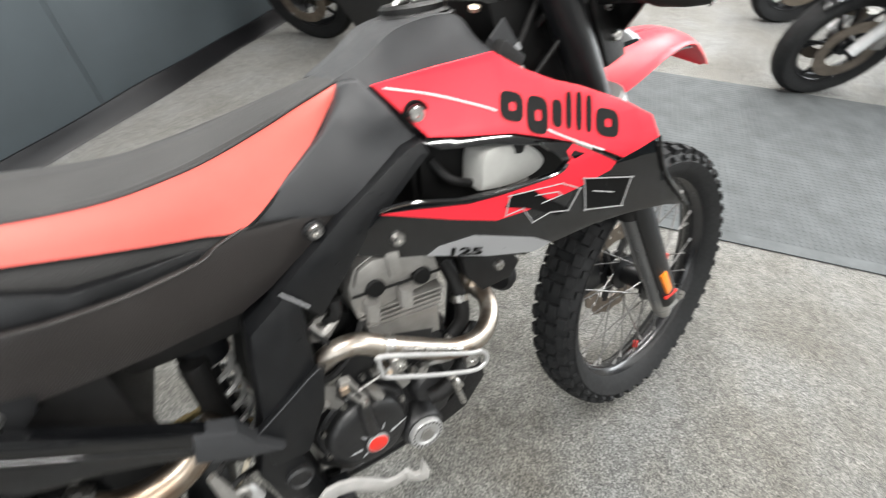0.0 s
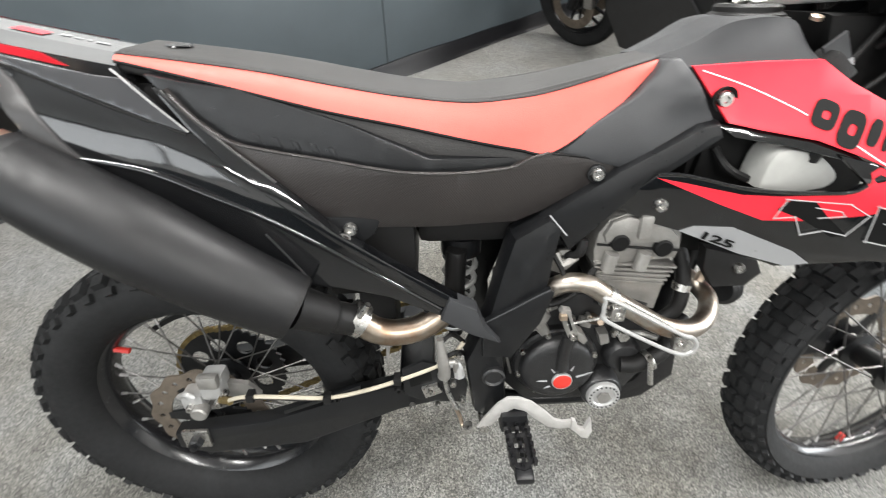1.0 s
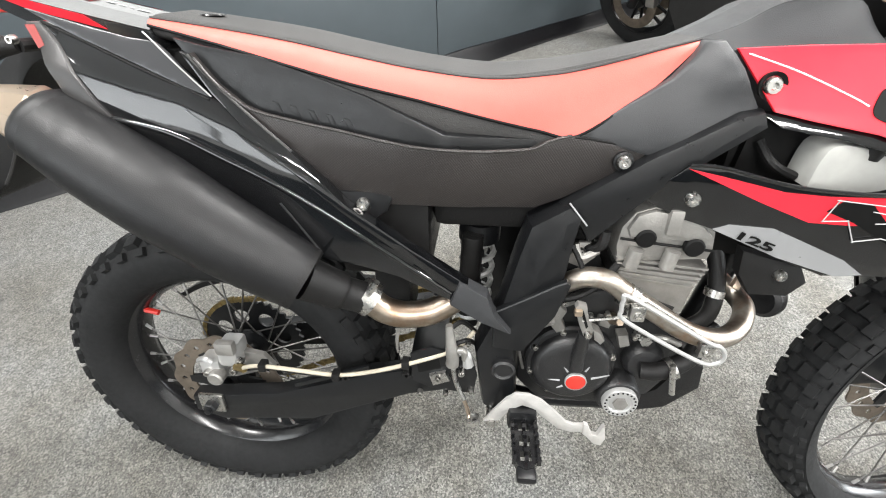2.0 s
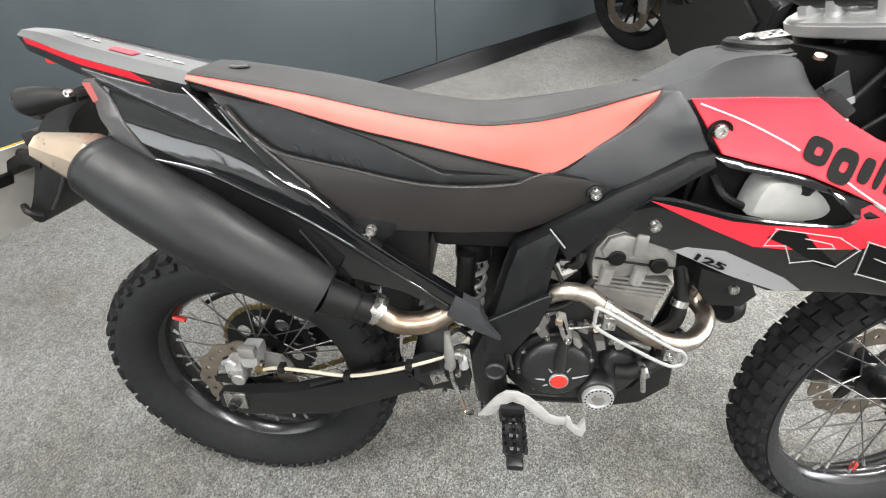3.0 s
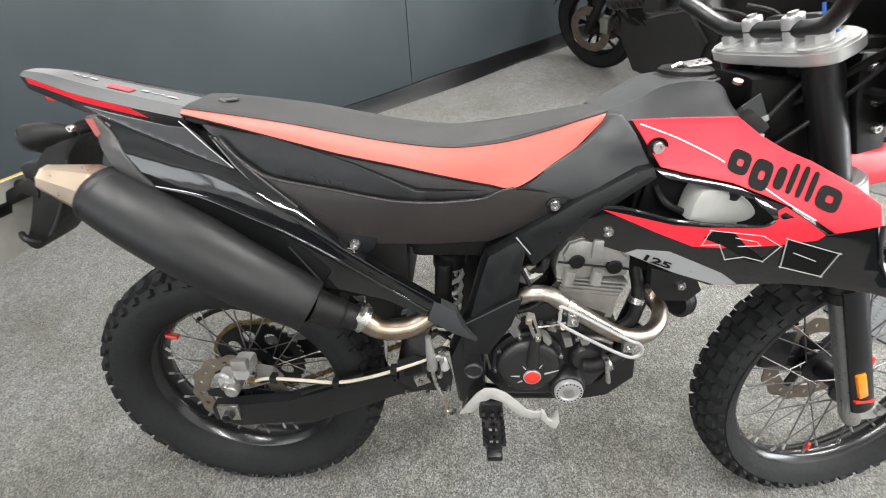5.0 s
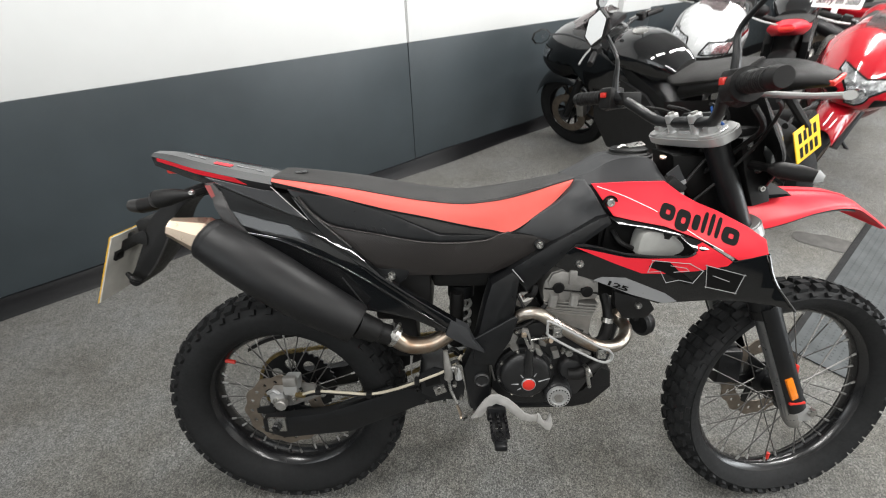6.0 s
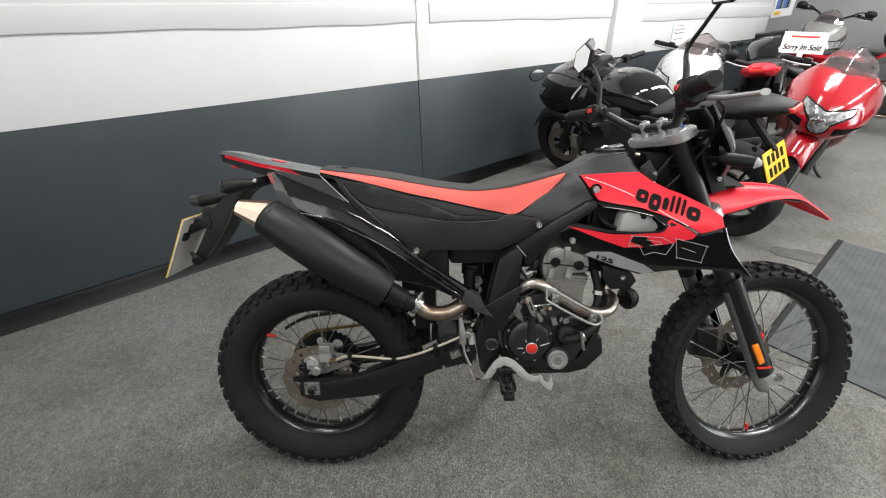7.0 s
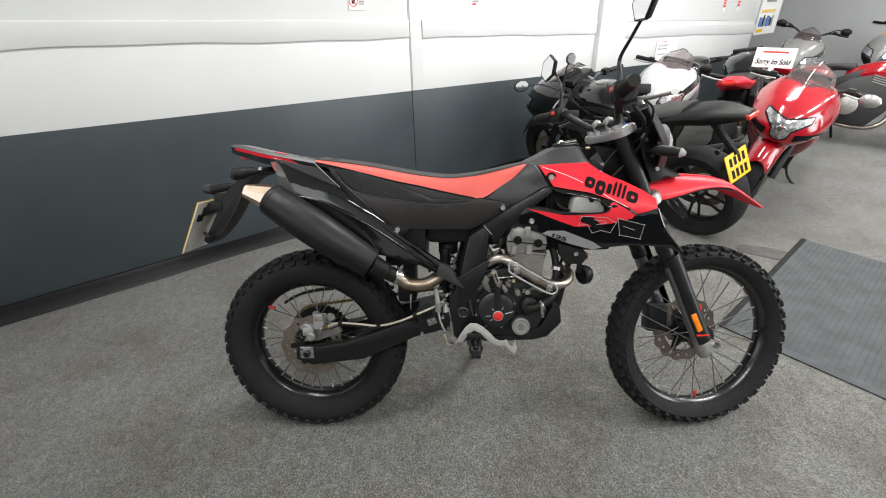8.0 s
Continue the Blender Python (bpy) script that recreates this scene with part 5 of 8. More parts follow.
part("link_pipe", tube_bm([(0.346, -0.147, 0.629), (0.375, -0.146, 0.606), (0.415, -0.142, 0.598), (0.458, -0.13, 0.604), (0.51, -0.11, 0.635)], 0.0225, 18, 24), M["bronze"], exhaust, "heat-stained brown steel link pipe")

# frame
frame_g = group_of("frame", bike)
part("upright", slab_bm([(0.592, 0.772), (0.645, 0.806), (0.668, 0.786), (0.661, 0.733), (0.656, 0.675), (0.625, 0.60), (0.592, 0.535), (0.603, 0.40), (0.575, 0.375), (0.538, 0.40), (0.521, 0.528), (0.558, 0.625), (0.578, 0.72)], 0.15, 0.05, 0.022), M["frame"], frame_g, "satin black frame upright", 30)
part("left_upright", slab_bm([(0.592, 0.772), (0.645, 0.806), (0.661, 0.733), (0.592, 0.535), (0.603, 0.40), (0.538, 0.40), (0.521, 0.528), (0.578, 0.72)], -0.10, 0.05, 0.006), M["frame"], frame_g)
part("spar", slab_bm([(0.633, 0.800), (0.742, 0.873), (0.843, 0.931), (0.868, 0.936), (0.878, 0.915), (0.767, 0.828), (0.682, 0.739), (0.655, 0.780)], 0.138, 0.04, 0.015), M["frame"], frame_g, "satin black frame spar", 30)
part("spar_seam", tube_bm([(0.645, -0.1385, 0.806), (0.672, -0.1455, 0.775)], 0.0014, 6, 3), M["panelgrey"], frame_g)
part("left_spar", slab_bm([(0.633, 0.800), (0.742, 0.873), (0.868, 0.936), (0.878, 0.915), (0.767, 0.828), (0.682, 0.739)], -0.10, 0.04, 0.006), M["frame"], frame_g)
part("heel_guard", slab_bm([(0.548, 0.622), (0.655, 0.686), (0.662, 0.679), (0.645, 0.62), (0.60, 0.545), (0.55, 0.55)], 0.158, 0.012, 0.004), M["frame"], frame_g, "satin black heel guard")
part("guard_edge", tube_bm([(0.549, -0.1575, 0.6215), (0.60, -0.1578, 0.6525), (0.636, -0.1578, 0.6755), (0.655, -0.1575, 0.685)], 0.0016, 6, 12), M["tankgrey"], frame_g, "paler upper edge")
part("peg_cover", slab_bm([(0.480, 0.644), (0.494, 0.686), (0.537, 0.662), (0.549, 0.630), (0.578, 0.592), (0.53, 0.612)], 0.175, 0.028, 0.006), M["tankgrey"], frame_g, "grey black plastic footrest hanger")
part("pivot_cap", lathe_bm([(0.021, 0.01), (0.021, -0.004), (0.017, -0.007), (0.014, -0.004), (0.0005, -0.004)], 24, Matrix.Translation((0.572, -0.152, 0.498)), closed=False), M["engine"], frame_g, "round black pivot cap")
part("down_tube", tube_bm([(1.04, 0, 0.93), (0.985, 0, 0.75), (0.935, 0, 0.50), (0.90, 0, 0.40)], 0.022, 12), M["frame"], frame_g)
part("head_stock", tube_bm([FRONT + AXIS * 0.58 - Vector((0.045, 0, 0)), FRONT + AXIS * 0.80 - Vector((0.045, 0, 0))], 0.033, 20, 2), M["frame"], frame_g)
part("cradle", tube_bm([(0.92, -0.06, 0.42), (0.84, -0.09, 0.385), (0.64, -0.10, 0.385), (0.56, -0.10, 0.41)], 0.015, 10), M["frame"], frame_g)
part("cradle", tube_bm([(0.92, 0.06, 0.42), (0.84, 0.09, 0.385), (0.64, 0.10, 0.385), (0.56, 0.10, 0.41)], 0.015, 10), M["frame"], frame_g)

# footpeg and brake pedal
peg = group_of("footpeg", bike)
outline = [(0.597, 0.165), (0.593, 0.20), (0.591, 0.235), (0.593, 0.256), (0.600, 0.268), (0.612, 0.273), (0.624, 0.268), (0.631, 0.256), (0.633, 0.235), (0.631, 0.20), (0.627, 0.165)]
slots = [[(0.603, y0), (0.603, y1), (0.621, y1), (0.621, y0)] for y0, y1 in ((0.18, 0.20), (0.21, 0.23), (0.24, 0.258))]
part("tread", plate_bm([outline, *slots], 0.016), M["rimblack"], peg, "black serrated footrest", 30, Matrix.Translation((0, 0, 0.397)) @ Matrix.Rotation(radians(90), 4, "X"))
for i in range(6):
    for sx in (0.592, 0.612, 0.632):
        part("tooth", box_bm(sx - 0.003, sx + 0.003, -0.265 + i * 0.0155, -0.257 + i * 0.0155, 0.404, 0.417), M["rimblack"], peg)
part("mount", box_bm(0.585, 0.635, -0.185, -0.13, 0.385, 0.43, 0.008), M["frame"], peg)
part("end_block", box_bm(0.596, 0.628, -0.288, -0.262, 0.386, 0.402, 0.006), M["frame"], peg, "smooth black end of the footrest")
pedal = group_of("brake_pedal", bike)
part("lever", slab_bm([(0.543, 0.39), (0.562, 0.423), (0.579, 0.449), (0.596, 0.464), (0.618, 0.463), (0.641, 0.451), (0.666, 0.427), (0.687, 0.403), (0.703, 0.397), (0.722, 0.399), (0.725, 0.381), (0.699, 0.378), (0.675, 0.385), (0.65, 0.408), (0.628, 0.43), (0.609, 0.437), (0.591, 0.425), (0.571, 0.395), (0.547, 0.389)], 0.174, 0.006, 0.002), M["pedal"], pedal, "bare flat alloy brake pedal", 50)
part("toe_tip", slab_bm([(0.719, 0.403), (0.726, 0.4), (0.735, 0.379), (0.745, 0.376), (0.751, 0.397), (0.755, 0.402), (0.761, 0.37), (0.755, 0.351), (0.742, 0.355), (0.727, 0.372), (0.719, 0.379)], 0.177, 0.009, 0.002), M["pedal"], pedal, "hooked alloy toe tip", 50)
part("pivot", tube_bm([(0.557, -0.12, 0.387), (0.557, -0.178, 0.387)], 0.009, 12, 2), M["steel"], pedal)
part("clevis", box_bm(0.514, 0.536, -0.175, -0.155, 0.372, 0.388, 0.004), M["steel"], pedal)
part("return_spring", tube_bm([(0.506, -0.15, 0.414), (0.513, -0.155, 0.398), (0.518, -0.160, 0.375)], 0.004, 6), M["brass"], pedal)
STAND = pose(0, 0, 0, LEAN) @ Vector((0.63, 0.34, 0.014))
part("side_stand", tube_bm([(0.60, 0.10, 0.39), (0.61, 0.19, 0.24), (STAND.x, STAND.y, STAND.z)], [0.014, 0.012, 0.016], 10), M["frame"], bike, "black side stand")

# tank
tank = group_of("fuel_tank", bike)
TANK = [(0.785, (0.055, 0.94), (0.056, 0.985), (0.048, 1.006), 1.012), (0.835, (0.070, 0.93), (0.082, 0.999), (0.062, 1.026), 1.036), (0.89, (0.085, 0.92), (0.094, 1.004), (0.064, 1.054), 1.060),
        (0.97, (0.09, 0.92), (0.101, 1.006), (0.062, 1.056), 1.060), (1.005, (0.09, 0.93), (0.104, 1.004), (0.056, 1.022), 1.026), (1.03, (0.08, 0.94), (0.095, 0.985), (0.05, 0.99), 0.995)]


part("top_cover", body_bm([(x, creased(low, edge, brow, top)) for x, low, edge, brow, top in TANK], 30, 33), M["tankgrey"], tank, "grained dark tank cover", 28)


def tank_lat(x, z):
    """Bulge of the knee panel from 0.134 m out: drawn in towards the seat's nose, fuller along the fold beside the red cowl."""
    return sum(float(np.interp(z + dz, [0.865, 0.895, 0.94, 0.975, 1.005, 1.025], [0.122, 0.126, 0.115, 0.098, 0.066, 0.050])) for dz in (-0.012, -0.006, 0.0, 0.006, 0.012)) / 5 - 0.134 + 0.026 * soft((x - 0.765) / 0.06) * soft((z - 0.93) / 0.06)


part("knee_panel", slab_bm([(0.798, 1.009), (0.818, 1.011), (0.828, 0.997), (0.848, 0.962), (0.871, 0.929), (0.845, 0.917), (0.797, 0.892), (0.750, 0.869), (0.70, 0.883), (0.640, 0.897), (0.702, 0.935), (0.758, 0.967), (0.785, 0.992)], 0.134, 0.03, 0.004, tank_lat, 0.014), M["tankgrey"], tank, "grained dark knee panel", 50)
part("left_panel", slab_bm([(0.80, 0.975), (0.86, 0.975), (0.872, 0.934), (0.746, 0.878), (0.645, 0.902), (0.738, 0.980)], -0.10, 0.02, 0.0), M["tankgrey"], tank)
CAP = Matrix.Translation((0.945, 0.004, 1.056)) @ Matrix.Rotation(radians(-90), 4, "X")
part("filler_cap", lathe_bm([(0.052, 0.006), (0.052, -0.004), (0.046, -0.008), (0.046, -0.014), (0.041, -0.018), (0.0005, -0.018)], 32, CAP, closed=False), M["matt"], tank, "round black fuel cap")
FLAP = Matrix.Translation((0.945, -0.004, 1.0775)) @ Matrix.Rotation(radians(-9), 4, "Y") @ Matrix.Rotation(radians(12), 4, "X")
part("cap_flap", box_bm(-0.006, 0.034, -0.014, 0.014, 0.0, 0.0025, 0.001, m=FLAP), M["steel"], tank, "bright cap lock flap")
for dx, dy in ((0.012, -0.005), (0.020, 0.004), (0.027, -0.005)):
    part("flap_hole", lathe_bm([(0.0028, 0.0), (0.0028, 0.0006), (0.0005, 0.0006)], 12, FLAP @ Matrix.Translation((dx, dy, 0.0024)) @ Matrix.Rotation(radians(90), 4, "X"), closed=False), M["ink"], tank)
part("cap_hinge", tube_bm([(0.912, -0.012, 1.074), (0.926, -0.010, 1.079), (0.936, -0.006, 1.076)], [0.004, 0.005, 0.003], 10, 8), M["steel"], tank, "bright hinge lug")
part("cap_ring", lathe_bm([(0.058, 0.008), (0.058, 0.0), (0.053, -0.002), (0.05, 0.004)], 32, Matrix.Translation((0.945, 0.004, 1.056)) @ Matrix.Rotation(radians(-90), 4, "X")), M["engine"], tank)


# shrouds
def flank(x, z):
    return 0.09 + 0.2 * (x - 0.83) + 0.5 * (1 - max(z, 0.87)) - 0.13 * max(0.0, 0.87 - z)


shroud = group_of("tank_shroud", bike)
UP = [(0.833, 1.002), (0.915, 1.008), (0.992, 1.011), (1.024, 0.986), (1.06, 0.966), (1.094, 0.953), (1.153, 0.922), (1.186, 0.898), (1.188, 0.869), (1.161, 0.858), (1.135, 0.850), (1.085, 0.880), (1.036, 0.899), (0.986, 0.916), (0.92, 0.926), (0.878, 0.934)]
part("red_cowl", slab_bm(UP, 0.0, 0.006, 0.002, flank, 0.03), M["red"], shroud, "gloss red tank shroud", 24)
part("cowl_underside", slab_bm([(0.865, 0.932), (0.92, 0.928), (0.986, 0.918), (1.036, 0.900), (1.055, 0.886), (1.02, 0.892), (0.96, 0.906), (0.89, 0.915)], -0.008, 0.02, 0.002, flank, 0.04), M["gloss"], shroud, "gloss black lower edge")
LOW = [(0.742, 0.812), (0.790, 0.866), (0.828, 0.867), (0.905, 0.851), (0.97, 0.848), (1.032, 0.852), (1.048, 0.865), (1.013, 0.900), (1.061, 0.889), (1.10, 0.865), (1.13, 0.846), (1.186, 0.868), (1.216, 0.802), (1.276, 0.728), (1.236, 0.738), (1.171, 0.744), (1.107, 0.742), (0.993, 0.722), (0.931, 0.7425), (0.844, 0.7755), (0.80, 0.787)]
part("black_cowl", slab_bm(LOW, -0.003, 0.008, 0.002, flank, 0.03), M["gloss"], shroud, "gloss black lower shroud", 24)
RED = [(0.790, 0.8625), (0.83, 0.856), (0.906, 0.842), (0.953, 0.842), (1.031, 0.849), (1.052, 0.868), (1.05, 0.880), (1.061, 0.887), (1.10, 0.863), (1.125, 0.846), (1.118, 0.835), (1.062, 0.818), (0.991, 0.805), (0.945, 0.803), (0.883, 0.825)]
part("red_graphic", slab_bm(RED, -0.0015, 0.002, 0.0, flank, 0.03), M["red"], shroud, "red graphic on the lower shroud", 24)
GREY = [(0.843, 0.7765), (0.860, 0.7865), (0.913, 0.788), (0.965, 0.768), (1.006, 0.752), (1.034, 0.733), (1.006, 0.725), (0.931, 0.7435)]
part("grey_graphic", slab_bm(GREY, -0.0012, 0.002, 0.0, flank, 0.03), M["panelgrey"], shroud, "silver grey graphic panel", 24)
wire = [(0.79, 0.868), (0.83, 0.868), (0.905, 0.852), (0.97, 0.849), (1.032, 0.853), (1.048, 0.865)]
part("upper_lip", tube_bm([(x, -flank(x, z) + 0.002, z) for x, z in wire], 0.0028, 6, 24), M["gloss"], shroud)
# white strips paint in the highlight that the cowl's creases catch
part("crease", tube_bm([(x, -flank(x, z) - 0.0002, z) for x, z in ((0.845, 0.997), (0.90, 0.979), (0.955, 0.955), (0.972, 0.946))], 0.0010, 6, 16), M["paper"], shroud, "pale highlight painted along the crease")
part("crease", tube_bm([(x, -flank(x, z) - 0.0002, z) for x, z in ((1.03, 0.912), (1.06, 0.893), (1.10, 0.871))], 0.0010, 6, 12), M["paper"], shroud, "pale highlight painted along the crease")
part("bolt_recess", lathe_bm([(0.017, 0.002), (0.017, -0.003), (0.012, -0.001), (0.012, 0.002)], 20, Matrix.Translation((0.872, -flank(0.872, 0.963), 0.963))), M["ink"], shroud)
part("bolt", bolt_bm(0.872, flank(0.872, 0.963), 0.963, 0.011, 0.007), M["steel"], shroud)
part("bolt", bolt_bm(0.806, flank(0.806, 0.819) - 0.002, 0.819, 0.010, 0.007), M["steel"], shroud)

part("front_edge", tube_bm([(1.188, -flank(1.188, 0.869), 0.869), (1.218, -flank(1.218, 0.802), 0.802), (1.278, -flank(1.278, 0.728), 0.728)], 0.003, 6, 10), M["gloss"], shroud)
part("left_cowl", slab_bm(UP, 0.0, 0.006, 0.0, flank, 0.05), M["red"], shroud, "gloss red tank shroud", m=Matrix.Diagonal((1, -1, 1, 1)))
part("left_lower", slab_bm(LOW, -0.003, 0.008, 0.0, flank, 0.05), M["gloss"], shroud, m=Matrix.Diagonal((1, -1, 1, 1)))
part("inner_baffle", box_bm(0.86, 1.10, -0.085, 0.085, 0.70, 0.93, 0.02), M["ink"], shroud, "black radiator shroud interior")


part("inner_plate", slab_bm([(0.87, 0.84), (0.88, 0.925), (1.0, 0.918), (1.06, 0.892), (1.15, 0.85), (1.13, 0.79), (0.95, 0.80)], 0.095, 0.012, 0.002), M["ink"], shroud, "black inner duct plate")


# plain block shapes in place of the maker's mark, slanting along the red cowl
def on_flank(bm, lift):
    for v in bm.verts:
        v.co.y += -flank(v.co.x, v.co.z) - lift
    return bm


def block(outline, holes=()):
    return on_flank(plate_bm([outline, *holes], 0.0012), 0.0012)


MARK_A, MARK_B = Vector((0.973, 0, 0.938)), Vector((1.137, 0, 0.878))
mark_dir = (MARK_B - MARK_A) / 6.6
mark_up = Vector((0.012, 0, 0.033))


def mark_pt(u, v):
    p = MARK_A + mark_dir * u + mark_up * v
    return (p.x, p.z)


def rounded(u0, u1, v0, v1, n=5):
    out = []
    ru, rv = (u1 - u0) * 0.5, (v1 - v0) * 0.5
    for i in range(4 * n):
        a = 2 * math.pi * i / (4 * n)
        c, s = math.cos(a), math.sin(a)
        out.append(mark_pt((u0 + u1) / 2 + ru * math.copysign(abs(c) ** 0.6, c), (v0 + v1) / 2 + rv * math.copysign(abs(s) ** 0.6, s)))
    return out


for u0, u1, v0, v1 in ((0.0, 1.15, -0.05, 0.95), (1.32, 2.4, -0.35, 0.95), (2.6, 3.12, 0.0, 0.95), (3.32, 3.62, 0.0, 1.3), (3.85, 4.15, 0.0, 1.35), (4.38, 4.68, 0.0, 1.3), (4.9, 6.15, -0.05, 0.95)):
    slot = [rounded(u0 * 0.62 + u1 * 0.38, u0 * 0.3 + u1 * 0.7, v0 * 0.65 + v1 * 0.35, v0 * 0.35 + v1 * 0.65)] if u1 - u0 > 1.0 else []
    part("mark_block", block(rounded(u0, u1, v0, v1), slot), M["ink"], shroud, "plain black printed block")


def straight_strip(pts, w=0.0016):
    path = []
    for a, b in zip(pts, pts[1:]):
        path += [Vector(a).lerp(Vector(b), k) for k in (0.0, 0.04, 0.96)]
    path.append(Vector(pts[-1]))
    return tube_bm([Vector((x, -flank(x, z) - 0.0006, z)) for x, z in path], w * 0.5, 6)


part("graphic_fill", slab_bm([(0.957, 0.822), (0.970, 0.840), (1.0, 0.836), (1.022, 0.815), (1.06, 0.785), (1.04, 0.782), (0.99, 0.81)], -0.0002, 0.0015, 0, flank, 0.03), M["ink"], shroud, "black block graphic")
part("graphic_line", straight_strip([(0.957, 0.808), (0.963, 0.839), (1.04, 0.836), (1.071, 0.819), (1.056, 0.786), (1.026, 0.792), (1.0, 0.783), (0.983, 0.812), (0.957, 0.808)]), M["greyink"], shroud, "thin grey graphic outline")
part("graphic_line", straight_strip([(1.003, 0.828), (1.035, 0.824), (1.042, 0.817), (1.012, 0.812)]), M["greyink"], shroud, "thin grey graphic outline")
part("graphic_line", straight_strip([(1.075, 0.834), (1.155, 0.814), (1.148, 0.766), (1.085, 0.778), (1.075, 0.834)]), M["greyink"], shroud, "thin grey graphic outline")
part("graphic_line", straight_strip([(1.094, 0.808), (1.128, 0.796)]), M["greyink"], shroud, "thin grey graphic outline")
part("graphic_fill", slab_bm([(1.077, 0.832), (1.153, 0.812), (1.146, 0.768), (1.087, 0.780)], -0.0008, 0.0015, 0, flank, 0.03), M["ink"], shroud, "black block graphic")
num = text_bm("125", 0.0165, 0.0006)
bmesh.ops.transform(num, matrix=Matrix(((2.15, 0.25, 0, 0), (0, 0, 1, 0), (-0.70, 1.0, 0, 0), (0, 0, 0, 1))), verts=num.verts)
bmesh.ops.translate(num, vec=(0.868, 0, 0.7695), verts=num.verts)
part("number", on_flank(num, 0.0012), M["ink"], shroud, "black slanted 125")

# coolant bottle and radiator
part("coolant_bottle", slab_bm([(0.935, 0.845), (0.945, 0.895), (0.98, 0.90), (1.02, 0.885), (1.045, 0.86), (1.03, 0.842), (0.98, 0.838)], 0.152, 0.05, 0.014, smooth=30), M["milk"], bike, "translucent grey coolant bottle", 40)
part("bottle_cap", tube_bm([(1.0, -0.14, 0.885), (1.004, -0.145, 0.905)], 0.014, 14, 2), M["matt"], bike, "black bottle cap")
rad = group_of("radiator", bike)
part("core", box_bm(1.005, 1.04, -0.09, 0.09, 0.72, 0.98, 0.004), M["engine"], rad, "black radiator core")
part("side_tank", box_bm(1.0, 1.045, -0.115, -0.09, 0.73, 0.985, 0.008), M["alu"], rad)
NECK = Matrix.Translation((1.03, 0, 1.0)) @ Matrix.Rotation(radians(38), 4, "Y") @ Matrix.Translation((-1.03, 0, -1.0))
part("neck", box_bm(1.005, 1.05, -0.112, -0.07, 0.972, 1.008, 0.006, m=NECK), M["matt"], rad, "black bracket box")
part("neck_label", slab_bm([(1.005, 1.022), (1.030, 1.043), (1.055, 1.001), (1.045, 0.978), (1.025, 0.990)], 0.092, 0.004, 0.001), M["tankgrey"], rad, "dark grey radiator bracket")
part("label_strip", slab_bm([(1.030, 1.000), (1.050, 1.010), (1.054, 1.001), (1.034, 0.990)], 0.0945, 0.002, 0.0), M["panelgrey"], rad, "small silvery label")
part("head_cover", slab_bm([(1.028, 1.062), (1.121, 1.060), (1.163, 0.994), (1.220, 0.894), (1.143, 0.911), (1.076, 0.965), (1.043, 0.996)], 0.058, 0.116, 0.015), M["ink"], rad, "black rubber steering head cover")
part("hose", tube_bm([(0.89, -0.10, 0.89), (0.905, -0.12, 0.865), (0.935, -0.125, 0.85)], 0.006, 8), M["matt"], rad)
part("cap_bolt", lathe_bm([(0.008, 0), (0.008, -0.005), (0.0005, -0.006)], 14, Matrix.Translation((1.005, -0.06, 1.055)) @ Matrix.Rotation(radians(-70), 4, "X"), closed=False), M["brass"], rad)
part("lower_bracket", slab_bm([(0.90, 0.74), (0.99, 0.715), (1.005, 0.69), (0.985, 0.665), (0.93, 0.665), (0.905, 0.70)], 0.135, 0.02, 0.004), M["matt"], rad, "black lower bracket")
part("bolt", bolt_bm(0.961, 0.137, 0.703, 0.009, 0.007), M["steel"], rad)
part("reflector", box_bm(1.0, 1.03, -0.055, -0.03, 0.66, 0.685, 0.006), M["redmark"], rad, "small red side reflector")
part("horn", lathe_bm([(0.012, 0.03), (0.03, 0.02), (0.036, 0.008), (0.036, -0.006), (0.028, -0.012), (0.0005, -0.008)], 24, Matrix.Translation((1.02, -0.04, 0.60)) @ Matrix.Rotation(radians(-60), 4, "Z"), closed=False), M["engine"], bike, "round black horn")
part("horn_bracket", box_bm(0.995, 1.01, -0.05, -0.03, 0.61, 0.69, 0.002), M["frame"], bike)

# engine
eng = group_of("engine", bike)
HEAD = [(0.724, 0.735), (0.727, 0.765), (0.742, 0.790), (0.768, 0.800), (0.80, 0.795), (0.838, 0.780), (0.862, 0.763), (0.866, 0.735), (0.862, 0.715), (0.73, 0.705)]
part("cylinder_head", slab_bm(HEAD, 0.125, 0.23, 0.010), M["alu"], eng, "grey cast cylinder head", 30)
part("rocker_cover", slab_bm([(0.735, 0.765), (0.745, 0.787), (0.768, 0.796), (0.80, 0.790), (0.838, 0.775), (0.855, 0.758), (0.85, 0.748), (0.74, 0.752)], 0.132, 0.02, 0.006), M["alu"], eng)
for x, z in ((0.762, 0.752), (0.833, 0.740)):
    part("cover_plug", lathe_bm([(0.0145, 0.02), (0.0145, -0.003), (0.012, -0.005), (0.0005, -0.005)], 20, Matrix.Translation((x, -0.131, z)), closed=False), M["ink"], eng, "black round cover plug")
part("head_port", box_bm(0.785, 0.805, -0.14, -0.12, 0.76, 0.80, 0.005), M["alu"], eng)
for x in (0.748, 0.80):
    part("stud_boss", tube_bm([(x, -0.134, 0.705), (x + 0.004, -0.134, 0.735)], 0.011, 12, 2), M["alu"], eng)
part("cover_gasket", tube_bm([(0.728, -0.127, 0.748), (0.80, -0.128, 0.740), (0.864, -0.127, 0.733)], 0.002, 6, 12), M["ink"], eng)
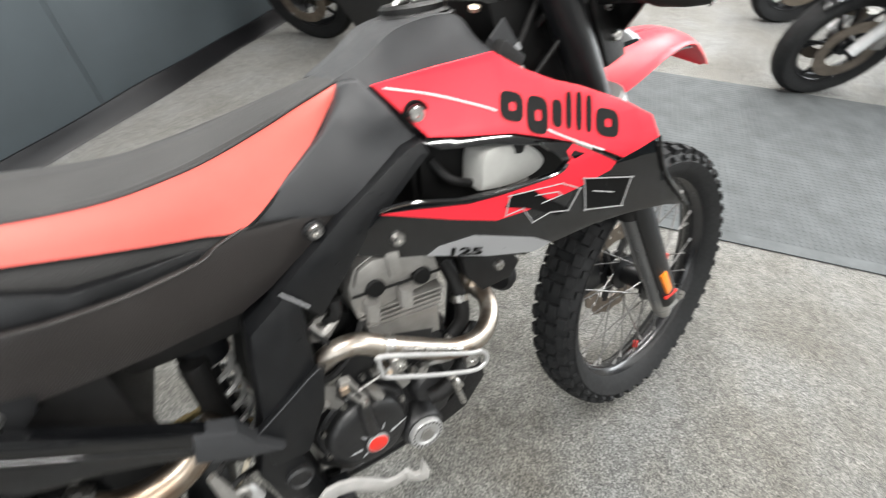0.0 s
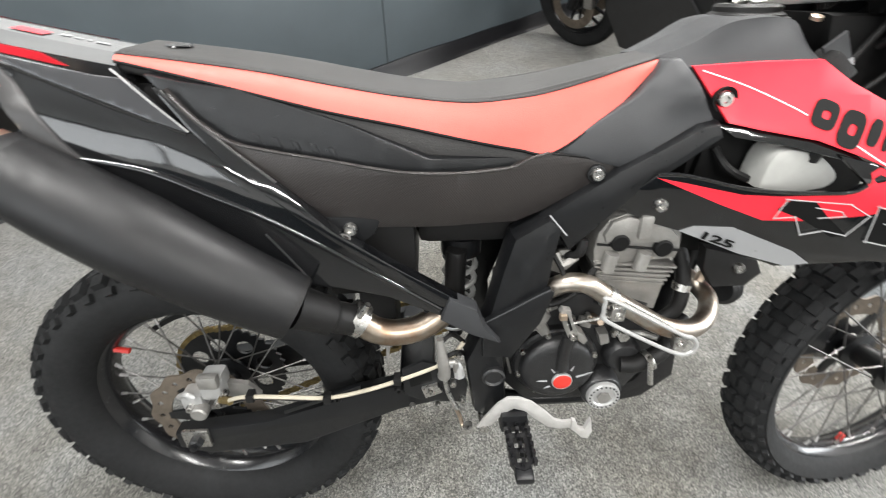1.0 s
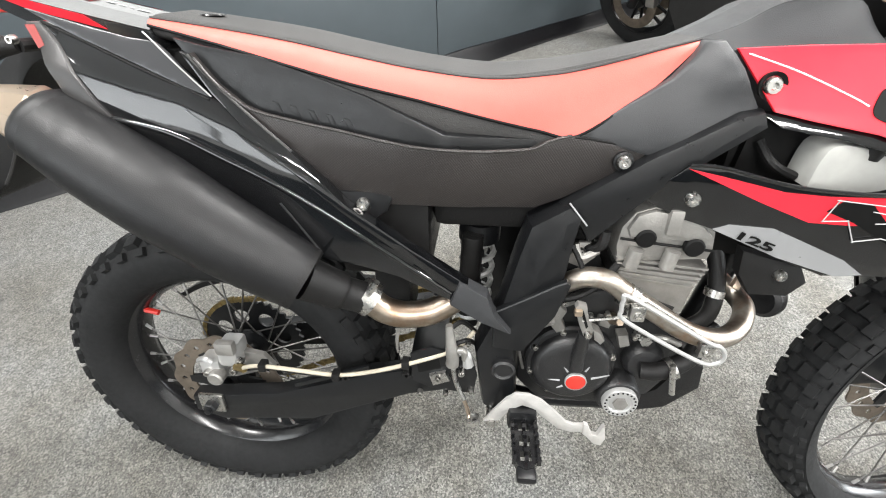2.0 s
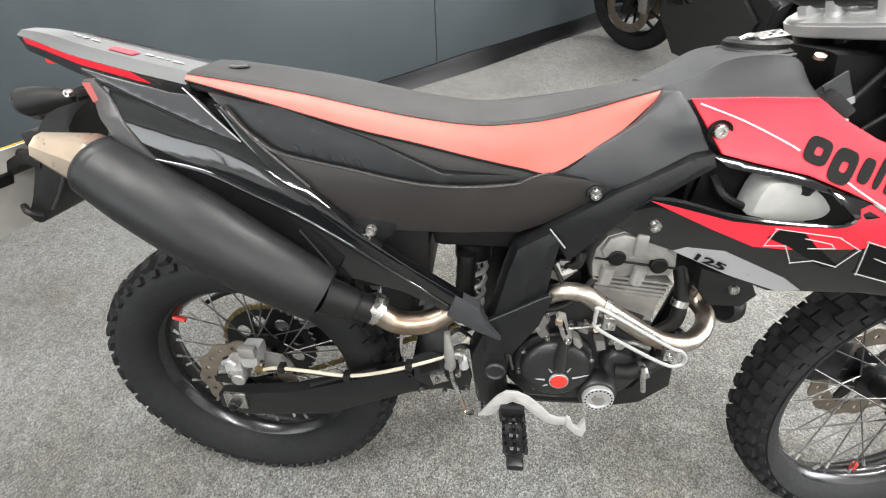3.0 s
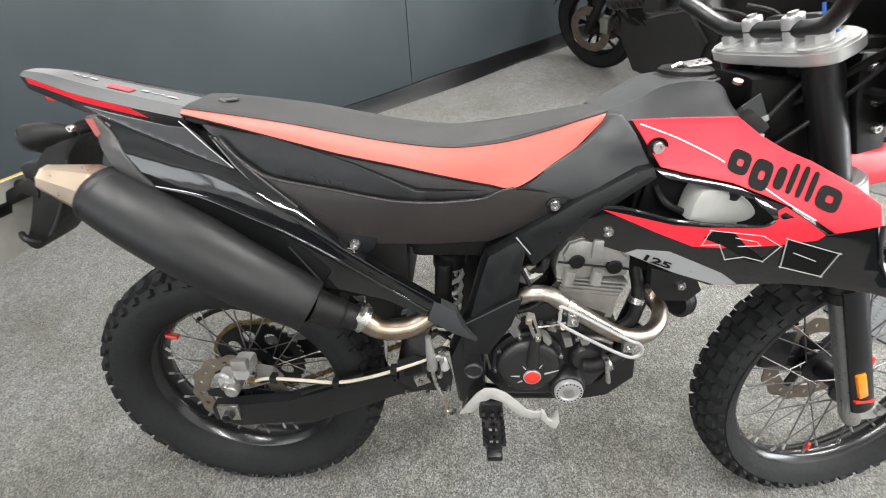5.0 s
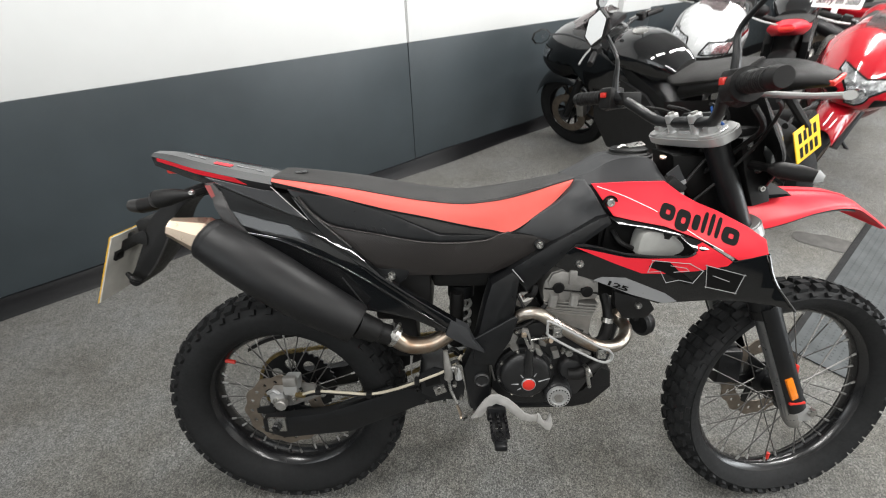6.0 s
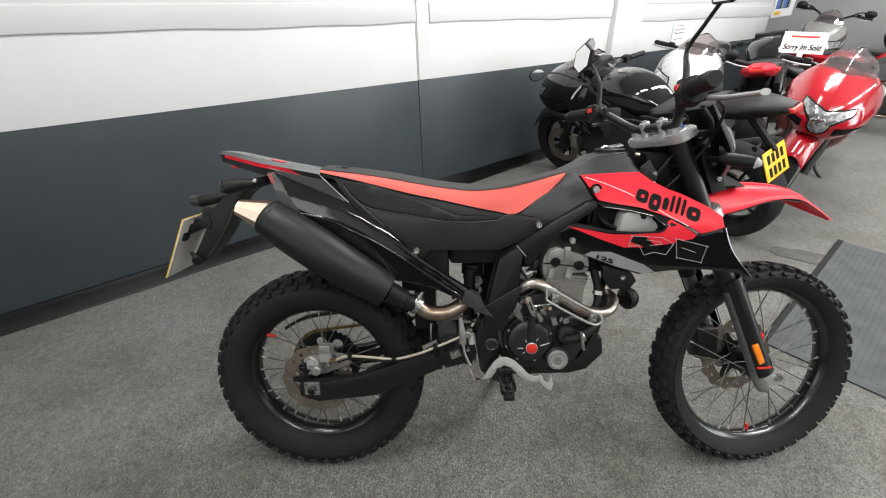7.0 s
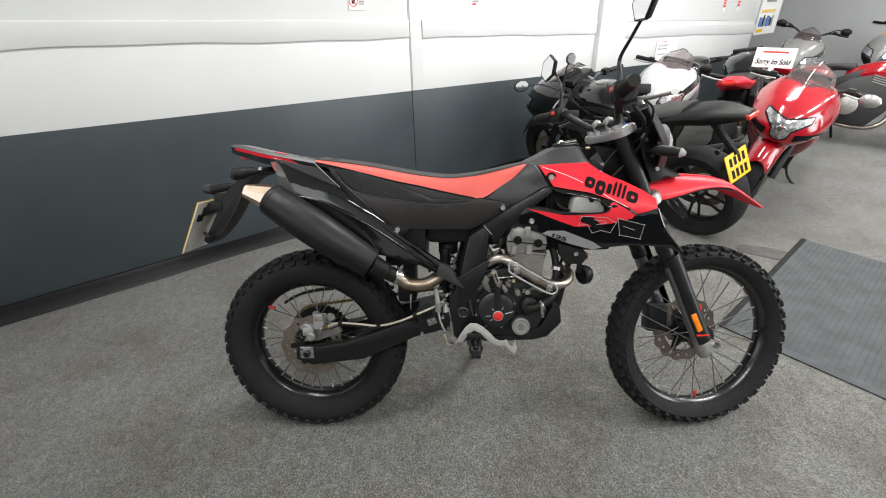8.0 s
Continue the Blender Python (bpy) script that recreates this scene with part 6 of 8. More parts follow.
for i in range(5):
    k = i / 4
    x0, x1 = 0.728 + 0.010 * k, 0.866 - 0.010 * k
    z = 0.714 - 0.036 * k
    bm = slab_bm([(x0, z + 0.002), (x1, z - 0.012), (x1 - 0.001, z - 0.0155), (x0 + 0.001, z - 0.0015)], 0.128 - 0.0015 * i, 0.23, 0.0012)
    part("cooling_fin", bm, M["alu"], eng)
part("cylinder", slab_bm([(0.736, 0.715), (0.860, 0.70), (0.852, 0.61), (0.742, 0.63)], 0.119, 0.2, 0.006), M["alu"], eng, "grey cast cylinder barrel")
CASE = [(0.60, 0.57), (0.65, 0.63), (0.74, 0.65), (0.83, 0.62), (0.87, 0.56), (0.875, 0.48), (0.84, 0.42), (0.76, 0.39), (0.64, 0.395), (0.60, 0.44)]
part("crankcase", slab_bm(CASE, 0.115, 0.21, 0.012), M["engine"], eng, "black cast crankcase", 30)
part("upper_case", slab_bm([(0.64, 0.60), (0.66, 0.64), (0.76, 0.655), (0.84, 0.625), (0.83, 0.585), (0.74, 0.60)], 0.121, 0.03, 0.008), M["engine"], eng, "black upper crankcase", 30)
CL = (0.688, 0.503)
part("clutch_cover", lathe_bm([(0.067, 0.06), (0.067, -0.0), (0.064, -0.008), (0.058, -0.012), (0.045, -0.014), (0.0005, -0.016)], 44, Matrix.Translation((CL[0], -0.14, CL[1])), closed=False), M["engine"], eng, "round black clutch cover", 40)
part("cover_flange", lathe_bm([(0.078, 0.06), (0.078, 0.012), (0.074, 0.008), (0.06, 0.008), (0.06, 0.06)], 44, Matrix.Translation((CL[0], -0.14, CL[1]))), M["engine"], eng)
for a, r0, r1 in ((183, 0.026, 0.052), (128, 0.024, 0.046), (58, 0.026, 0.044), (14, 0.026, 0.058), (216, 0.024, 0.040)):
    c, s = math.cos(radians(a)), math.sin(radians(a))
    part("cover_rib", tube_bm([(0.695 + r * c, -0.1552 + 0.003 * (r - r0) / (r1 - r0), 0.486 + r * s) for r in (r0, (r0 + r1) / 2, r1)], [0.0022, 0.0018, 0.0006], 6, 6), M["panelgrey"], eng, "bright tapering rib on the cover")
part("cover_badge", lathe_bm([(0.0165, 0.004), (0.0165, -0.004), (0.014, -0.0055), (0.0005, -0.006)], 24, Matrix.Translation((0.695, -0.156, 0.486)), closed=False), M["redmark"], eng, "small round red badge")
part("badge_ring", lathe_bm([(0.0185, 0.0), (0.0185, -0.004), (0.0168, -0.005), (0.0166, 0.0)], 24, Matrix.Translation((0.695, -0.156, 0.486))), M["silver"], eng)
for i in range(8):
    a = 2 * math.pi * i / 8 + 0.3
    part("cover_bolt", bolt_bm(CL[0] + 0.071 * math.cos(a), 0.132, CL[1] + 0.071 * math.sin(a), 0.0055, 0.006), M["steel"], eng)
part("clutch_arm_boss", tube_bm([(0.693, -0.150, 0.512), (0.692, -0.158, 0.557), (0.692, -0.166, 0.600)], [0.013, 0.011, 0.010], 12, 12), M["engine"], eng)
part("clutch_lever", slab_bm([(0.669, 0.652), (0.673, 0.658), (0.686, 0.655), (0.692, 0.634), (0.702, 0.613), (0.702, 0.596), (0.692, 0.591), (0.681, 0.615), (0.674, 0.634)], 0.174, 0.012, 0.003), M["alu"], eng, "cast alloy clutch lever", 40)
part("lever_slot", slab_bm([(0.677, 0.647), (0.682, 0.647), (0.693, 0.618), (0.690, 0.613)], 0.1745, 0.003, 0.001), M["ink"], eng)
part("lever_bolt", bolt_bm(0.694, 0.175, 0.604, 0.006, 0.006), M["steel"], eng)
part("cover_lug", slab_bm([(0.705, 0.602), (0.719, 0.594), (0.728, 0.579), (0.722, 0.570), (0.710, 0.581)], 0.160, 0.02, 0.004), M["alu"], eng, "cast alloy cover lug", 40)
for outline, right in (([(0.632, 0.618), (0.652, 0.628), (0.668, 0.614), (0.661, 0.597), (0.671, 0.578), (0.656, 0.569), (0.639, 0.591)], 0.135), ([(0.753, 0.575), (0.770, 0.578), (0.777, 0.555), (0.761, 0.549)], 0.14), ([(0.661, 0.636), (0.675, 0.641), (0.681, 0.625), (0.666, 0.617)], 0.128), ([(0.722, 0.604), (0.744, 0.598), (0.741, 0.580), (0.723, 0.586)], 0.13)):
    part("case_casting", slab_bm(outline, right, 0.02, 0.004), M["alu"], eng, "dirty alloy casting", 40)
part("clutch_cable", tube_bm([(0.682, -0.172, 0.628), (0.73, -0.165, 0.63), (0.80, -0.14, 0.625)], 0.003, 6), M["steel"], eng)
part("cable_end", box_bm(0.668, 0.680, -0.180, -0.170, 0.640, 0.650, 0.002), M["brass"], eng)
part("oil_filter_cover", lathe_bm([(0.038, 0.05), (0.038, 0.0), (0.034, -0.006), (0.028, -0.008), (0.0005, -0.008)], 36, Matrix.Translation((0.776, -0.146, 0.445)), closed=False), M["engine"], eng)
part("filter_cap", lathe_bm([(0.0305, 0.002), (0.0305, -0.006), (0.029, -0.009), (0.021, -0.009), (0.019, -0.006), (0.0005, -0.006)], 36, Matrix.Translation((0.776, -0.154, 0.445)), closed=False), M["silver"], eng, "ribbed silver oil filter cap")
for i in range(20):
    a = 2 * math.pi * i / 20
    part("cap_notch", bolt_bm(0.776 + 0.0255 * math.cos(a), 0.1632, 0.445 + 0.0255 * math.sin(a), 0.002, 0.0006, n=6), M["ink"], eng)
part("cap_hex", lathe_bm([(0.013, 0), (0.013, -0.004), (0.0005, -0.004)], 6, Matrix.Translation((0.776, -0.161, 0.445)), closed=False), M["alu"], eng)
part("water_pump", lathe_bm([(0.035, 0.05), (0.035, 0.0), (0.028, -0.01), (0.016, -0.014), (0.0005, -0.014)], 28, Matrix.Translation((0.81, -0.128, 0.515)), closed=False), M["engine"], eng, "black water pump cover")
part("pump_hose", tube_bm([(0.80, -0.145, 0.51), (0.83, -0.15, 0.515), (0.875, -0.14, 0.54), (0.915, -0.10, 0.58)], 0.0155, 14), M["matt"], eng, "black coolant hose")
part("hose_clip", tube_bm([(0.842, -0.15, 0.518), (0.852, -0.148, 0.522)], 0.0185, 16, 2), M["steel"], eng)
part("clip_screw", tube_bm([(0.838, -0.168, 0.545), (0.85, -0.17, 0.485)], 0.005, 8, 2), M["steel"], eng)
part("sump_guard", slab_bm([(0.895, 0.505), (0.925, 0.49), (0.93, 0.44), (0.88, 0.385), (0.83, 0.372), (0.65, 0.368), (0.65, 0.385), (0.80, 0.40), (0.855, 0.43)], 0.11, 0.22, 0.008), M["matt"], eng, "black plastic sump guard")
part("starter", tube_bm([(0.70, -0.06, 0.66), (0.70, 0.06, 0.66)], 0.03, 16, 2), M["engine"], eng)
part("carb_body", box_bm(0.665, 0.735, -0.05, 0.05, 0.70, 0.77, 0.012), M["engine"], eng)
part("intake_rubber", tube_bm([(0.63, 0, 0.78), (0.68, 0, 0.755), (0.73, 0, 0.745)], 0.032, 16), M["matt"], eng)
rng = random.Random(3)
for i in range(12):
    x, z = rng.uniform(0.66, 0.86), rng.uniform(0.56, 0.64)
    part("case_bolt", bolt_bm(x, 0.127, z, 0.005, 0.006), M["steel"], eng)
part("breather", tube_bm([(0.68, -0.11, 0.72), (0.70, -0.13, 0.735), (0.705, -0.13, 0.76)], 0.008, 8), M["matt"], eng)
part("plug_lead", tube_bm([(0.70, -0.125, 0.725), (0.675, -0.13, 0.715), (0.665, -0.125, 0.735)], 0.006, 8), M["alu"], eng)
part("wire", tube_bm([(0.66, -0.13, 0.735), (0.68, -0.14, 0.69), (0.66, -0.135, 0.65), (0.64, -0.12, 0.62)], 0.004, 6), M["matt"], eng)
part("wire", tube_bm([(0.74, -0.13, 0.64), (0.79, -0.14, 0.615), (0.83, -0.13, 0.60)], 0.003, 6), M["matt"], eng)
part("dipstick", tube_bm([(0.625, -0.125, 0.575), (0.645, -0.14, 0.60)], 0.007, 8), M["alu"], eng)

part("coolant_pipe", tube_bm([(0.86, -0.10, 0.56), (0.90, -0.105, 0.60), (0.905, -0.09, 0.66), (0.895, -0.07, 0.71)], 0.013, 12), M["matt"], eng, "black coolant hose")
part("hose_clip", tube_bm([(0.903, -0.098, 0.635), (0.905, -0.095, 0.647)], 0.0155, 14, 2), M["steel"], eng)
part("sensor", tube_bm([(0.742, -0.125, 0.60), (0.748, -0.15, 0.612)], [0.010, 0.007], 6, 3), M["brass"], eng, "small brass sensor")
part("loom", tube_bm([(0.62, -0.12, 0.66), (0.655, -0.14, 0.645), (0.70, -0.135, 0.662), (0.735, -0.12, 0.70)], 0.006, 8), M["matt"], eng, "black wiring loom")
part("bracket", slab_bm([(0.655, 0.70), (0.672, 0.735), (0.69, 0.735), (0.70, 0.71), (0.68, 0.69)], 0.12, 0.006, 0.002), M["alu"], eng, "small alloy bracket")
part("bolt", bolt_bm(0.675, 0.122, 0.72, 0.008, 0.007), M["steel"], eng)
part("case_seam", tube_bm([(0.61, -0.117, 0.47), (0.60, -0.117, 0.54), (0.64, -0.117, 0.61)], 0.003, 6, 12), M["alu"], eng)
part("oil_line", tube_bm([(0.80, -0.125, 0.565), (0.82, -0.15, 0.585), (0.85, -0.145, 0.57)], 0.005, 8), M["alu"], eng)
part("union", tube_bm([(0.80, -0.125, 0.565), (0.80, -0.14, 0.566)], 0.010, 6, 2), M["steel"], eng)

# header pipe and its shield
hdr = group_of("header_pipe", bike)
part("pipe", tube_bm([(0.635, -0.105, 0.645), (0.658, -0.128, 0.666), (0.683, -0.142, 0.687), (0.714, -0.150, 0.689), (0.746, -0.156, 0.670), (0.791, -0.162, 0.643), (0.838, -0.166, 0.615), (0.877, -0.165, 0.602), (0.910, -0.155, 0.600), (0.938, -0.132, 0.606), (0.952, -0.105, 0.618), (0.950, -0.080, 0.624), (0.932, -0.050, 0.637)], 0.0160, 18, 80), M["heat"], hdr, "bright steel header pipe with heat colour", 50)
loop = [(0.726, 0.669), (0.726, 0.687), (0.737, 0.692), (0.853, 0.624), (0.877, 0.614), (0.888, 0.598), (0.881, 0.583), (0.850, 0.586), (0.738, 0.650), (0.726, 0.669)]
part("guard_wire", tube_bm([(x, -0.199, z) for x, z in loop], 0.0034, 8, 70), M["silver"], hdr, "bent wire guard loop")
for x, z in ((0.752, 0.661), (0.864, 0.6)):
    part("guard_clamp", box_bm(x - 0.011, x + 0.011, -0.196, -0.183, z - 0.013, z + 0.013, 0.003), M["steel"], hdr)
    part("clamp_bolt", bolt_bm(x, 0.196, z - 0.002, 0.007, 0.005), M["steel"], hdr)
part("band", tube_bm([(0.743, -0.157, 0.671), (0.756, -0.158, 0.664)], 0.0185, 18, 2), M["steel"], hdr)
part("guard_plate", tube_bm([(0.765, -0.180, 0.672), (0.812, -0.184, 0.645), (0.855, -0.184, 0.619)], 0.0032, 8, 12), M["steel"], hdr, "bright guard rail along the pipe")
part("flange", tube_bm([(0.87, -0.035, 0.678), (0.862, -0.03, 0.68)], 0.03, 16, 2), M["alu"], hdr)
part("lambda_sensor", tube_bm([(0.928, -0.10, 0.655), (0.938, -0.095, 0.685)], [0.008, 0.005], 8, 2), M["brass"], hdr)

# ---- steering and front end: built straight, then turned ----
front_m = TURN_M


def on_axis(s, y, ahead=0.0):
    """A place along the fork: s metres up from the axle, y to the left, ahead of the leg."""
    ahead -= 0.047 - 0.032 * max(0.0, s)
    return FRONT + AXIS * s + Vector((ahead * math.cos(radians(RAKE)), y, ahead * math.sin(radians(RAKE))))


for sgn in (-1, 1):
    leg = group_of("fork_leg", bike)
    y = 0.096 * sgn
    part("outer_tube", tube_bm([on_axis(0.36, y), on_axis(0.40, y), on_axis(0.62, y), on_axis(0.845, y)], [0.024, 0.027, 0.0275, 0.0275], 22, 8), M["frame"], leg, "black upper fork tube", m=front_m)
    part("slider", tube_bm([on_axis(0.0, y), on_axis(0.37, y)], 0.0215, 18, 2), M["forksteel"], leg, "grey steel fork slider", m=front_m)
    part("fork_foot", tube_bm([on_axis(-0.03, y), on_axis(0.0, y), on_axis(0.075, y)], [0.017, 0.022, 0.021], 16, 8), M["alu"], leg, "grey cast fork foot", m=front_m)
    part("dust_seal", tube_bm([on_axis(0.352, y), on_axis(0.378, y)], 0.028, 20, 2), M["matt"], leg, m=front_m)
    part("axle_clamp", box_bm(-0.03, 0.024, -0.02, 0.02, -0.02, 0.02, 0.006, m=Matrix.Translation(on_axis(-0.002, y, 0.03))), M["silver"], leg, m=front_m)
    part("axle_end", tube_bm([FRONT + Vector((0, 0.10 * sgn, 0)), FRONT + Vector((0, 0.125 * sgn, 0))], 0.012, 6, 2), M["steel"], leg, m=front_m)
    part("fork_cap", tube_bm([on_axis(0.843, y), on_axis(0.862, y)], 0.023, 6, 2), M["steel"], leg, "bright fork top nut", m=front_m)
    gc = [[on_axis(s, y + sgn * off, ah) for s in (0.036, 0.13, 0.25, 0.385)] for off, ah in ((-0.012, 0.040), (0.010, 0.042), (0.028, 0.033), (0.0355, 0.014), (0.034, -0.006), (0.026, -0.016))]
    gbm = skin_bm([[(p.x, -p.y, p.z) for p in c] for c in gc], 12, 8, 0.004, (0, -sgn, 0))
    part("guard", gbm, M["frame"], leg, "black plastic fork guard", m=front_m)
    if sgn < 0:
        rm = Matrix.Translation(on_axis(0.125, y - 0.034, 0.000)) @ Matrix.Rotation(radians(-RAKE), 4, "Y")
        part("amber_reflector", box_bm(-0.010, 0.010, -0.006, 0.004, -0.036, 0.036, 0.004, m=rm), M["amber"], leg, "amber side reflector", m=front_m)
        part("red_band", box_bm(-0.030, 0.016, -0.003, 0.004, -0.003, 0.003, 0.001, m=Matrix.Translation(on_axis(0.066, y - 0.034, 0.012))), M["redmark"], leg, "thin red band", m=front_m)
        part("red_tab", box_bm(-0.006, 0.008, -0.012, 0.012, -0.012, 0.012, 0.003, m=Matrix.Translation(on_axis(0.16, y - 0.01, 0.036))), M["redmark"], leg, "small red tab", m=front_m)

# front caliper on the far leg
fc = group_of("front_caliper", bike)
part("body", box_bm(-0.045, 0.035, -0.03, 0.03, -0.055, 0.055, 0.012, m=Matrix.Translation(FRONT + Vector((-0.125, 0.07, 0.06)))), M["frame"], fc, "dark brake caliper", m=front_m)
part("bracket", box_bm(-0.09, 0.02, -0.008, 0.008, -0.03, 0.03, 0.006, m=Matrix.Translation(FRONT + Vector((-0.04, 0.085, 0.035)))), M["alu"], fc, m=front_m)
part("hose", tube_bm([FRONT + Vector((-0.11, 0.09, 0.11)), FRONT + Vector((-0.13, 0.11, 0.25)), on_axis(0.45, 0.11, -0.03), on_axis(0.75, 0.1, -0.03)], 0.005, 8), M["matt"], fc, m=front_m)

# yokes
yoke = group_of("fork_yoke", bike)


def yoke_bm(s, half, thick, back, fwd):
    ring = []
    for a in np.linspace(0, 2 * math.pi, 40, endpoint=False):
        c, sn = math.cos(a), math.sin(a)
        ring.append((half * math.copysign(abs(c) ** 0.55, c), (fwd if sn > 0 else back) * math.copysign(abs(sn) ** 0.7, sn)))
    bm = plate_bm([ring], thick)
    bmesh.ops.bevel(bm, geom=[e for e in bm.edges if e.is_boundary or e.calc_face_angle(0) > 0.6], offset=0.004, segments=2, affect="EDGES")
    m = Matrix.Translation(on_axis(s, 0)) @ Matrix.Rotation(radians(-RAKE), 4, "Y") @ Matrix.Rotation(radians(-90), 4, "Z") @ Matrix.Rotation(radians(90), 4, "X")
    bmesh.ops.transform(bm, matrix=m, verts=bm.verts)
    return bm


part("top_yoke", yoke_bm(0.852, 0.142, 0.024, 0.062, 0.036), M["silver"], yoke, "silver cast top yoke", m=front_m)
part("lower_yoke", yoke_bm(0.60, 0.136, 0.036, 0.06, 0.036), M["silver"], yoke, "silver cast lower yoke", m=front_m)
for y, ah in ((0.0, 0.018), (-0.096, 0.0), (0.096, 0.0)):
    part("washer", lathe_bm([(0.031, 0.0), (0.031, 0.0035), (0.029, 0.005), (0.0005, 0.005)], 32, Matrix.Translation(on_axis(0.864, y, ah)) @ Matrix.Rotation(radians(-RAKE), 4, "Y") @ Matrix.Rotation(radians(90), 4, "X"), closed=False), M["silver"], yoke, "flat silver washer", m=front_m)
    part("hex_nut", tube_bm([on_axis(0.866, y, ah), on_axis(0.881, y, ah)], 0.0185, 6, 2), M["silver"], yoke, "silver hexagon nut", 20, front_m)
BAR = Vector((1.074, 0, 1.132))
for y in (-0.045, 0.045):
    foot = on_axis(0.862, y, 0.0)
    top = BAR + Vector((0.0, y, 0.0))
    up = (top - foot).normalized()
    part("bar_riser", tube_bm([foot, foot.lerp(top, 0.5), top - up * 0.0012], 0.0150, 24, 6), M["silver"], yoke, "silver handlebar clamp", m=front_m)
    part("riser_foot", tube_bm([foot - up * 0.002, foot + up * 0.007], [0.0175, 0.0155], 24, 4), M["silver"], yoke, m=front_m)
    part("riser_cap", tube_bm([top + up * 0.0012, top + up * 0.018, top + up * 0.021], [0.0158, 0.0158, 0.0135], 24, 6), M["silver"], yoke, m=front_m)
    part("cap_bolt", tube_bm([top + up * 0.020, top + up * 0.026], 0.008, 6, 2), M["steel"], yoke, m=front_m)

# handlebar
hb = group_of("handlebar", bike)
half = [(0.0, 0), (0.0, 0.09), (-0.012, 0.13), (-0.042, 0.182), (-0.062, 0.228), (-0.106, 0.372)]
zs = [0.0, 0.0, 0.014, 0.048, 0.068, 0.075]
for sgn in (-1, 1):
    part("bar", tube_bm([BAR + Vector((dx, sgn * y, dz)) for (dx, y), dz in zip(half, zs)], 0.0135, 16, 30), M["frame"], hb, "black handlebar tube", m=front_m)
    p0, p1 = BAR + Vector((-0.076, sgn * 0.272, 0.072)), BAR + Vector((-0.106, sgn * 0.372, 0.072))
    path, radii = [p0, p0.lerp(p1, 0.05), p0.lerp(p1, 0.07)], [0.027, 0.027, 0.018]
    for i in range(12):
        path += [p0.lerp(p1, 0.10 + 0.075 * i), p0.lerp(p1, 0.125 + 0.075 * i)]
        radii += [0.0205, 0.0185]
    part("grip", tube_bm(path + [p1], radii + [0.0205], 18, 60), M["matt"], hb, "ribbed black rubber grip", m=front_m)
    part("bar_end", tube_bm([p1, p1 + Vector((-0.004, sgn * 0.022, 0))], [0.0205, 0.017], 16, 3), M["matt"], hb, m=front_m)
    sw = BAR + Vector((-0.068, sgn * 0.250, 0.070))
    swm = Matrix.Translation(sw) @ Matrix.Rotation(radians(sgn * 14), 4, "Z")
    part("switch_block", box_bm(-0.026, 0.026, -0.026, 0.026, -0.032, 0.028, 0.010, m=swm), M["matt"], hb, "black switch housing", m=front_m)
    part("switch", box_bm(-0.034, -0.024, -0.009, 0.009, 0.0, 0.014, 0.002, m=swm), M["redmark"], hb, "red switch", m=front_m)
    perch = BAR + Vector((-0.042, sgn * 0.212, 0.064))
    part("lever_perch", box_bm(-0.022, 0.034, -0.024, 0.024, -0.018, 0.018, 0.006, m=Matrix.Translation(perch)), M["matt"], hb, m=front_m)
    part("lever", tube_bm([perch + Vector((0.034, 0, -0.008)), perch + Vector((0.046, sgn * 0.07, -0.016)), perch + Vector((0.040, sgn * 0.13, -0.02)), perch + Vector((0.042, sgn * 0.182, -0.022)), perch + Vector((0.039, sgn * 0.196, -0.022))], [0.009, 0.0095, 0.0075, 0.0085, 0.011], 10, 30, flat=0.7), M["silver" if sgn < 0 else "frame"], hb, "alloy control lever", m=front_m)
    st0 = BAR + Vector((-0.067, sgn * 0.232, 0.076))
    part("mirror_stem", tube_bm([st0, st0 + Vector((0.0, 0, 0.045)), st0 + Vector((0.0, -sgn * 0.002, 0.092)), st0 + Vector((0.006, sgn * 0.045, 0.135)), st0 + Vector((0.010, sgn * 0.092, 0.172))], [0.0095, 0.0085, 0.0055, 0.005, 0.005], 10, 24), M["frame"], hb, "thin black mirror stem", m=front_m)
    part("stem_nut", tube_bm([st0 - Vector((0, 0, 0.012)), st0 + Vector((0, 0, 0.012))], 0.013, 6, 2), M["frame"], hb, m=front_m)
    mm = Matrix.Translation(st0 + Vector((-0.012, sgn * 0.128, 0.200))) @ Matrix.Rotation(radians(sgn * 6), 4, "Z") @ Matrix.Rotation(radians(90), 4, "Z") @ Matrix.Rotation(radians(14 * sgn), 4, "Y") @ Matrix.Diagonal((1.3, 1, 1.0, 1))
    part("mirror_shell", lathe_bm([(0.0005, -0.002), (0.044, -0.002), (0.050, 0.001), (0.051, -0.006), (0.044, -0.018), (0.025, -0.028), (0.0005, -0.032)], 6, mm, closed=False), M["matt"], hb, "angular black mirror shell", m=front_m)
    part("mirror_glass", lathe_bm([(0.0005, 0.001), (0.0455, 0.001), (0.0455, -0.001), (0.0005, -0.001)], 6, mm, closed=False), M["mirror"], hb, "six-sided mirror glass", m=front_m)
part("master_cylinder", box_bm(-0.03, 0.045, -0.03, 0.03, 0.0, 0.03, 0.008, m=Matrix.Translation(BAR + Vector((-0.01, -0.205, 0.068)))), M["matt"], hb, "black brake fluid reservoir", m=front_m)
part("throttle_housing", tube_bm([BAR + Vector((-0.064, -0.245, 0.064)), BAR + Vector((-0.074, -0.280, 0.069))], [0.036, 0.032], 16, 4), M["matt"], hb, "round black throttle housing", m=front_m)
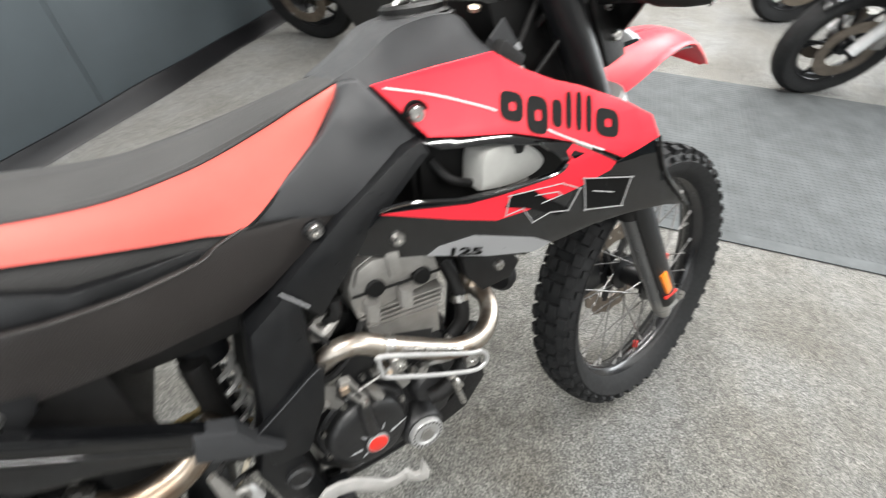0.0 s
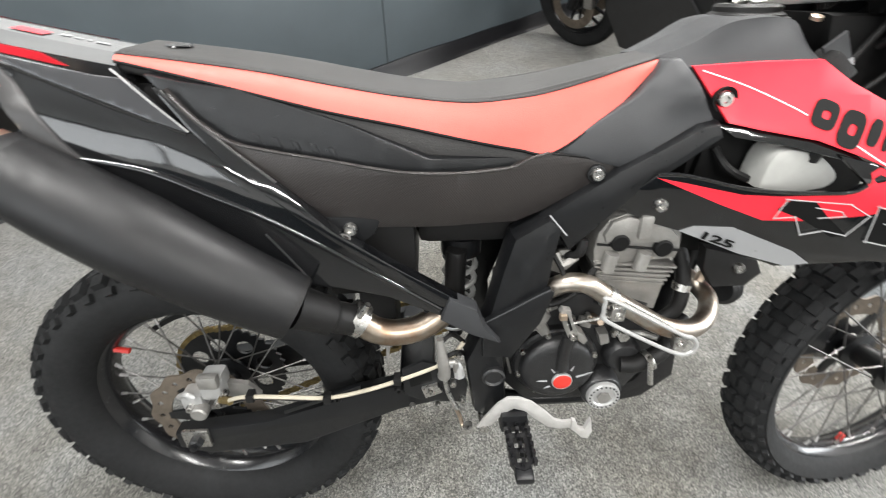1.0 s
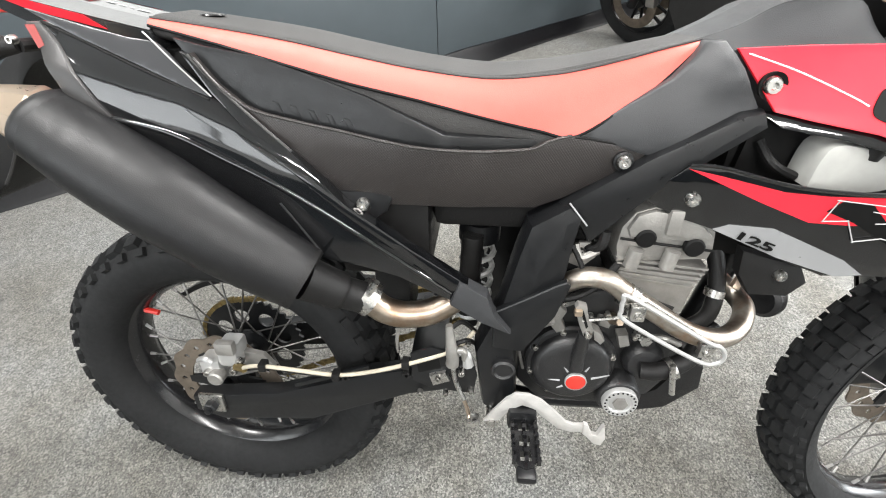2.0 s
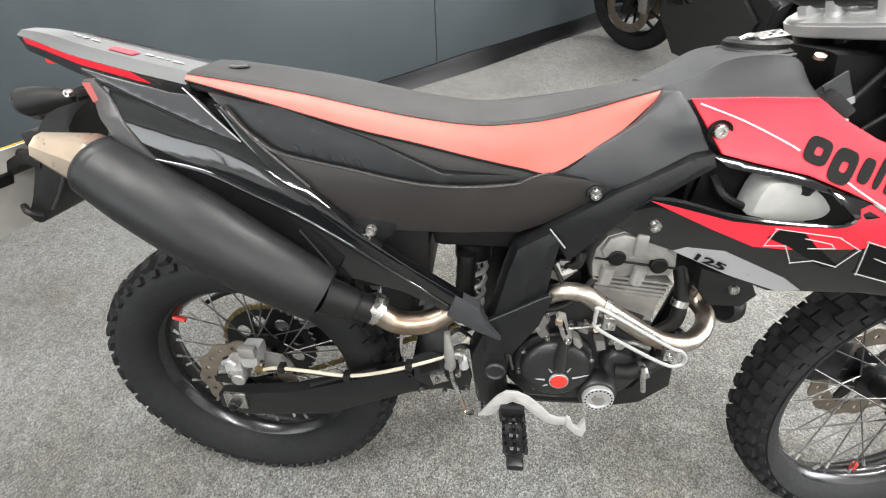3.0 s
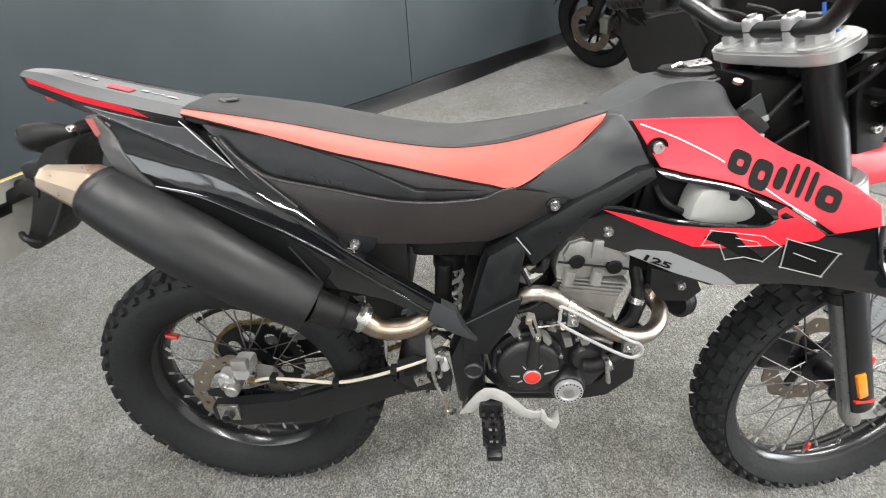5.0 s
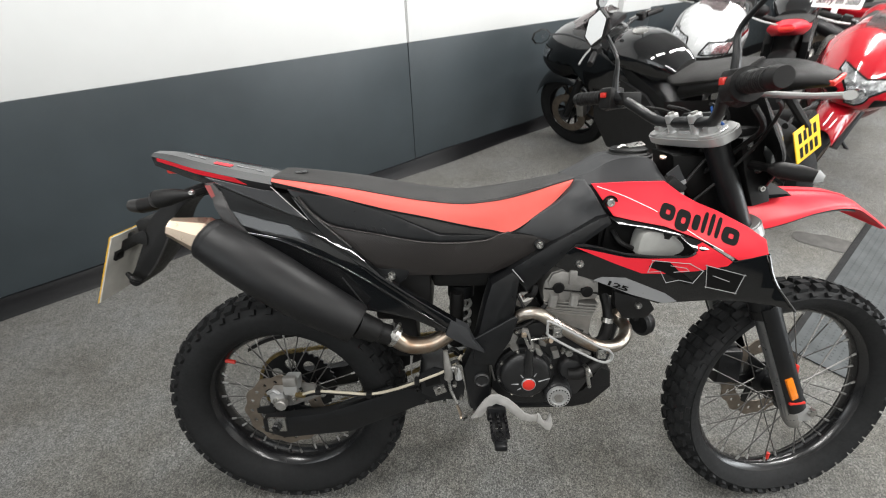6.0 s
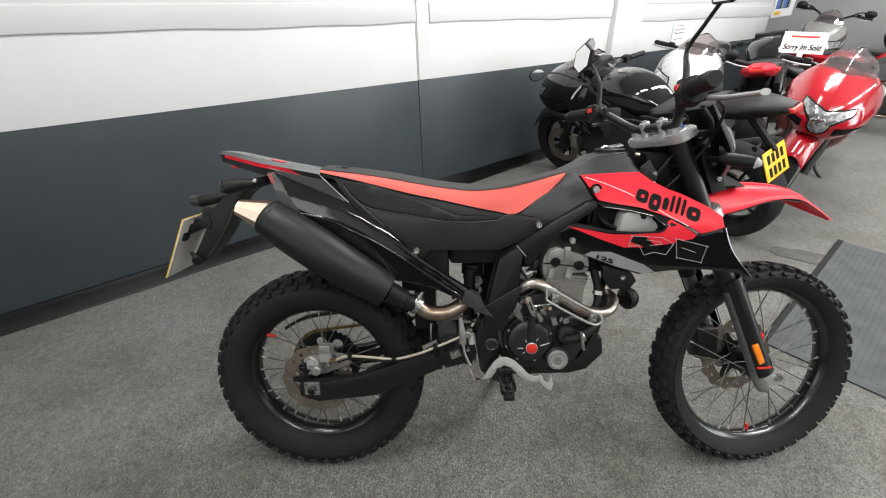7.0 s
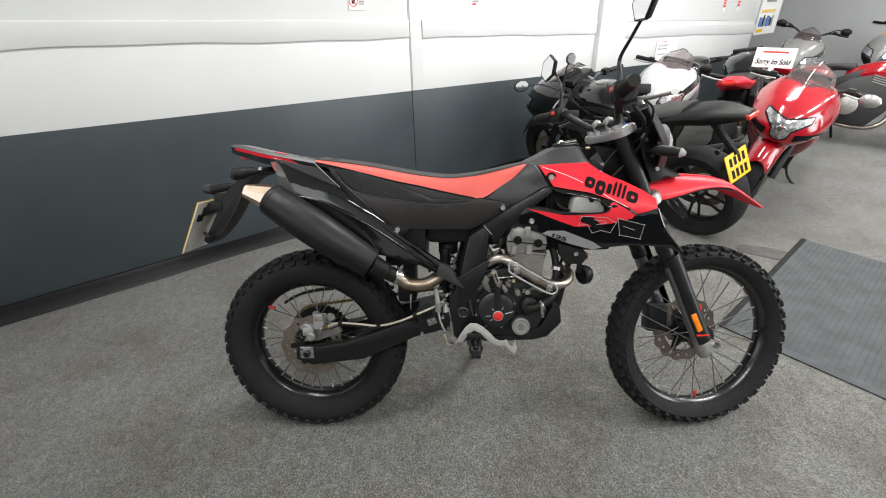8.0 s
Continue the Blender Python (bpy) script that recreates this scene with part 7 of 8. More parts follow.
part("throttle_cable", tube_bm([BAR + Vector((-0.03, -0.25, 0.03)), BAR + Vector((0.03, -0.21, -0.01)), BAR + Vector((0.06, -0.13, -0.05)), BAR + Vector((0.03, -0.05, -0.12))], 0.006, 8), M["matt"], hb, m=front_m)
part("control_cable", tube_bm([BAR + Vector((0.012, -0.085, 0.012)), BAR + Vector((0.03, -0.098, -0.008)), BAR + Vector((0.045, -0.105, -0.05))], 0.0035, 7), M["blue"], hb, "short blue cable sleeve", m=front_m)
part("cable_tie", tube_bm([BAR + Vector((0.01, -0.09, 0.006)), BAR + Vector((0.004, -0.085, 0.034))], 0.0025, 6, 2), M["blue"], hb, m=front_m)
for k, dy in enumerate((-0.05, 0.03, 0.08, -0.14)):
    part("control_cable", tube_bm([BAR + Vector((-0.01, dy * 2.0, 0.04)), BAR + Vector((0.05, dy * 1.6, 0.02)), BAR + Vector((0.07, dy * 1.1, -0.05)), BAR + Vector((0.04, dy * 0.7, -0.13)), BAR + Vector((-0.01, dy * 0.5, -0.19))], 0.0038, 7, 24), M["matt"], hb, "", m=front_m)

# headlamp mask, clocks, indicator
mask = group_of("headlamp_mask", bike)
curves = []
for k in np.linspace(-1, 1, 9):
    curves.append([(xf - back * k * k, k * w, z) for xf, back, z, w in ((1.215, 0.085, 1.185, 0.175), (1.265, 0.115, 1.12, 0.192), (1.290, 0.112, 1.05, 0.198), (1.292, 0.085, 0.985, 0.13))])
part("mask", skin_bm(curves, 16, 21, 0.005, (-1, 0, 0)), M["matt"], mask, "matt black headlamp mask", m=front_m)
part("headlamp", tube_bm([(1.275, 0, 1.06), (1.298, 0, 1.055)], [0.08, 0.06], 24, 3), M["lens"], mask, "clear headlamp lens", m=front_m)
part("clock", box_bm(1.10, 1.15, -0.06, 0.06, 1.105, 1.155, 0.012), M["matt"], mask, "black instrument box", m=front_m)
part("backing", box_bm(1.165, 1.235, -0.085, 0.085, 0.965, 1.12, 0.02), M["matt"], mask, m=front_m)
part("blue_grey_tab", box_bm(1.150, 1.175, -0.112, -0.085, 1.078, 1.096, 0.005), M["panelgrey"], mask, "grey metal tab", m=front_m)
part("side_cheek", slab_bm([(1.145, 1.095), (1.185, 1.10), (1.225, 1.03), (1.245, 0.945), (1.20, 0.935), (1.165, 1.02)], 0.108, 0.02, 0.006), M["matt"], mask, m=front_m)
part("lower_cowl", slab_bm([(1.19, 1.0), (1.24, 1.0), (1.31, 0.965), (1.33, 0.95), (1.25, 0.945), (1.20, 0.95)], 0.085, 0.17, 0.01), M["gloss"], mask, m=front_m)
for x, z in ((1.172, 1.073), (1.198, 1.022), (1.215, 0.978)):
    part("bolt", bolt_bm(x, 0.108, z, 0.008, 0.007), M["steel"], mask, m=front_m)
for sgn in (1, -1):
    ind = group_of("front_indicator", bike)
    part("stem", tube_bm([(1.18, -0.10 * sgn, 1.035), (1.175, -0.17 * sgn, 1.033), (1.168, -0.20 * sgn, 1.032)], 0.010, 10, 6), M["matt"], ind, m=front_m)
    part("body", tube_bm([(1.148, -0.192 * sgn, 1.036), (1.162, -0.208 * sgn, 1.034), (1.185, -0.235 * sgn, 1.028), (1.203, -0.255 * sgn, 1.023)], [0.008, 0.017, 0.017, 0.012], 14, 14), M["matt"], ind, "black indicator body", m=front_m)
    part("lens", tube_bm([(1.202, -0.254 * sgn, 1.023), (1.210, -0.264 * sgn, 1.020)], [0.0155, 0.006], 14, 5), M["lens"], ind, "clear indicator lens", m=front_m)

# front mudguard
fend = group_of("front_mudguard", bike)
FE = [(1.18, 0.952, 0.878, 0.068), (1.25, 0.957, 0.874, 0.082), (1.32, 0.957, 0.888, 0.086), (1.40, 0.954, 0.908, 0.084), (1.48, 0.946, 0.914, 0.074), (1.545, 0.930, 0.906, 0.062), (1.585, 0.908, 0.890, 0.052), (1.65, 0.870, 0.860, 0.032), (1.715, 0.832, 0.829, 0.008)]
curves = []
for k in np.linspace(-1, 1, 11):
    curves.append([(x, k * w, top - (top - low) * (abs(k) ** 2.6)) for x, top, low, w in FE])
part("guard", skin_bm(curves, 36, 21, 0.004, (0, 0, -1)), M["red"], fend, "gloss red high front mudguard", 50, front_m)
part("centre_rib", skin_bm([[(x, -w * 0.3, top + 0.002) for x, top, low, w in FE[:6]], [(x, 0, top + 0.006) for x, top, low, w in FE[:6]], [(x, w * 0.3, top + 0.002) for x, top, low, w in FE[:6]]], 24, 7, 0.008, (0, 0, -1)), M["red"], fend, "", 50, front_m)
part("underside", skin_bm([[(x, k * w * 0.9, top - 0.008 - (top - low) * (abs(k) ** 2.6)) for x, top, low, w in FE[1:6]] for k in np.linspace(-1, 1, 7)], 20, 9, 0.003, (0, 0, -1)), M["matt"], fend, "", 50, front_m)
part("mount", box_bm(1.19, 1.27, -0.05, 0.05, 0.88, 0.945, 0.01), M["matt"], fend, m=front_m)
for k, (y, b) in enumerate(((-0.03, 0.02), (0.02, -0.02), (0.05, 0.03), (-0.06, 0.0))):
    part("wiring", tube_bm([(1.13, y, 1.08), (1.06 + b, y * 1.3, 1.0), (1.04, y, 0.94), (1.0, y * 0.5, 0.90)], 0.0045, 7), M["matt"], fend)

# ---- the other motorcycles of the showroom ----
def cast_wheel(parent, name, at, R, hw, discs, spin, mats, place):
    wheel = group_of(name, parent)
    m = place @ Matrix.Translation(at)
    prof = [(R * 0.69, -hw * 0.62), (R * 0.80, -hw * 0.96), (R * 0.90, -hw), (R * 0.97, -hw * 0.7), (R * 0.995, -hw * 0.35), (R, 0)]
    prof = prof + [(r, -y) for r, y in prof[-2::-1]] + [(R * 0.68, 0)]
    part("tyre", lathe_bm(prof, 48), M["rubber"], wheel, "black road tyre", 40, m)
    r = R * 0.68
    part("rim", lathe_bm([(r, -hw * 0.66), (r + 0.008, -hw * 0.68), (r + 0.008, -hw * 0.6), (r - 0.014, -hw * 0.3), (r - 0.018, 0), (r - 0.014, hw * 0.3), (r + 0.008, hw * 0.6), (r + 0.008, hw * 0.68), (r, hw * 0.66), (r - 0.004, 0)], 48), mats["rim"], wheel, "", 40, m)
    part("hub", lathe_bm([(0.015, -0.06), (0.04, -0.06), (0.05, -0.03), (0.05, 0.03), (0.04, 0.06), (0.015, 0.06)], 24), mats["rim"], wheel, "", 40, m)
    sp = bmesh.new()
    for dy in (-0.012, 0.012):
        tube_bm([(0.035, dy * 2, 0.0), (r * 0.6, dy * 1.6, 0.018 * math.copysign(1, dy)), (r - 0.006, dy, 0.03 * math.copysign(1, dy))], [0.012, 0.009, 0.011], 8, 8, sp)
    me = finish(sp, mats["rim"], 40)
    for i in range(5):
        ob = new("wheel_spoke", me)
        ob.parent = wheel
        ob.matrix_basis = m @ Matrix.Rotation(2 * math.pi * i / 5 + spin, 4, "Y")
    for y in discs:
        part("brake_disc", plate_bm([ring_pts(0.15 if R > 0.29 else 0.13, 60), ring_pts(0.095, 40)], 0.005), M["rust"], wheel, "steel brake disc", 30, m @ Matrix.Translation((0, y, 0)))
        part("caliper", box_bm(-0.03, 0.03, -0.025, 0.025, -0.05, 0.05, 0.01, m=Matrix.Translation((-0.12, y, 0.06))), M["alu"], wheel, "", 35, m)
    return wheel


def road_bike(label, rear, front, lean, mats, steer=0.0, fairing="none", mirrors=None, plate=True, fat=1.0, tail_up=0.0, bars="flat", stand=True, lamps="twin", tank_drop=0.0):
    """A road motorcycle standing with its rear tyre at `rear` and its front tyre at `front` on the floor."""
    d = Vector((front[0] - rear[0], front[1] - rear[1], 0))
    base = d.length
    m = pose(rear[0], rear[1], 0, 0, 0, math.degrees(math.atan2(d.y, d.x))) @ pose(0, 0, 0, -lean)
    b = thing("motorcycle", label, "motorcycle", "parked motorcycles", m)
    w = base
    rr, fr = Vector((0, 0, 0.312)), Vector((w, 0, 0.3))
    ax = Vector((-math.sin(radians(24)), 0, math.cos(radians(24))))
    turn = Matrix.Translation(fr) @ Matrix.Rotation(radians(steer), 4, ax) @ Matrix.Translation(-fr)
    cast_wheel(b, "rear_wheel", rr, 0.312, 0.088, (-0.09,), 0.3, mats, Matrix.Identity(4))
    cast_wheel(b, "front_wheel", fr, 0.3, 0.058, (-0.075, 0.075), 0.1, mats, turn)
    for s in (-1, 1):
        leg = group_of("fork_leg", b)
        part("slider", tube_bm([fr + Vector((0, 0.1 * s, 0)), fr + ax * 0.34 + Vector((0, 0.1 * s, 0))], 0.028, 14, 2), mats["fork"], leg, m=turn)
        part("stanchion", tube_bm([fr + ax * 0.33 + Vector((0, 0.1 * s, 0)), fr + ax * 0.72 + Vector((0, 0.1 * s, 0))], 0.021, 14, 2), M["steel"], leg, m=turn)
    fend = [[(w + 0.335 * math.sin(a), k * (0.105 if fairing == "full" else 0.07) * (1.0 - 0.25 * max(0.0, a)), 0.3 + 0.345 * math.cos(a) - (0.085 if fairing == "full" else 0.05) * k * k * math.cos(a * 0.6)) for a in np.linspace(-0.75, 1.05 if fairing == "full" else 0.85, 9)] for k in (-1, -0.75, -0.4, 0, 0.4, 0.75, 1)]
    part("front_mudguard", skin_bm(fend, 18, 9, 0.004, (0, 0, -1)), mats["guard"], b, "", 50, turn)
    head = fr + ax * 0.72
    part("yoke", box_bm(-0.04, 0.05, -0.13, 0.13, -0.02, 0.02, 0.008, m=Matrix.Translation(head)), M["frame"], b, "", 35, turn)
    part("swingarm", slab_bm([(-0.05, 0.29), (-0.04, 0.34), (0.25, 0.42), (0.5, 0.45), (0.5, 0.35), (0.25, 0.33)], 0.12, 0.03, 0.006), mats["frame"], b)
    part("swingarm", slab_bm([(-0.05, 0.29), (-0.04, 0.34), (0.25, 0.42), (0.5, 0.45), (0.5, 0.35), (0.25, 0.33)], -0.09, 0.03, 0.006), mats["frame"], b)
    for s in (0.15, -0.10):
        part("frame_spar", slab_bm([(0.42, 0.40), (0.40, 0.60), (0.60, 0.72), (w - 0.25, 0.93), (w - 0.2, 0.85), (0.70, 0.60), (0.55, 0.40)], s, 0.05, 0.01), mats["frame"], b)
    part("engine", slab_bm([(0.48, 0.32), (0.45, 0.52), (0.60, 0.66), (0.80, 0.72), (0.98, 0.62), (0.98, 0.40), (0.86, 0.22), (0.58, 0.22)], 0.17, 0.34, 0.03), M["engine"], b, "dark engine block", 30)
    part("clutch_cover", lathe_bm([(0.09, 0.02), (0.09, -0.02), (0.07, -0.03), (0.0005, -0.03)], 28, Matrix.Translation((0.66, -0.17, 0.40)), closed=False), M["alu"], b)
    for k in range(4):
        part("cylinder_fin", slab_bm([(0.78, 0.64 + 0.02 * k), (0.94, 0.60 + 0.02 * k), (0.94, 0.608 + 0.02 * k), (0.78, 0.648 + 0.02 * k)], 0.175, 0.35, 0.002), M["alu"], b)
    t = w - 1.40
    tank = [(0.56 + t, [(0.08, 0.74), (0.10, 0.78), (0.07, 0.82), (0, 0.83)]), (0.66 + t, [(0.12, 0.74), (0.145, 0.81), (0.10, 0.885), (0, 0.90)]), (0.80 + t, [(0.14, 0.76), (0.175, 0.84), (0.12, 0.925), (0, 0.945)]), (0.95 + t, [(0.14, 0.78), (0.17, 0.85), (0.11, 0.925), (0, 0.945)]), (1.06 + t, [(0.09, 0.80), (0.11, 0.85), (0.07, 0.90), (0, 0.905)])]
    part("fuel_tank", body_bm(tank, 28, 12), mats["tank"], b, "", 45, Matrix.Translation((0, 0, -tank_drop)))
    part("fuel_cap", lathe_bm([(0.045, 0.004), (0.045, -0.006), (0.035, -0.01), (0.0005, -0.01)], 20, Matrix.Translation((0.88 + t, 0, 0.945 - tank_drop)) @ Matrix.Rotation(radians(-90), 4, "X"), closed=False), M["steel"], b)
    seat_b = [(0.12, [(0.08, 0.80 + tail_up), (0.11, 0.83 + tail_up), (0.08, 0.865 + tail_up), (0, 0.87 + tail_up)]), (0.30, [(0.11, 0.76 + tail_up * 0.5), (0.145, 0.80 + tail_up * 0.5), (0.11, 0.83 + tail_up * 0.5), (0, 0.84 + tail_up * 0.5)]), (0.45, [(0.12, 0.74), (0.15, 0.77), (0.11, 0.795), (0, 0.80)]), (0.62 + t, [(0.08, 0.74), (0.09, 0.77), (0.07, 0.80), (0, 0.81)])]
    part("seat", body_bm(seat_b, 24, 10), M["seat"], b, "black vinyl seat", 45)
    tail_b = [(-0.24, [(0.03, 0.84 + tail_up), (0.05, 0.86 + tail_up), (0.03, 0.885 + tail_up), (0, 0.89 + tail_up)]), (-0.05, [(0.08, 0.79 + tail_up), (0.12, 0.84 + tail_up), (0.08, 0.885 + tail_up), (0, 0.895 + tail_up)]), (0.15, [(0.10, 0.75 + tail_up), (0.14, 0.80 + tail_up), (0.10, 0.835 + tail_up), (0, 0.84 + tail_up)]), (0.42, [(0.10, 0.66), (0.14, 0.71), (0.12, 0.755), (0, 0.76)])]
    part("tail_cowl", body_bm(tail_b, 24, 10), mats["tail"], b, "", 45)
    part("tail_lamp", box_bm(-0.255, -0.2, -0.05, 0.05, 0.85 + tail_up, 0.875 + tail_up, 0.008), M["redmark"], b, "red tail lamp")
    part("silencer", tube_bm([(0.42, -0.16, 0.36), (0.25, -0.19, 0.42), (-0.02, -0.21, 0.52), (-0.14, -0.215, 0.56)], [0.03, 0.055, 0.06, 0.05], 18, 20), mats["pipe"], b)
    part("header_pipe", tube_bm([(0.97, -0.06, 0.62), (1.03, -0.07, 0.48), (0.97, -0.08, 0.26), (0.80, -0.10, 0.2), (0.55, -0.13, 0.24), (0.42, -0.16, 0.36)], 0.022, 12), M["heat"], b)
    part("radiator", box_bm(1.0 + t, 1.04 + t, -0.17, 0.17, 0.46, 0.76, 0.006), M["engine"], b)
    bz = 0.03 if bars == "flat" else -0.09
    hb = group_of("handlebar", b)
    hb_c = head + Vector((-0.02, 0, bz))
    for s in (-1, 1):
        part("bar", tube_bm([hb_c, hb_c + Vector((0.0, 0.1 * s, 0.0)), hb_c + Vector((-0.03, 0.2 * s, 0.04)), hb_c + Vector((-0.10, 0.38 * s, 0.03))], 0.012, 10, 18), M["frame"], hb, m=turn)
        part("grip", tube_bm([hb_c + Vector((-0.062, 0.28 * s, 0.037)), hb_c + Vector((-0.105, 0.39 * s, 0.03))], 0.018, 12, 2), M["matt"], hb, m=turn)
        part("lever", tube_bm([hb_c + Vector((0.01, 0.21 * s, 0.03)), hb_c + Vector((0.0, 0.3 * s, 0.02)), hb_c + Vector((-0.03, 0.39 * s, 0.02))], 0.006, 8), M["silver"], hb, m=turn)
        part("switch_block", box_bm(-0.03, 0.02, -0.025, 0.025, -0.02, 0.025, 0.008, m=Matrix.Translation(hb_c + Vector((-0.045, 0.245 * s, 0.04)))), M["matt"], hb, m=turn)
    if fairing == "none" and bars == "flat":
        part("instrument", box_bm(-0.02, 0.05, -0.09, 0.09, -0.03, 0.03, 0.015, m=Matrix.Translation(head + Vector((0.07, 0, 0.07))) @ Matrix.Rotation(radians(-40), 4, "Y")), M["matt"], b, "", 35, turn)
    default = [m @ Vector((w - 0.24, sd * 0.34, 1.07)) for sd in (1, -1)]
    for p_w, glass in (mirrors if mirrors is not None else [(p, 0) for p in default]):
        x, y, z = m.inverted() @ Vector(p_w)
        mir = group_of("mirror", b)
        root = hb_c + Vector((0.02, 0.16 * (1 if y > 0.05 else -1), 0.03))
        part("stem", tube_bm([root, root.lerp(Vector((x, y, z)), 0.5) + Vector((0.02, 0, 0.03)), (x, y, z)], 0.006, 8), M["frame"], mir)
        mm = Matrix.Translation((x, y, z)) @ Matrix.Rotation(radians(90 + glass), 4, "Z") @ Matrix.Rotation(radians(10), 4, "X") @ Matrix.Diagonal((1.2, 0.8, 0.85, 1))
        part("shell", lathe_bm([(0.0005, 0.0), (0.045, 0.0), (0.05, -0.006), (0.044, -0.02), (0.02, -0.034), (0.0005, -0.036)], 8, mm, closed=False), mats["mirror"], mir, "", 50)
        part("glass", lathe_bm([(0.0005, 0.003), (0.042, 0.003), (0.042, 0.0005), (0.0005, 0.0005)], 8, mm, closed=False), M["mirror"], mir, "mirror glass")
    if fairing in ("full", "nose"):
        back = [(w - 0.66, [(0.08, 0.33), (0.16, 0.42), (0.19, 0.58), (0.14, 0.74), (0, 0.78)]), (w - 0.50, [(0.09, 0.31), (0.185, 0.42), (0.23, 0.60), (0.175, 0.83), (0, 0.88)]), (w - 0.36, [(0.10, 0.33), (0.20, 0.46), (0.245, 0.66), (0.18, 0.90), (0, 0.95)])] if fairing == "full" else []
        nose = back + [(w - 0.18, [(0.17, 0.63), (0.225, 0.70), (0.245, 0.82), (0.16, 0.945), (0, 0.985)]), (w - 0.02, [(0.16, 0.60), (0.215, 0.67), (0.232, 0.785), (0.145, 0.915), (0, 0.955)]), (w + 0.11, [(0.12, 0.585), (0.175, 0.65), (0.195, 0.735), (0.12, 0.855), (0, 0.895)]),
                       (w + 0.19, [(0.075, 0.585), (0.12, 0.635), (0.142, 0.70), (0.088, 0.80), (0, 0.83)]), (w + 0.232, [(0.04, 0.60), (0.075, 0.64), (0.09, 0.685), (0.055, 0.745), (0, 0.765)]), (w + 0.25, [(0.015, 0.635), (0.03, 0.655), (0.035, 0.68), (0.02, 0.705), (0, 0.712)])]
        grow = Matrix.Translation((w, 0, 0.74)) @ Matrix.Diagonal((0.97, fat, 0.94, 1)) @ Matrix.Translation((-w, 0, -0.74))
        part("nose_cowl", body_bm(nose, 48, 22), mats["fair"], b, "", 40, grow)
        scr = [[(w - 0.30, k * 0.10, 1.085 - 0.05 * abs(k)), (w - 0.20, k * 0.13, 1.055 - 0.055 * abs(k)), (w - 0.10, k * 0.14, 1.005 - 0.06 * abs(k)), (w + 0.03, k * 0.115, 0.93 - 0.04 * abs(k))] for k in (-1, -0.5, 0, 0.5, 1)]
        part("windscreen", skin_bm(scr, 16, 11, 0.003, (0, 0, -1)), mats["screen"], b, "tinted curved windscreen", 50, grow)
        part("screen_rim", tube_bm([(w - 0.30, k * 0.10, 1.085 - 0.05 * abs(k)) for k in (-1, -0.5, 0, 0.5, 1)], 0.004, 8, 20), M["gloss"], b, "", 50, grow)
        part("instrument", box_bm(w - 0.26, w - 0.16, -0.11, 0.11, 0.955, 1.01, 0.02), M["matt"], b, "black instrument panel", 35, grow)
        for s in (1, -1):
            part("fairing_seam", patch_bm(nose, lambda x, y, z: abs(z - 0.60 - 0.5 * (x - w + 0.3)) < 0.006 and y > 0.08 and x < w - 0.02, 0.001, 160, 90, s), M["ink"], b, "", 30, grow)
            if fairing == "full":
                part("side_vent", patch_bm(nose, lambda x, y, z: 0.52 < z < 0.62 and w - 0.50 < x - 0.5 * (z - 0.57) < w - 0.38 and y > 0.1, 0.002, 120, 60, s), M["ink"], b, "dark side vent", 30, grow)
                part("belly_panel", patch_bm(nose, lambda x, y, z: z < 0.44 + 0.25 * (x - w + 0.66) and x < w - 0.2, 0.002, 90, 40, s), mats["belly"], b, "lower fairing panel", 30, grow)
            if lamps == "twin":
                part("lower_nose", patch_bm(nose, lambda x, y, z: z < 0.665 + 0.25 * y and x > w - 0.17, 0.002, 120, 60, s), M["matt"], b, "black lower nose", 30, grow)
                part("nose_stripe", patch_bm(nose, lambda x, y, z: 0.80 < z - 0.35 * (w - x) < 0.845 and y > 0.06, 0.002, 140, 60, s), M["gloss"], b, "black side stripe", 30, grow)
        hl = group_of("headlamp", b)

        def cluster(x, y, z):
            if lamps == "twin":
                return x > w - 0.04 and 0.685 + 0.2 * y < z < 0.765 + 0.15 * y and 0.045 + 0.35 * (z - 0.69) < y < 0.195
            return x > w - 0.05 and (y * y + (z - 0.672) ** 2 < 0.0026 or (z > 0.68 and y < 0.045 + 1.0 * (z - 0.68) and z < 0.752 + 0.34 * y and y < 0.128))

        def surround(x, y, z):
            return any(cluster(x, max(0.0, y + dy), z + dz) for dy in (-0.008, 0.008) for dz in (-0.008, 0.008))
        part("lamp_surround", patch_bm(nose, surround, 0.002, 200, 110), M["ink"], hl, "black lamp surround", 20, grow)
        part("reflector", patch_bm(nose, cluster, 0.004, 200, 110), mats["lamp"], hl, "bright facetted lamp reflector", 20, grow)
        for s in ((0,) if lamps == "keyhole" else (-1, 1)):
            at = Matrix.Translation((w + (0.25 if s == 0 else 0.155), 0.115 * s, 0.678 if s == 0 else 0.735)) @ Matrix.Rotation(radians(12), 4, "Y") @ Matrix.Rotation(radians(28 * s), 4, "Z")
            part("projector", lathe_bm([(0.040, 0.02), (0.040, -0.004), (0.035, -0.008), (0.032, 0.002), (0.016, -0.004), (0.0005, -0.008)], 24, at @ Matrix.Rotation(radians(90), 4, "Z") @ Matrix.Scale(1.0 if s == 0 else 0.62, 4), closed=False), M["chrome"], hl, "round projector lamp", m=grow)
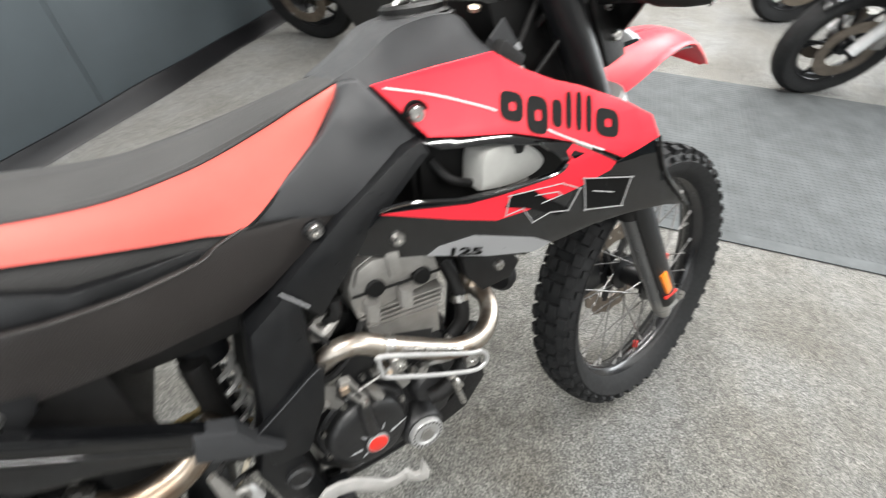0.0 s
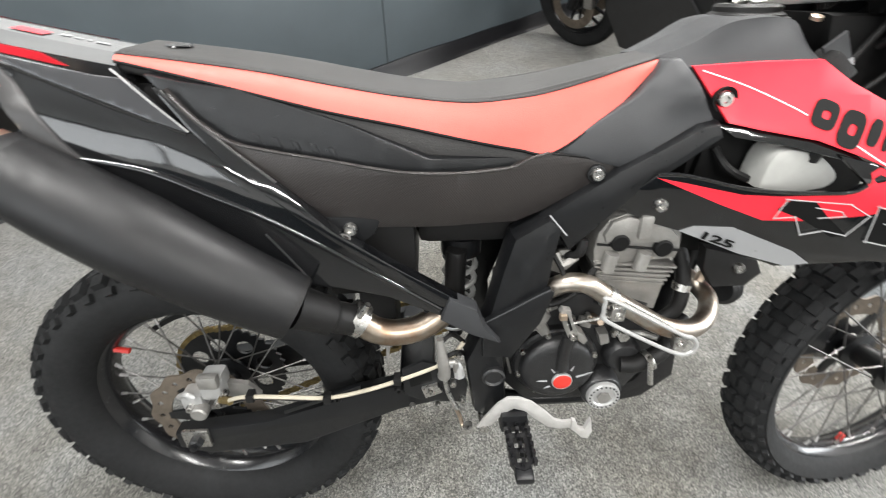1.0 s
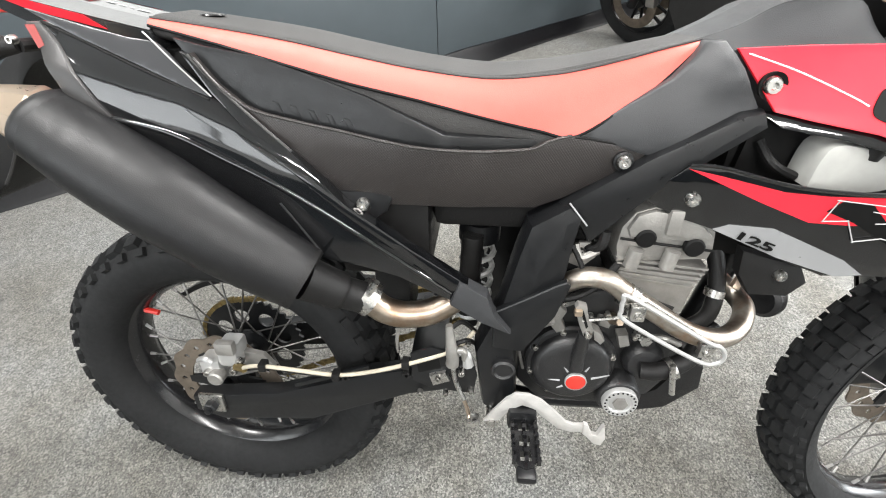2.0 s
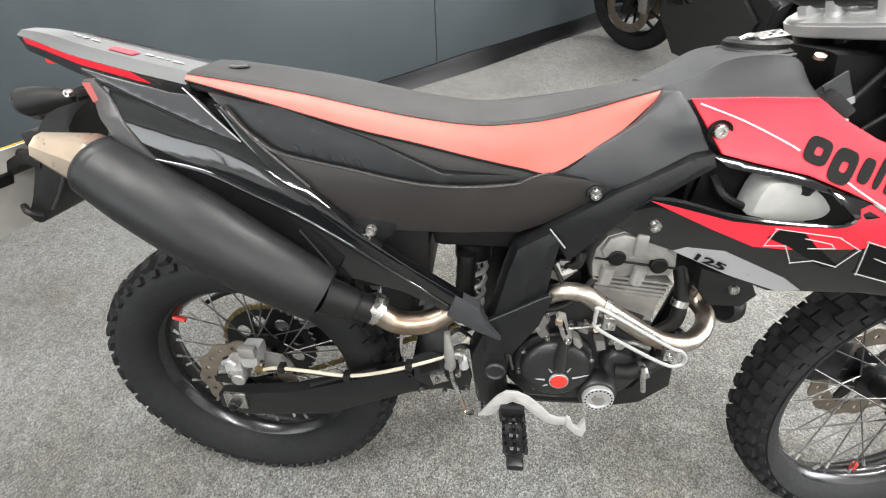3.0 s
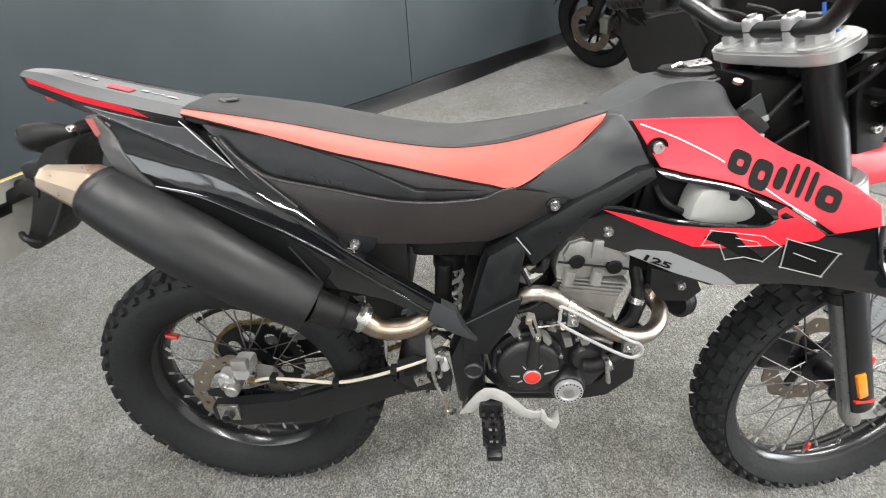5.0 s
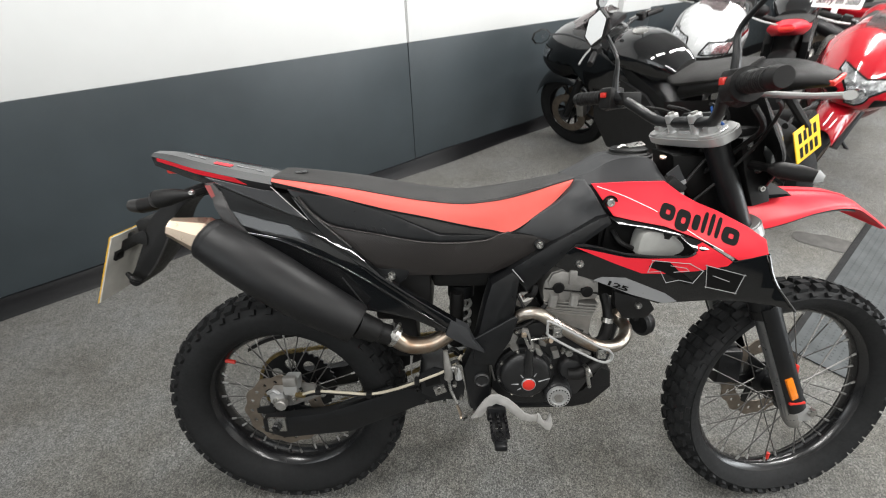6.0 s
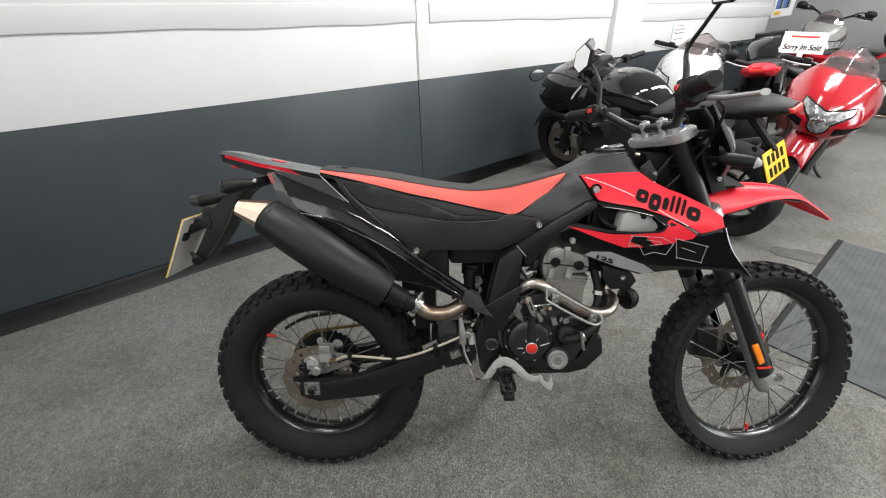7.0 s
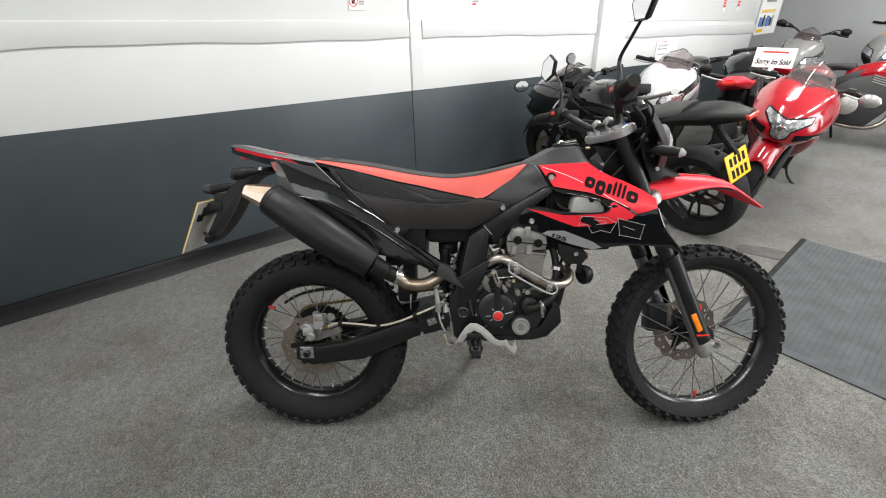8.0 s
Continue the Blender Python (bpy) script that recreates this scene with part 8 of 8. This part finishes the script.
        if lamps == "keyhole":
            for s in (-1, 1):
                part("nose_intake", patch_bm(nose, lambda x, y, z: 0.60 + 0.25 * y < z < 0.655 + 0.2 * y and 0.085 < y and x > w - 0.02, 0.002, 160, 70, s), M["ink"], hl, "dark air intake", m=grow)
                part("side_lens", patch_bm(nose, lambda x, y, z: 0.612 + 0.25 * y < z < 0.645 + 0.2 * y and 0.12 < y and w + 0.01 < x < w + 0.14, 0.005, 160, 70, s), M["chrome"], hl, "clear side lamp", m=grow)
    elif bars == "flat":
        part("headlamp", lathe_bm([(0.03, 0.05), (0.07, 0.02), (0.085, -0.02), (0.08, -0.035), (0.0005, -0.045)], 28, Matrix.Translation(head + Vector((0.13, 0, -0.06))) @ Matrix.Rotation(radians(90), 4, "Z"), closed=False), mats["mirror"], b, "round headlamp", 40, turn)
        part("fly_screen", skin_bm([[(head.x + 0.08, k * 0.09, head.z + 0.14), (head.x + 0.16, k * 0.11, head.z + 0.02)] for k in (-1, 0, 1)], 6, 7, 0.004, (-1, 0, 0)), M["gloss"], b, "", 50, turn)
    if plate:
        pl = group_of("plate_holder", b)
        part("arm", tube_bm([(-0.02, 0, 0.80 + tail_up), (-0.12, 0, 0.72), (-0.20, 0, 0.64)], [0.03, 0.022, 0.018], 8, 12), M["matt"], pl)
        pm = Matrix.Translation((-0.215, 0, 0.575)) @ Matrix.Rotation(radians(22), 4, "Y")
        part("plate", box_bm(-0.006, 0, -0.11, 0.11, -0.085, 0.085, 0.002, m=pm), M["yellow"], pl, "yellow rear number plate")
        for z in (0.035, -0.04):
            for y in (-0.066, -0.022, 0.022, 0.066):
                part("plate_bar", box_bm(-0.0075, -0.004, y - 0.013, y + 0.013, z - 0.026, z + 0.026, m=pm), M["ink"], pl)
        for s in (-1, 1):
            part("indicator", tube_bm([(-0.13, 0.03 * s, 0.69), (-0.15, 0.09 * s, 0.69), (-0.15, 0.13 * s, 0.69)], [0.007, 0.008, 0.016], 10, 8), M["matt"], pl, "small black indicator")
    if stand:
        part("side_stand", tube_bm([(0.55, 0.12, 0.3), (0.60, 0.2, 0.12), (0.62, 0.2 + 0.02 + 0.02 * lean / 3, 0.01 + 0.2 * math.sin(radians(lean)))], 0.012, 8), M["frame"], b, "black side stand")
    return b


DARK = dict(rim=M["frame"], fork=M["frame"], guard=M["gloss"], frame=M["frame"], tank=M["gloss"], tail=M["matt"], pipe=M["matt"], mirror=M["matt"], fair=M["gloss"], screen=M["screen"], lamp=M["lampsilver"], belly=M["matt"])


def colours(**kw):
    return {**DARK, **kw}


road_bike("black faired sports motorcycle with a yellow rear plate by the wall", (2.25, 1.64), (1.50, 2.72), 12, colours(), 8, "full", fat=0.8, bars="low", mirrors=(((1.42, 2.30, 1.075), 10), ((1.05, 2.18, 0.91), -25)), tail_up=0.03)
road_bike("red faired sports tourer facing into the aisle", (3.67, 3.15), (2.76, 2.01), 11, colours(guard=M["deep_red"], tank=M["deep_red"], tail=M["deep_red"], fair=M["deep_red"], mirror=M["silver"], pipe=M["steel"], belly=M["wine"]), -4, "full", fat=1.02, mirrors=(((3.18, 1.70, 0.86), 0),), plate=False, bars="low", lamps="keyhole")
road_bike("white faired sports motorcycle behind the black one", (2.99, 3.87), (2.25, 2.88), 9, colours(guard=M["white"], tank=M["gloss"], tail=M["gloss"], fair=M["white"], mirror=M["matt"], lamp=M["lampsilver"]), 3, "full", mirrors=(((2.62, 2.70, 0.93), 40),), plate=False, bars="low")
road_bike("red and black sports motorcycle with a red tail", (3.12, 2.88), (3.88, 3.98), 9, colours(tail=M["red"], guard=M["red"]), 4, "none", mirrors=(), bars="low", plate=False, tail_up=-0.05)
road_bike("deep red motorcycle with a low tank", (4.18, 4.08), (5.20, 3.14), 10, colours(tank=M["deep_red"], tail=M["deep_red"], guard=M["deep_red"], pipe=M["frame"], mirror=M["silver"]), 10, "none", mirrors=(), plate=False, tail_up=-0.12, tank_drop=0.10)
road_bike("warm grey touring motorcycle with a tall screen", (5.55, 5.95), (4.75, 4.90), 8, colours(tank=M["bikegrey"], tail=M["bikegrey"], fair=M["bikegrey"], guard=M["bikegrey"]), 4, "nose", plate=False)
road_bike("grey motorcycle with an orange screen at the back", (7.05, 5.9), (6.05, 5.2), 8, colours(tank=M["bikegrey"], tail=M["bikegrey"], fair=M["bikegrey"], guard=M["bikegrey"], screen=M["orange"]), 0, "nose", mirrors=(), plate=False)
road_bike("white and black motorcycle with twin front discs", (4.78, 0.04), (3.61, 0.75), 9, colours(tank=M["white"], tail=M["white"], fair=M["white"], guard=M["gloss"], fork=M["white"], rim=M["frame"]), 4, "nose", plate=False)
road_bike("black motorcycle standing behind the white one", (5.50, 0.62), (4.42, 1.43), 9, colours(), 6, "none", plate=False)

# sold sign standing on the red tail
sign = thing("sold_sign", "white card sign with bold black lettering and red bar", "sign", m=pose(3.345, 3.0, 0.885, -8, 0, -38))
part("card", box_bm(-0.15, 0.15, 0, 0.004, 0, 0.16), M["paper"], sign)
part("prop", box_bm(-0.02, 0.02, 0.004, 0.02, -0.09, 0.1, 0.002), M["paper"], sign)
part("red_bar", box_bm(-0.095, 0.095, -0.0015, 0.002, 0.118, 0.132), M["redmark"], sign)
words = text_bm("Sorry Im Sold", 0.062, 0.0008)
w = max(v.co.x for v in words.verts)
bmesh.ops.transform(words, matrix=Matrix.Translation((-0.133, -0.0012, 0.028)) @ Matrix.Rotation(radians(90), 4, "X") @ Matrix(((0.255 / w, 0.2, 0, 0), (0, 0.95, 0, 0), (0, 0, 1, 0), (0, 0, 0, 1))), verts=words.verts)
part("lettering", words, M["ink"], sign, "bold black words")

# rack of products on the recess wall
rack = thing("product_poster", "bright wall poster with rows of coloured bottles", "poster", m=WALL_M @ pose(END + 0.02, -0.02, 0.93))
part("sheet", box_bm(0, 0.62, 0, 0.02, 0, 0.62), M["paper"], rack)
rng = random.Random(7)
for i in range(8):
    part("bottle_print", box_bm(0.03 + 0.055 * i, 0.07 + 0.055 * i, -0.004, 0.002, 0.1, 0.1 + rng.uniform(0.1, 0.16)), M[("blue", "blue", "ink", "panelgrey")[i % 4]], rack)
    part("cap_print", box_bm(0.035 + 0.055 * i, 0.065 + 0.055 * i, -0.004, 0.002, 0.27, 0.31), M["yellow"], rack)
part("heading", box_bm(0.1, 0.4, -0.004, 0.002, 0.40, 0.52), M["panelgrey"], rack)
part("yellow_band", box_bm(0.02, 0.2, -0.004, 0.002, 0.03, 0.07), M["yellow"], rack)
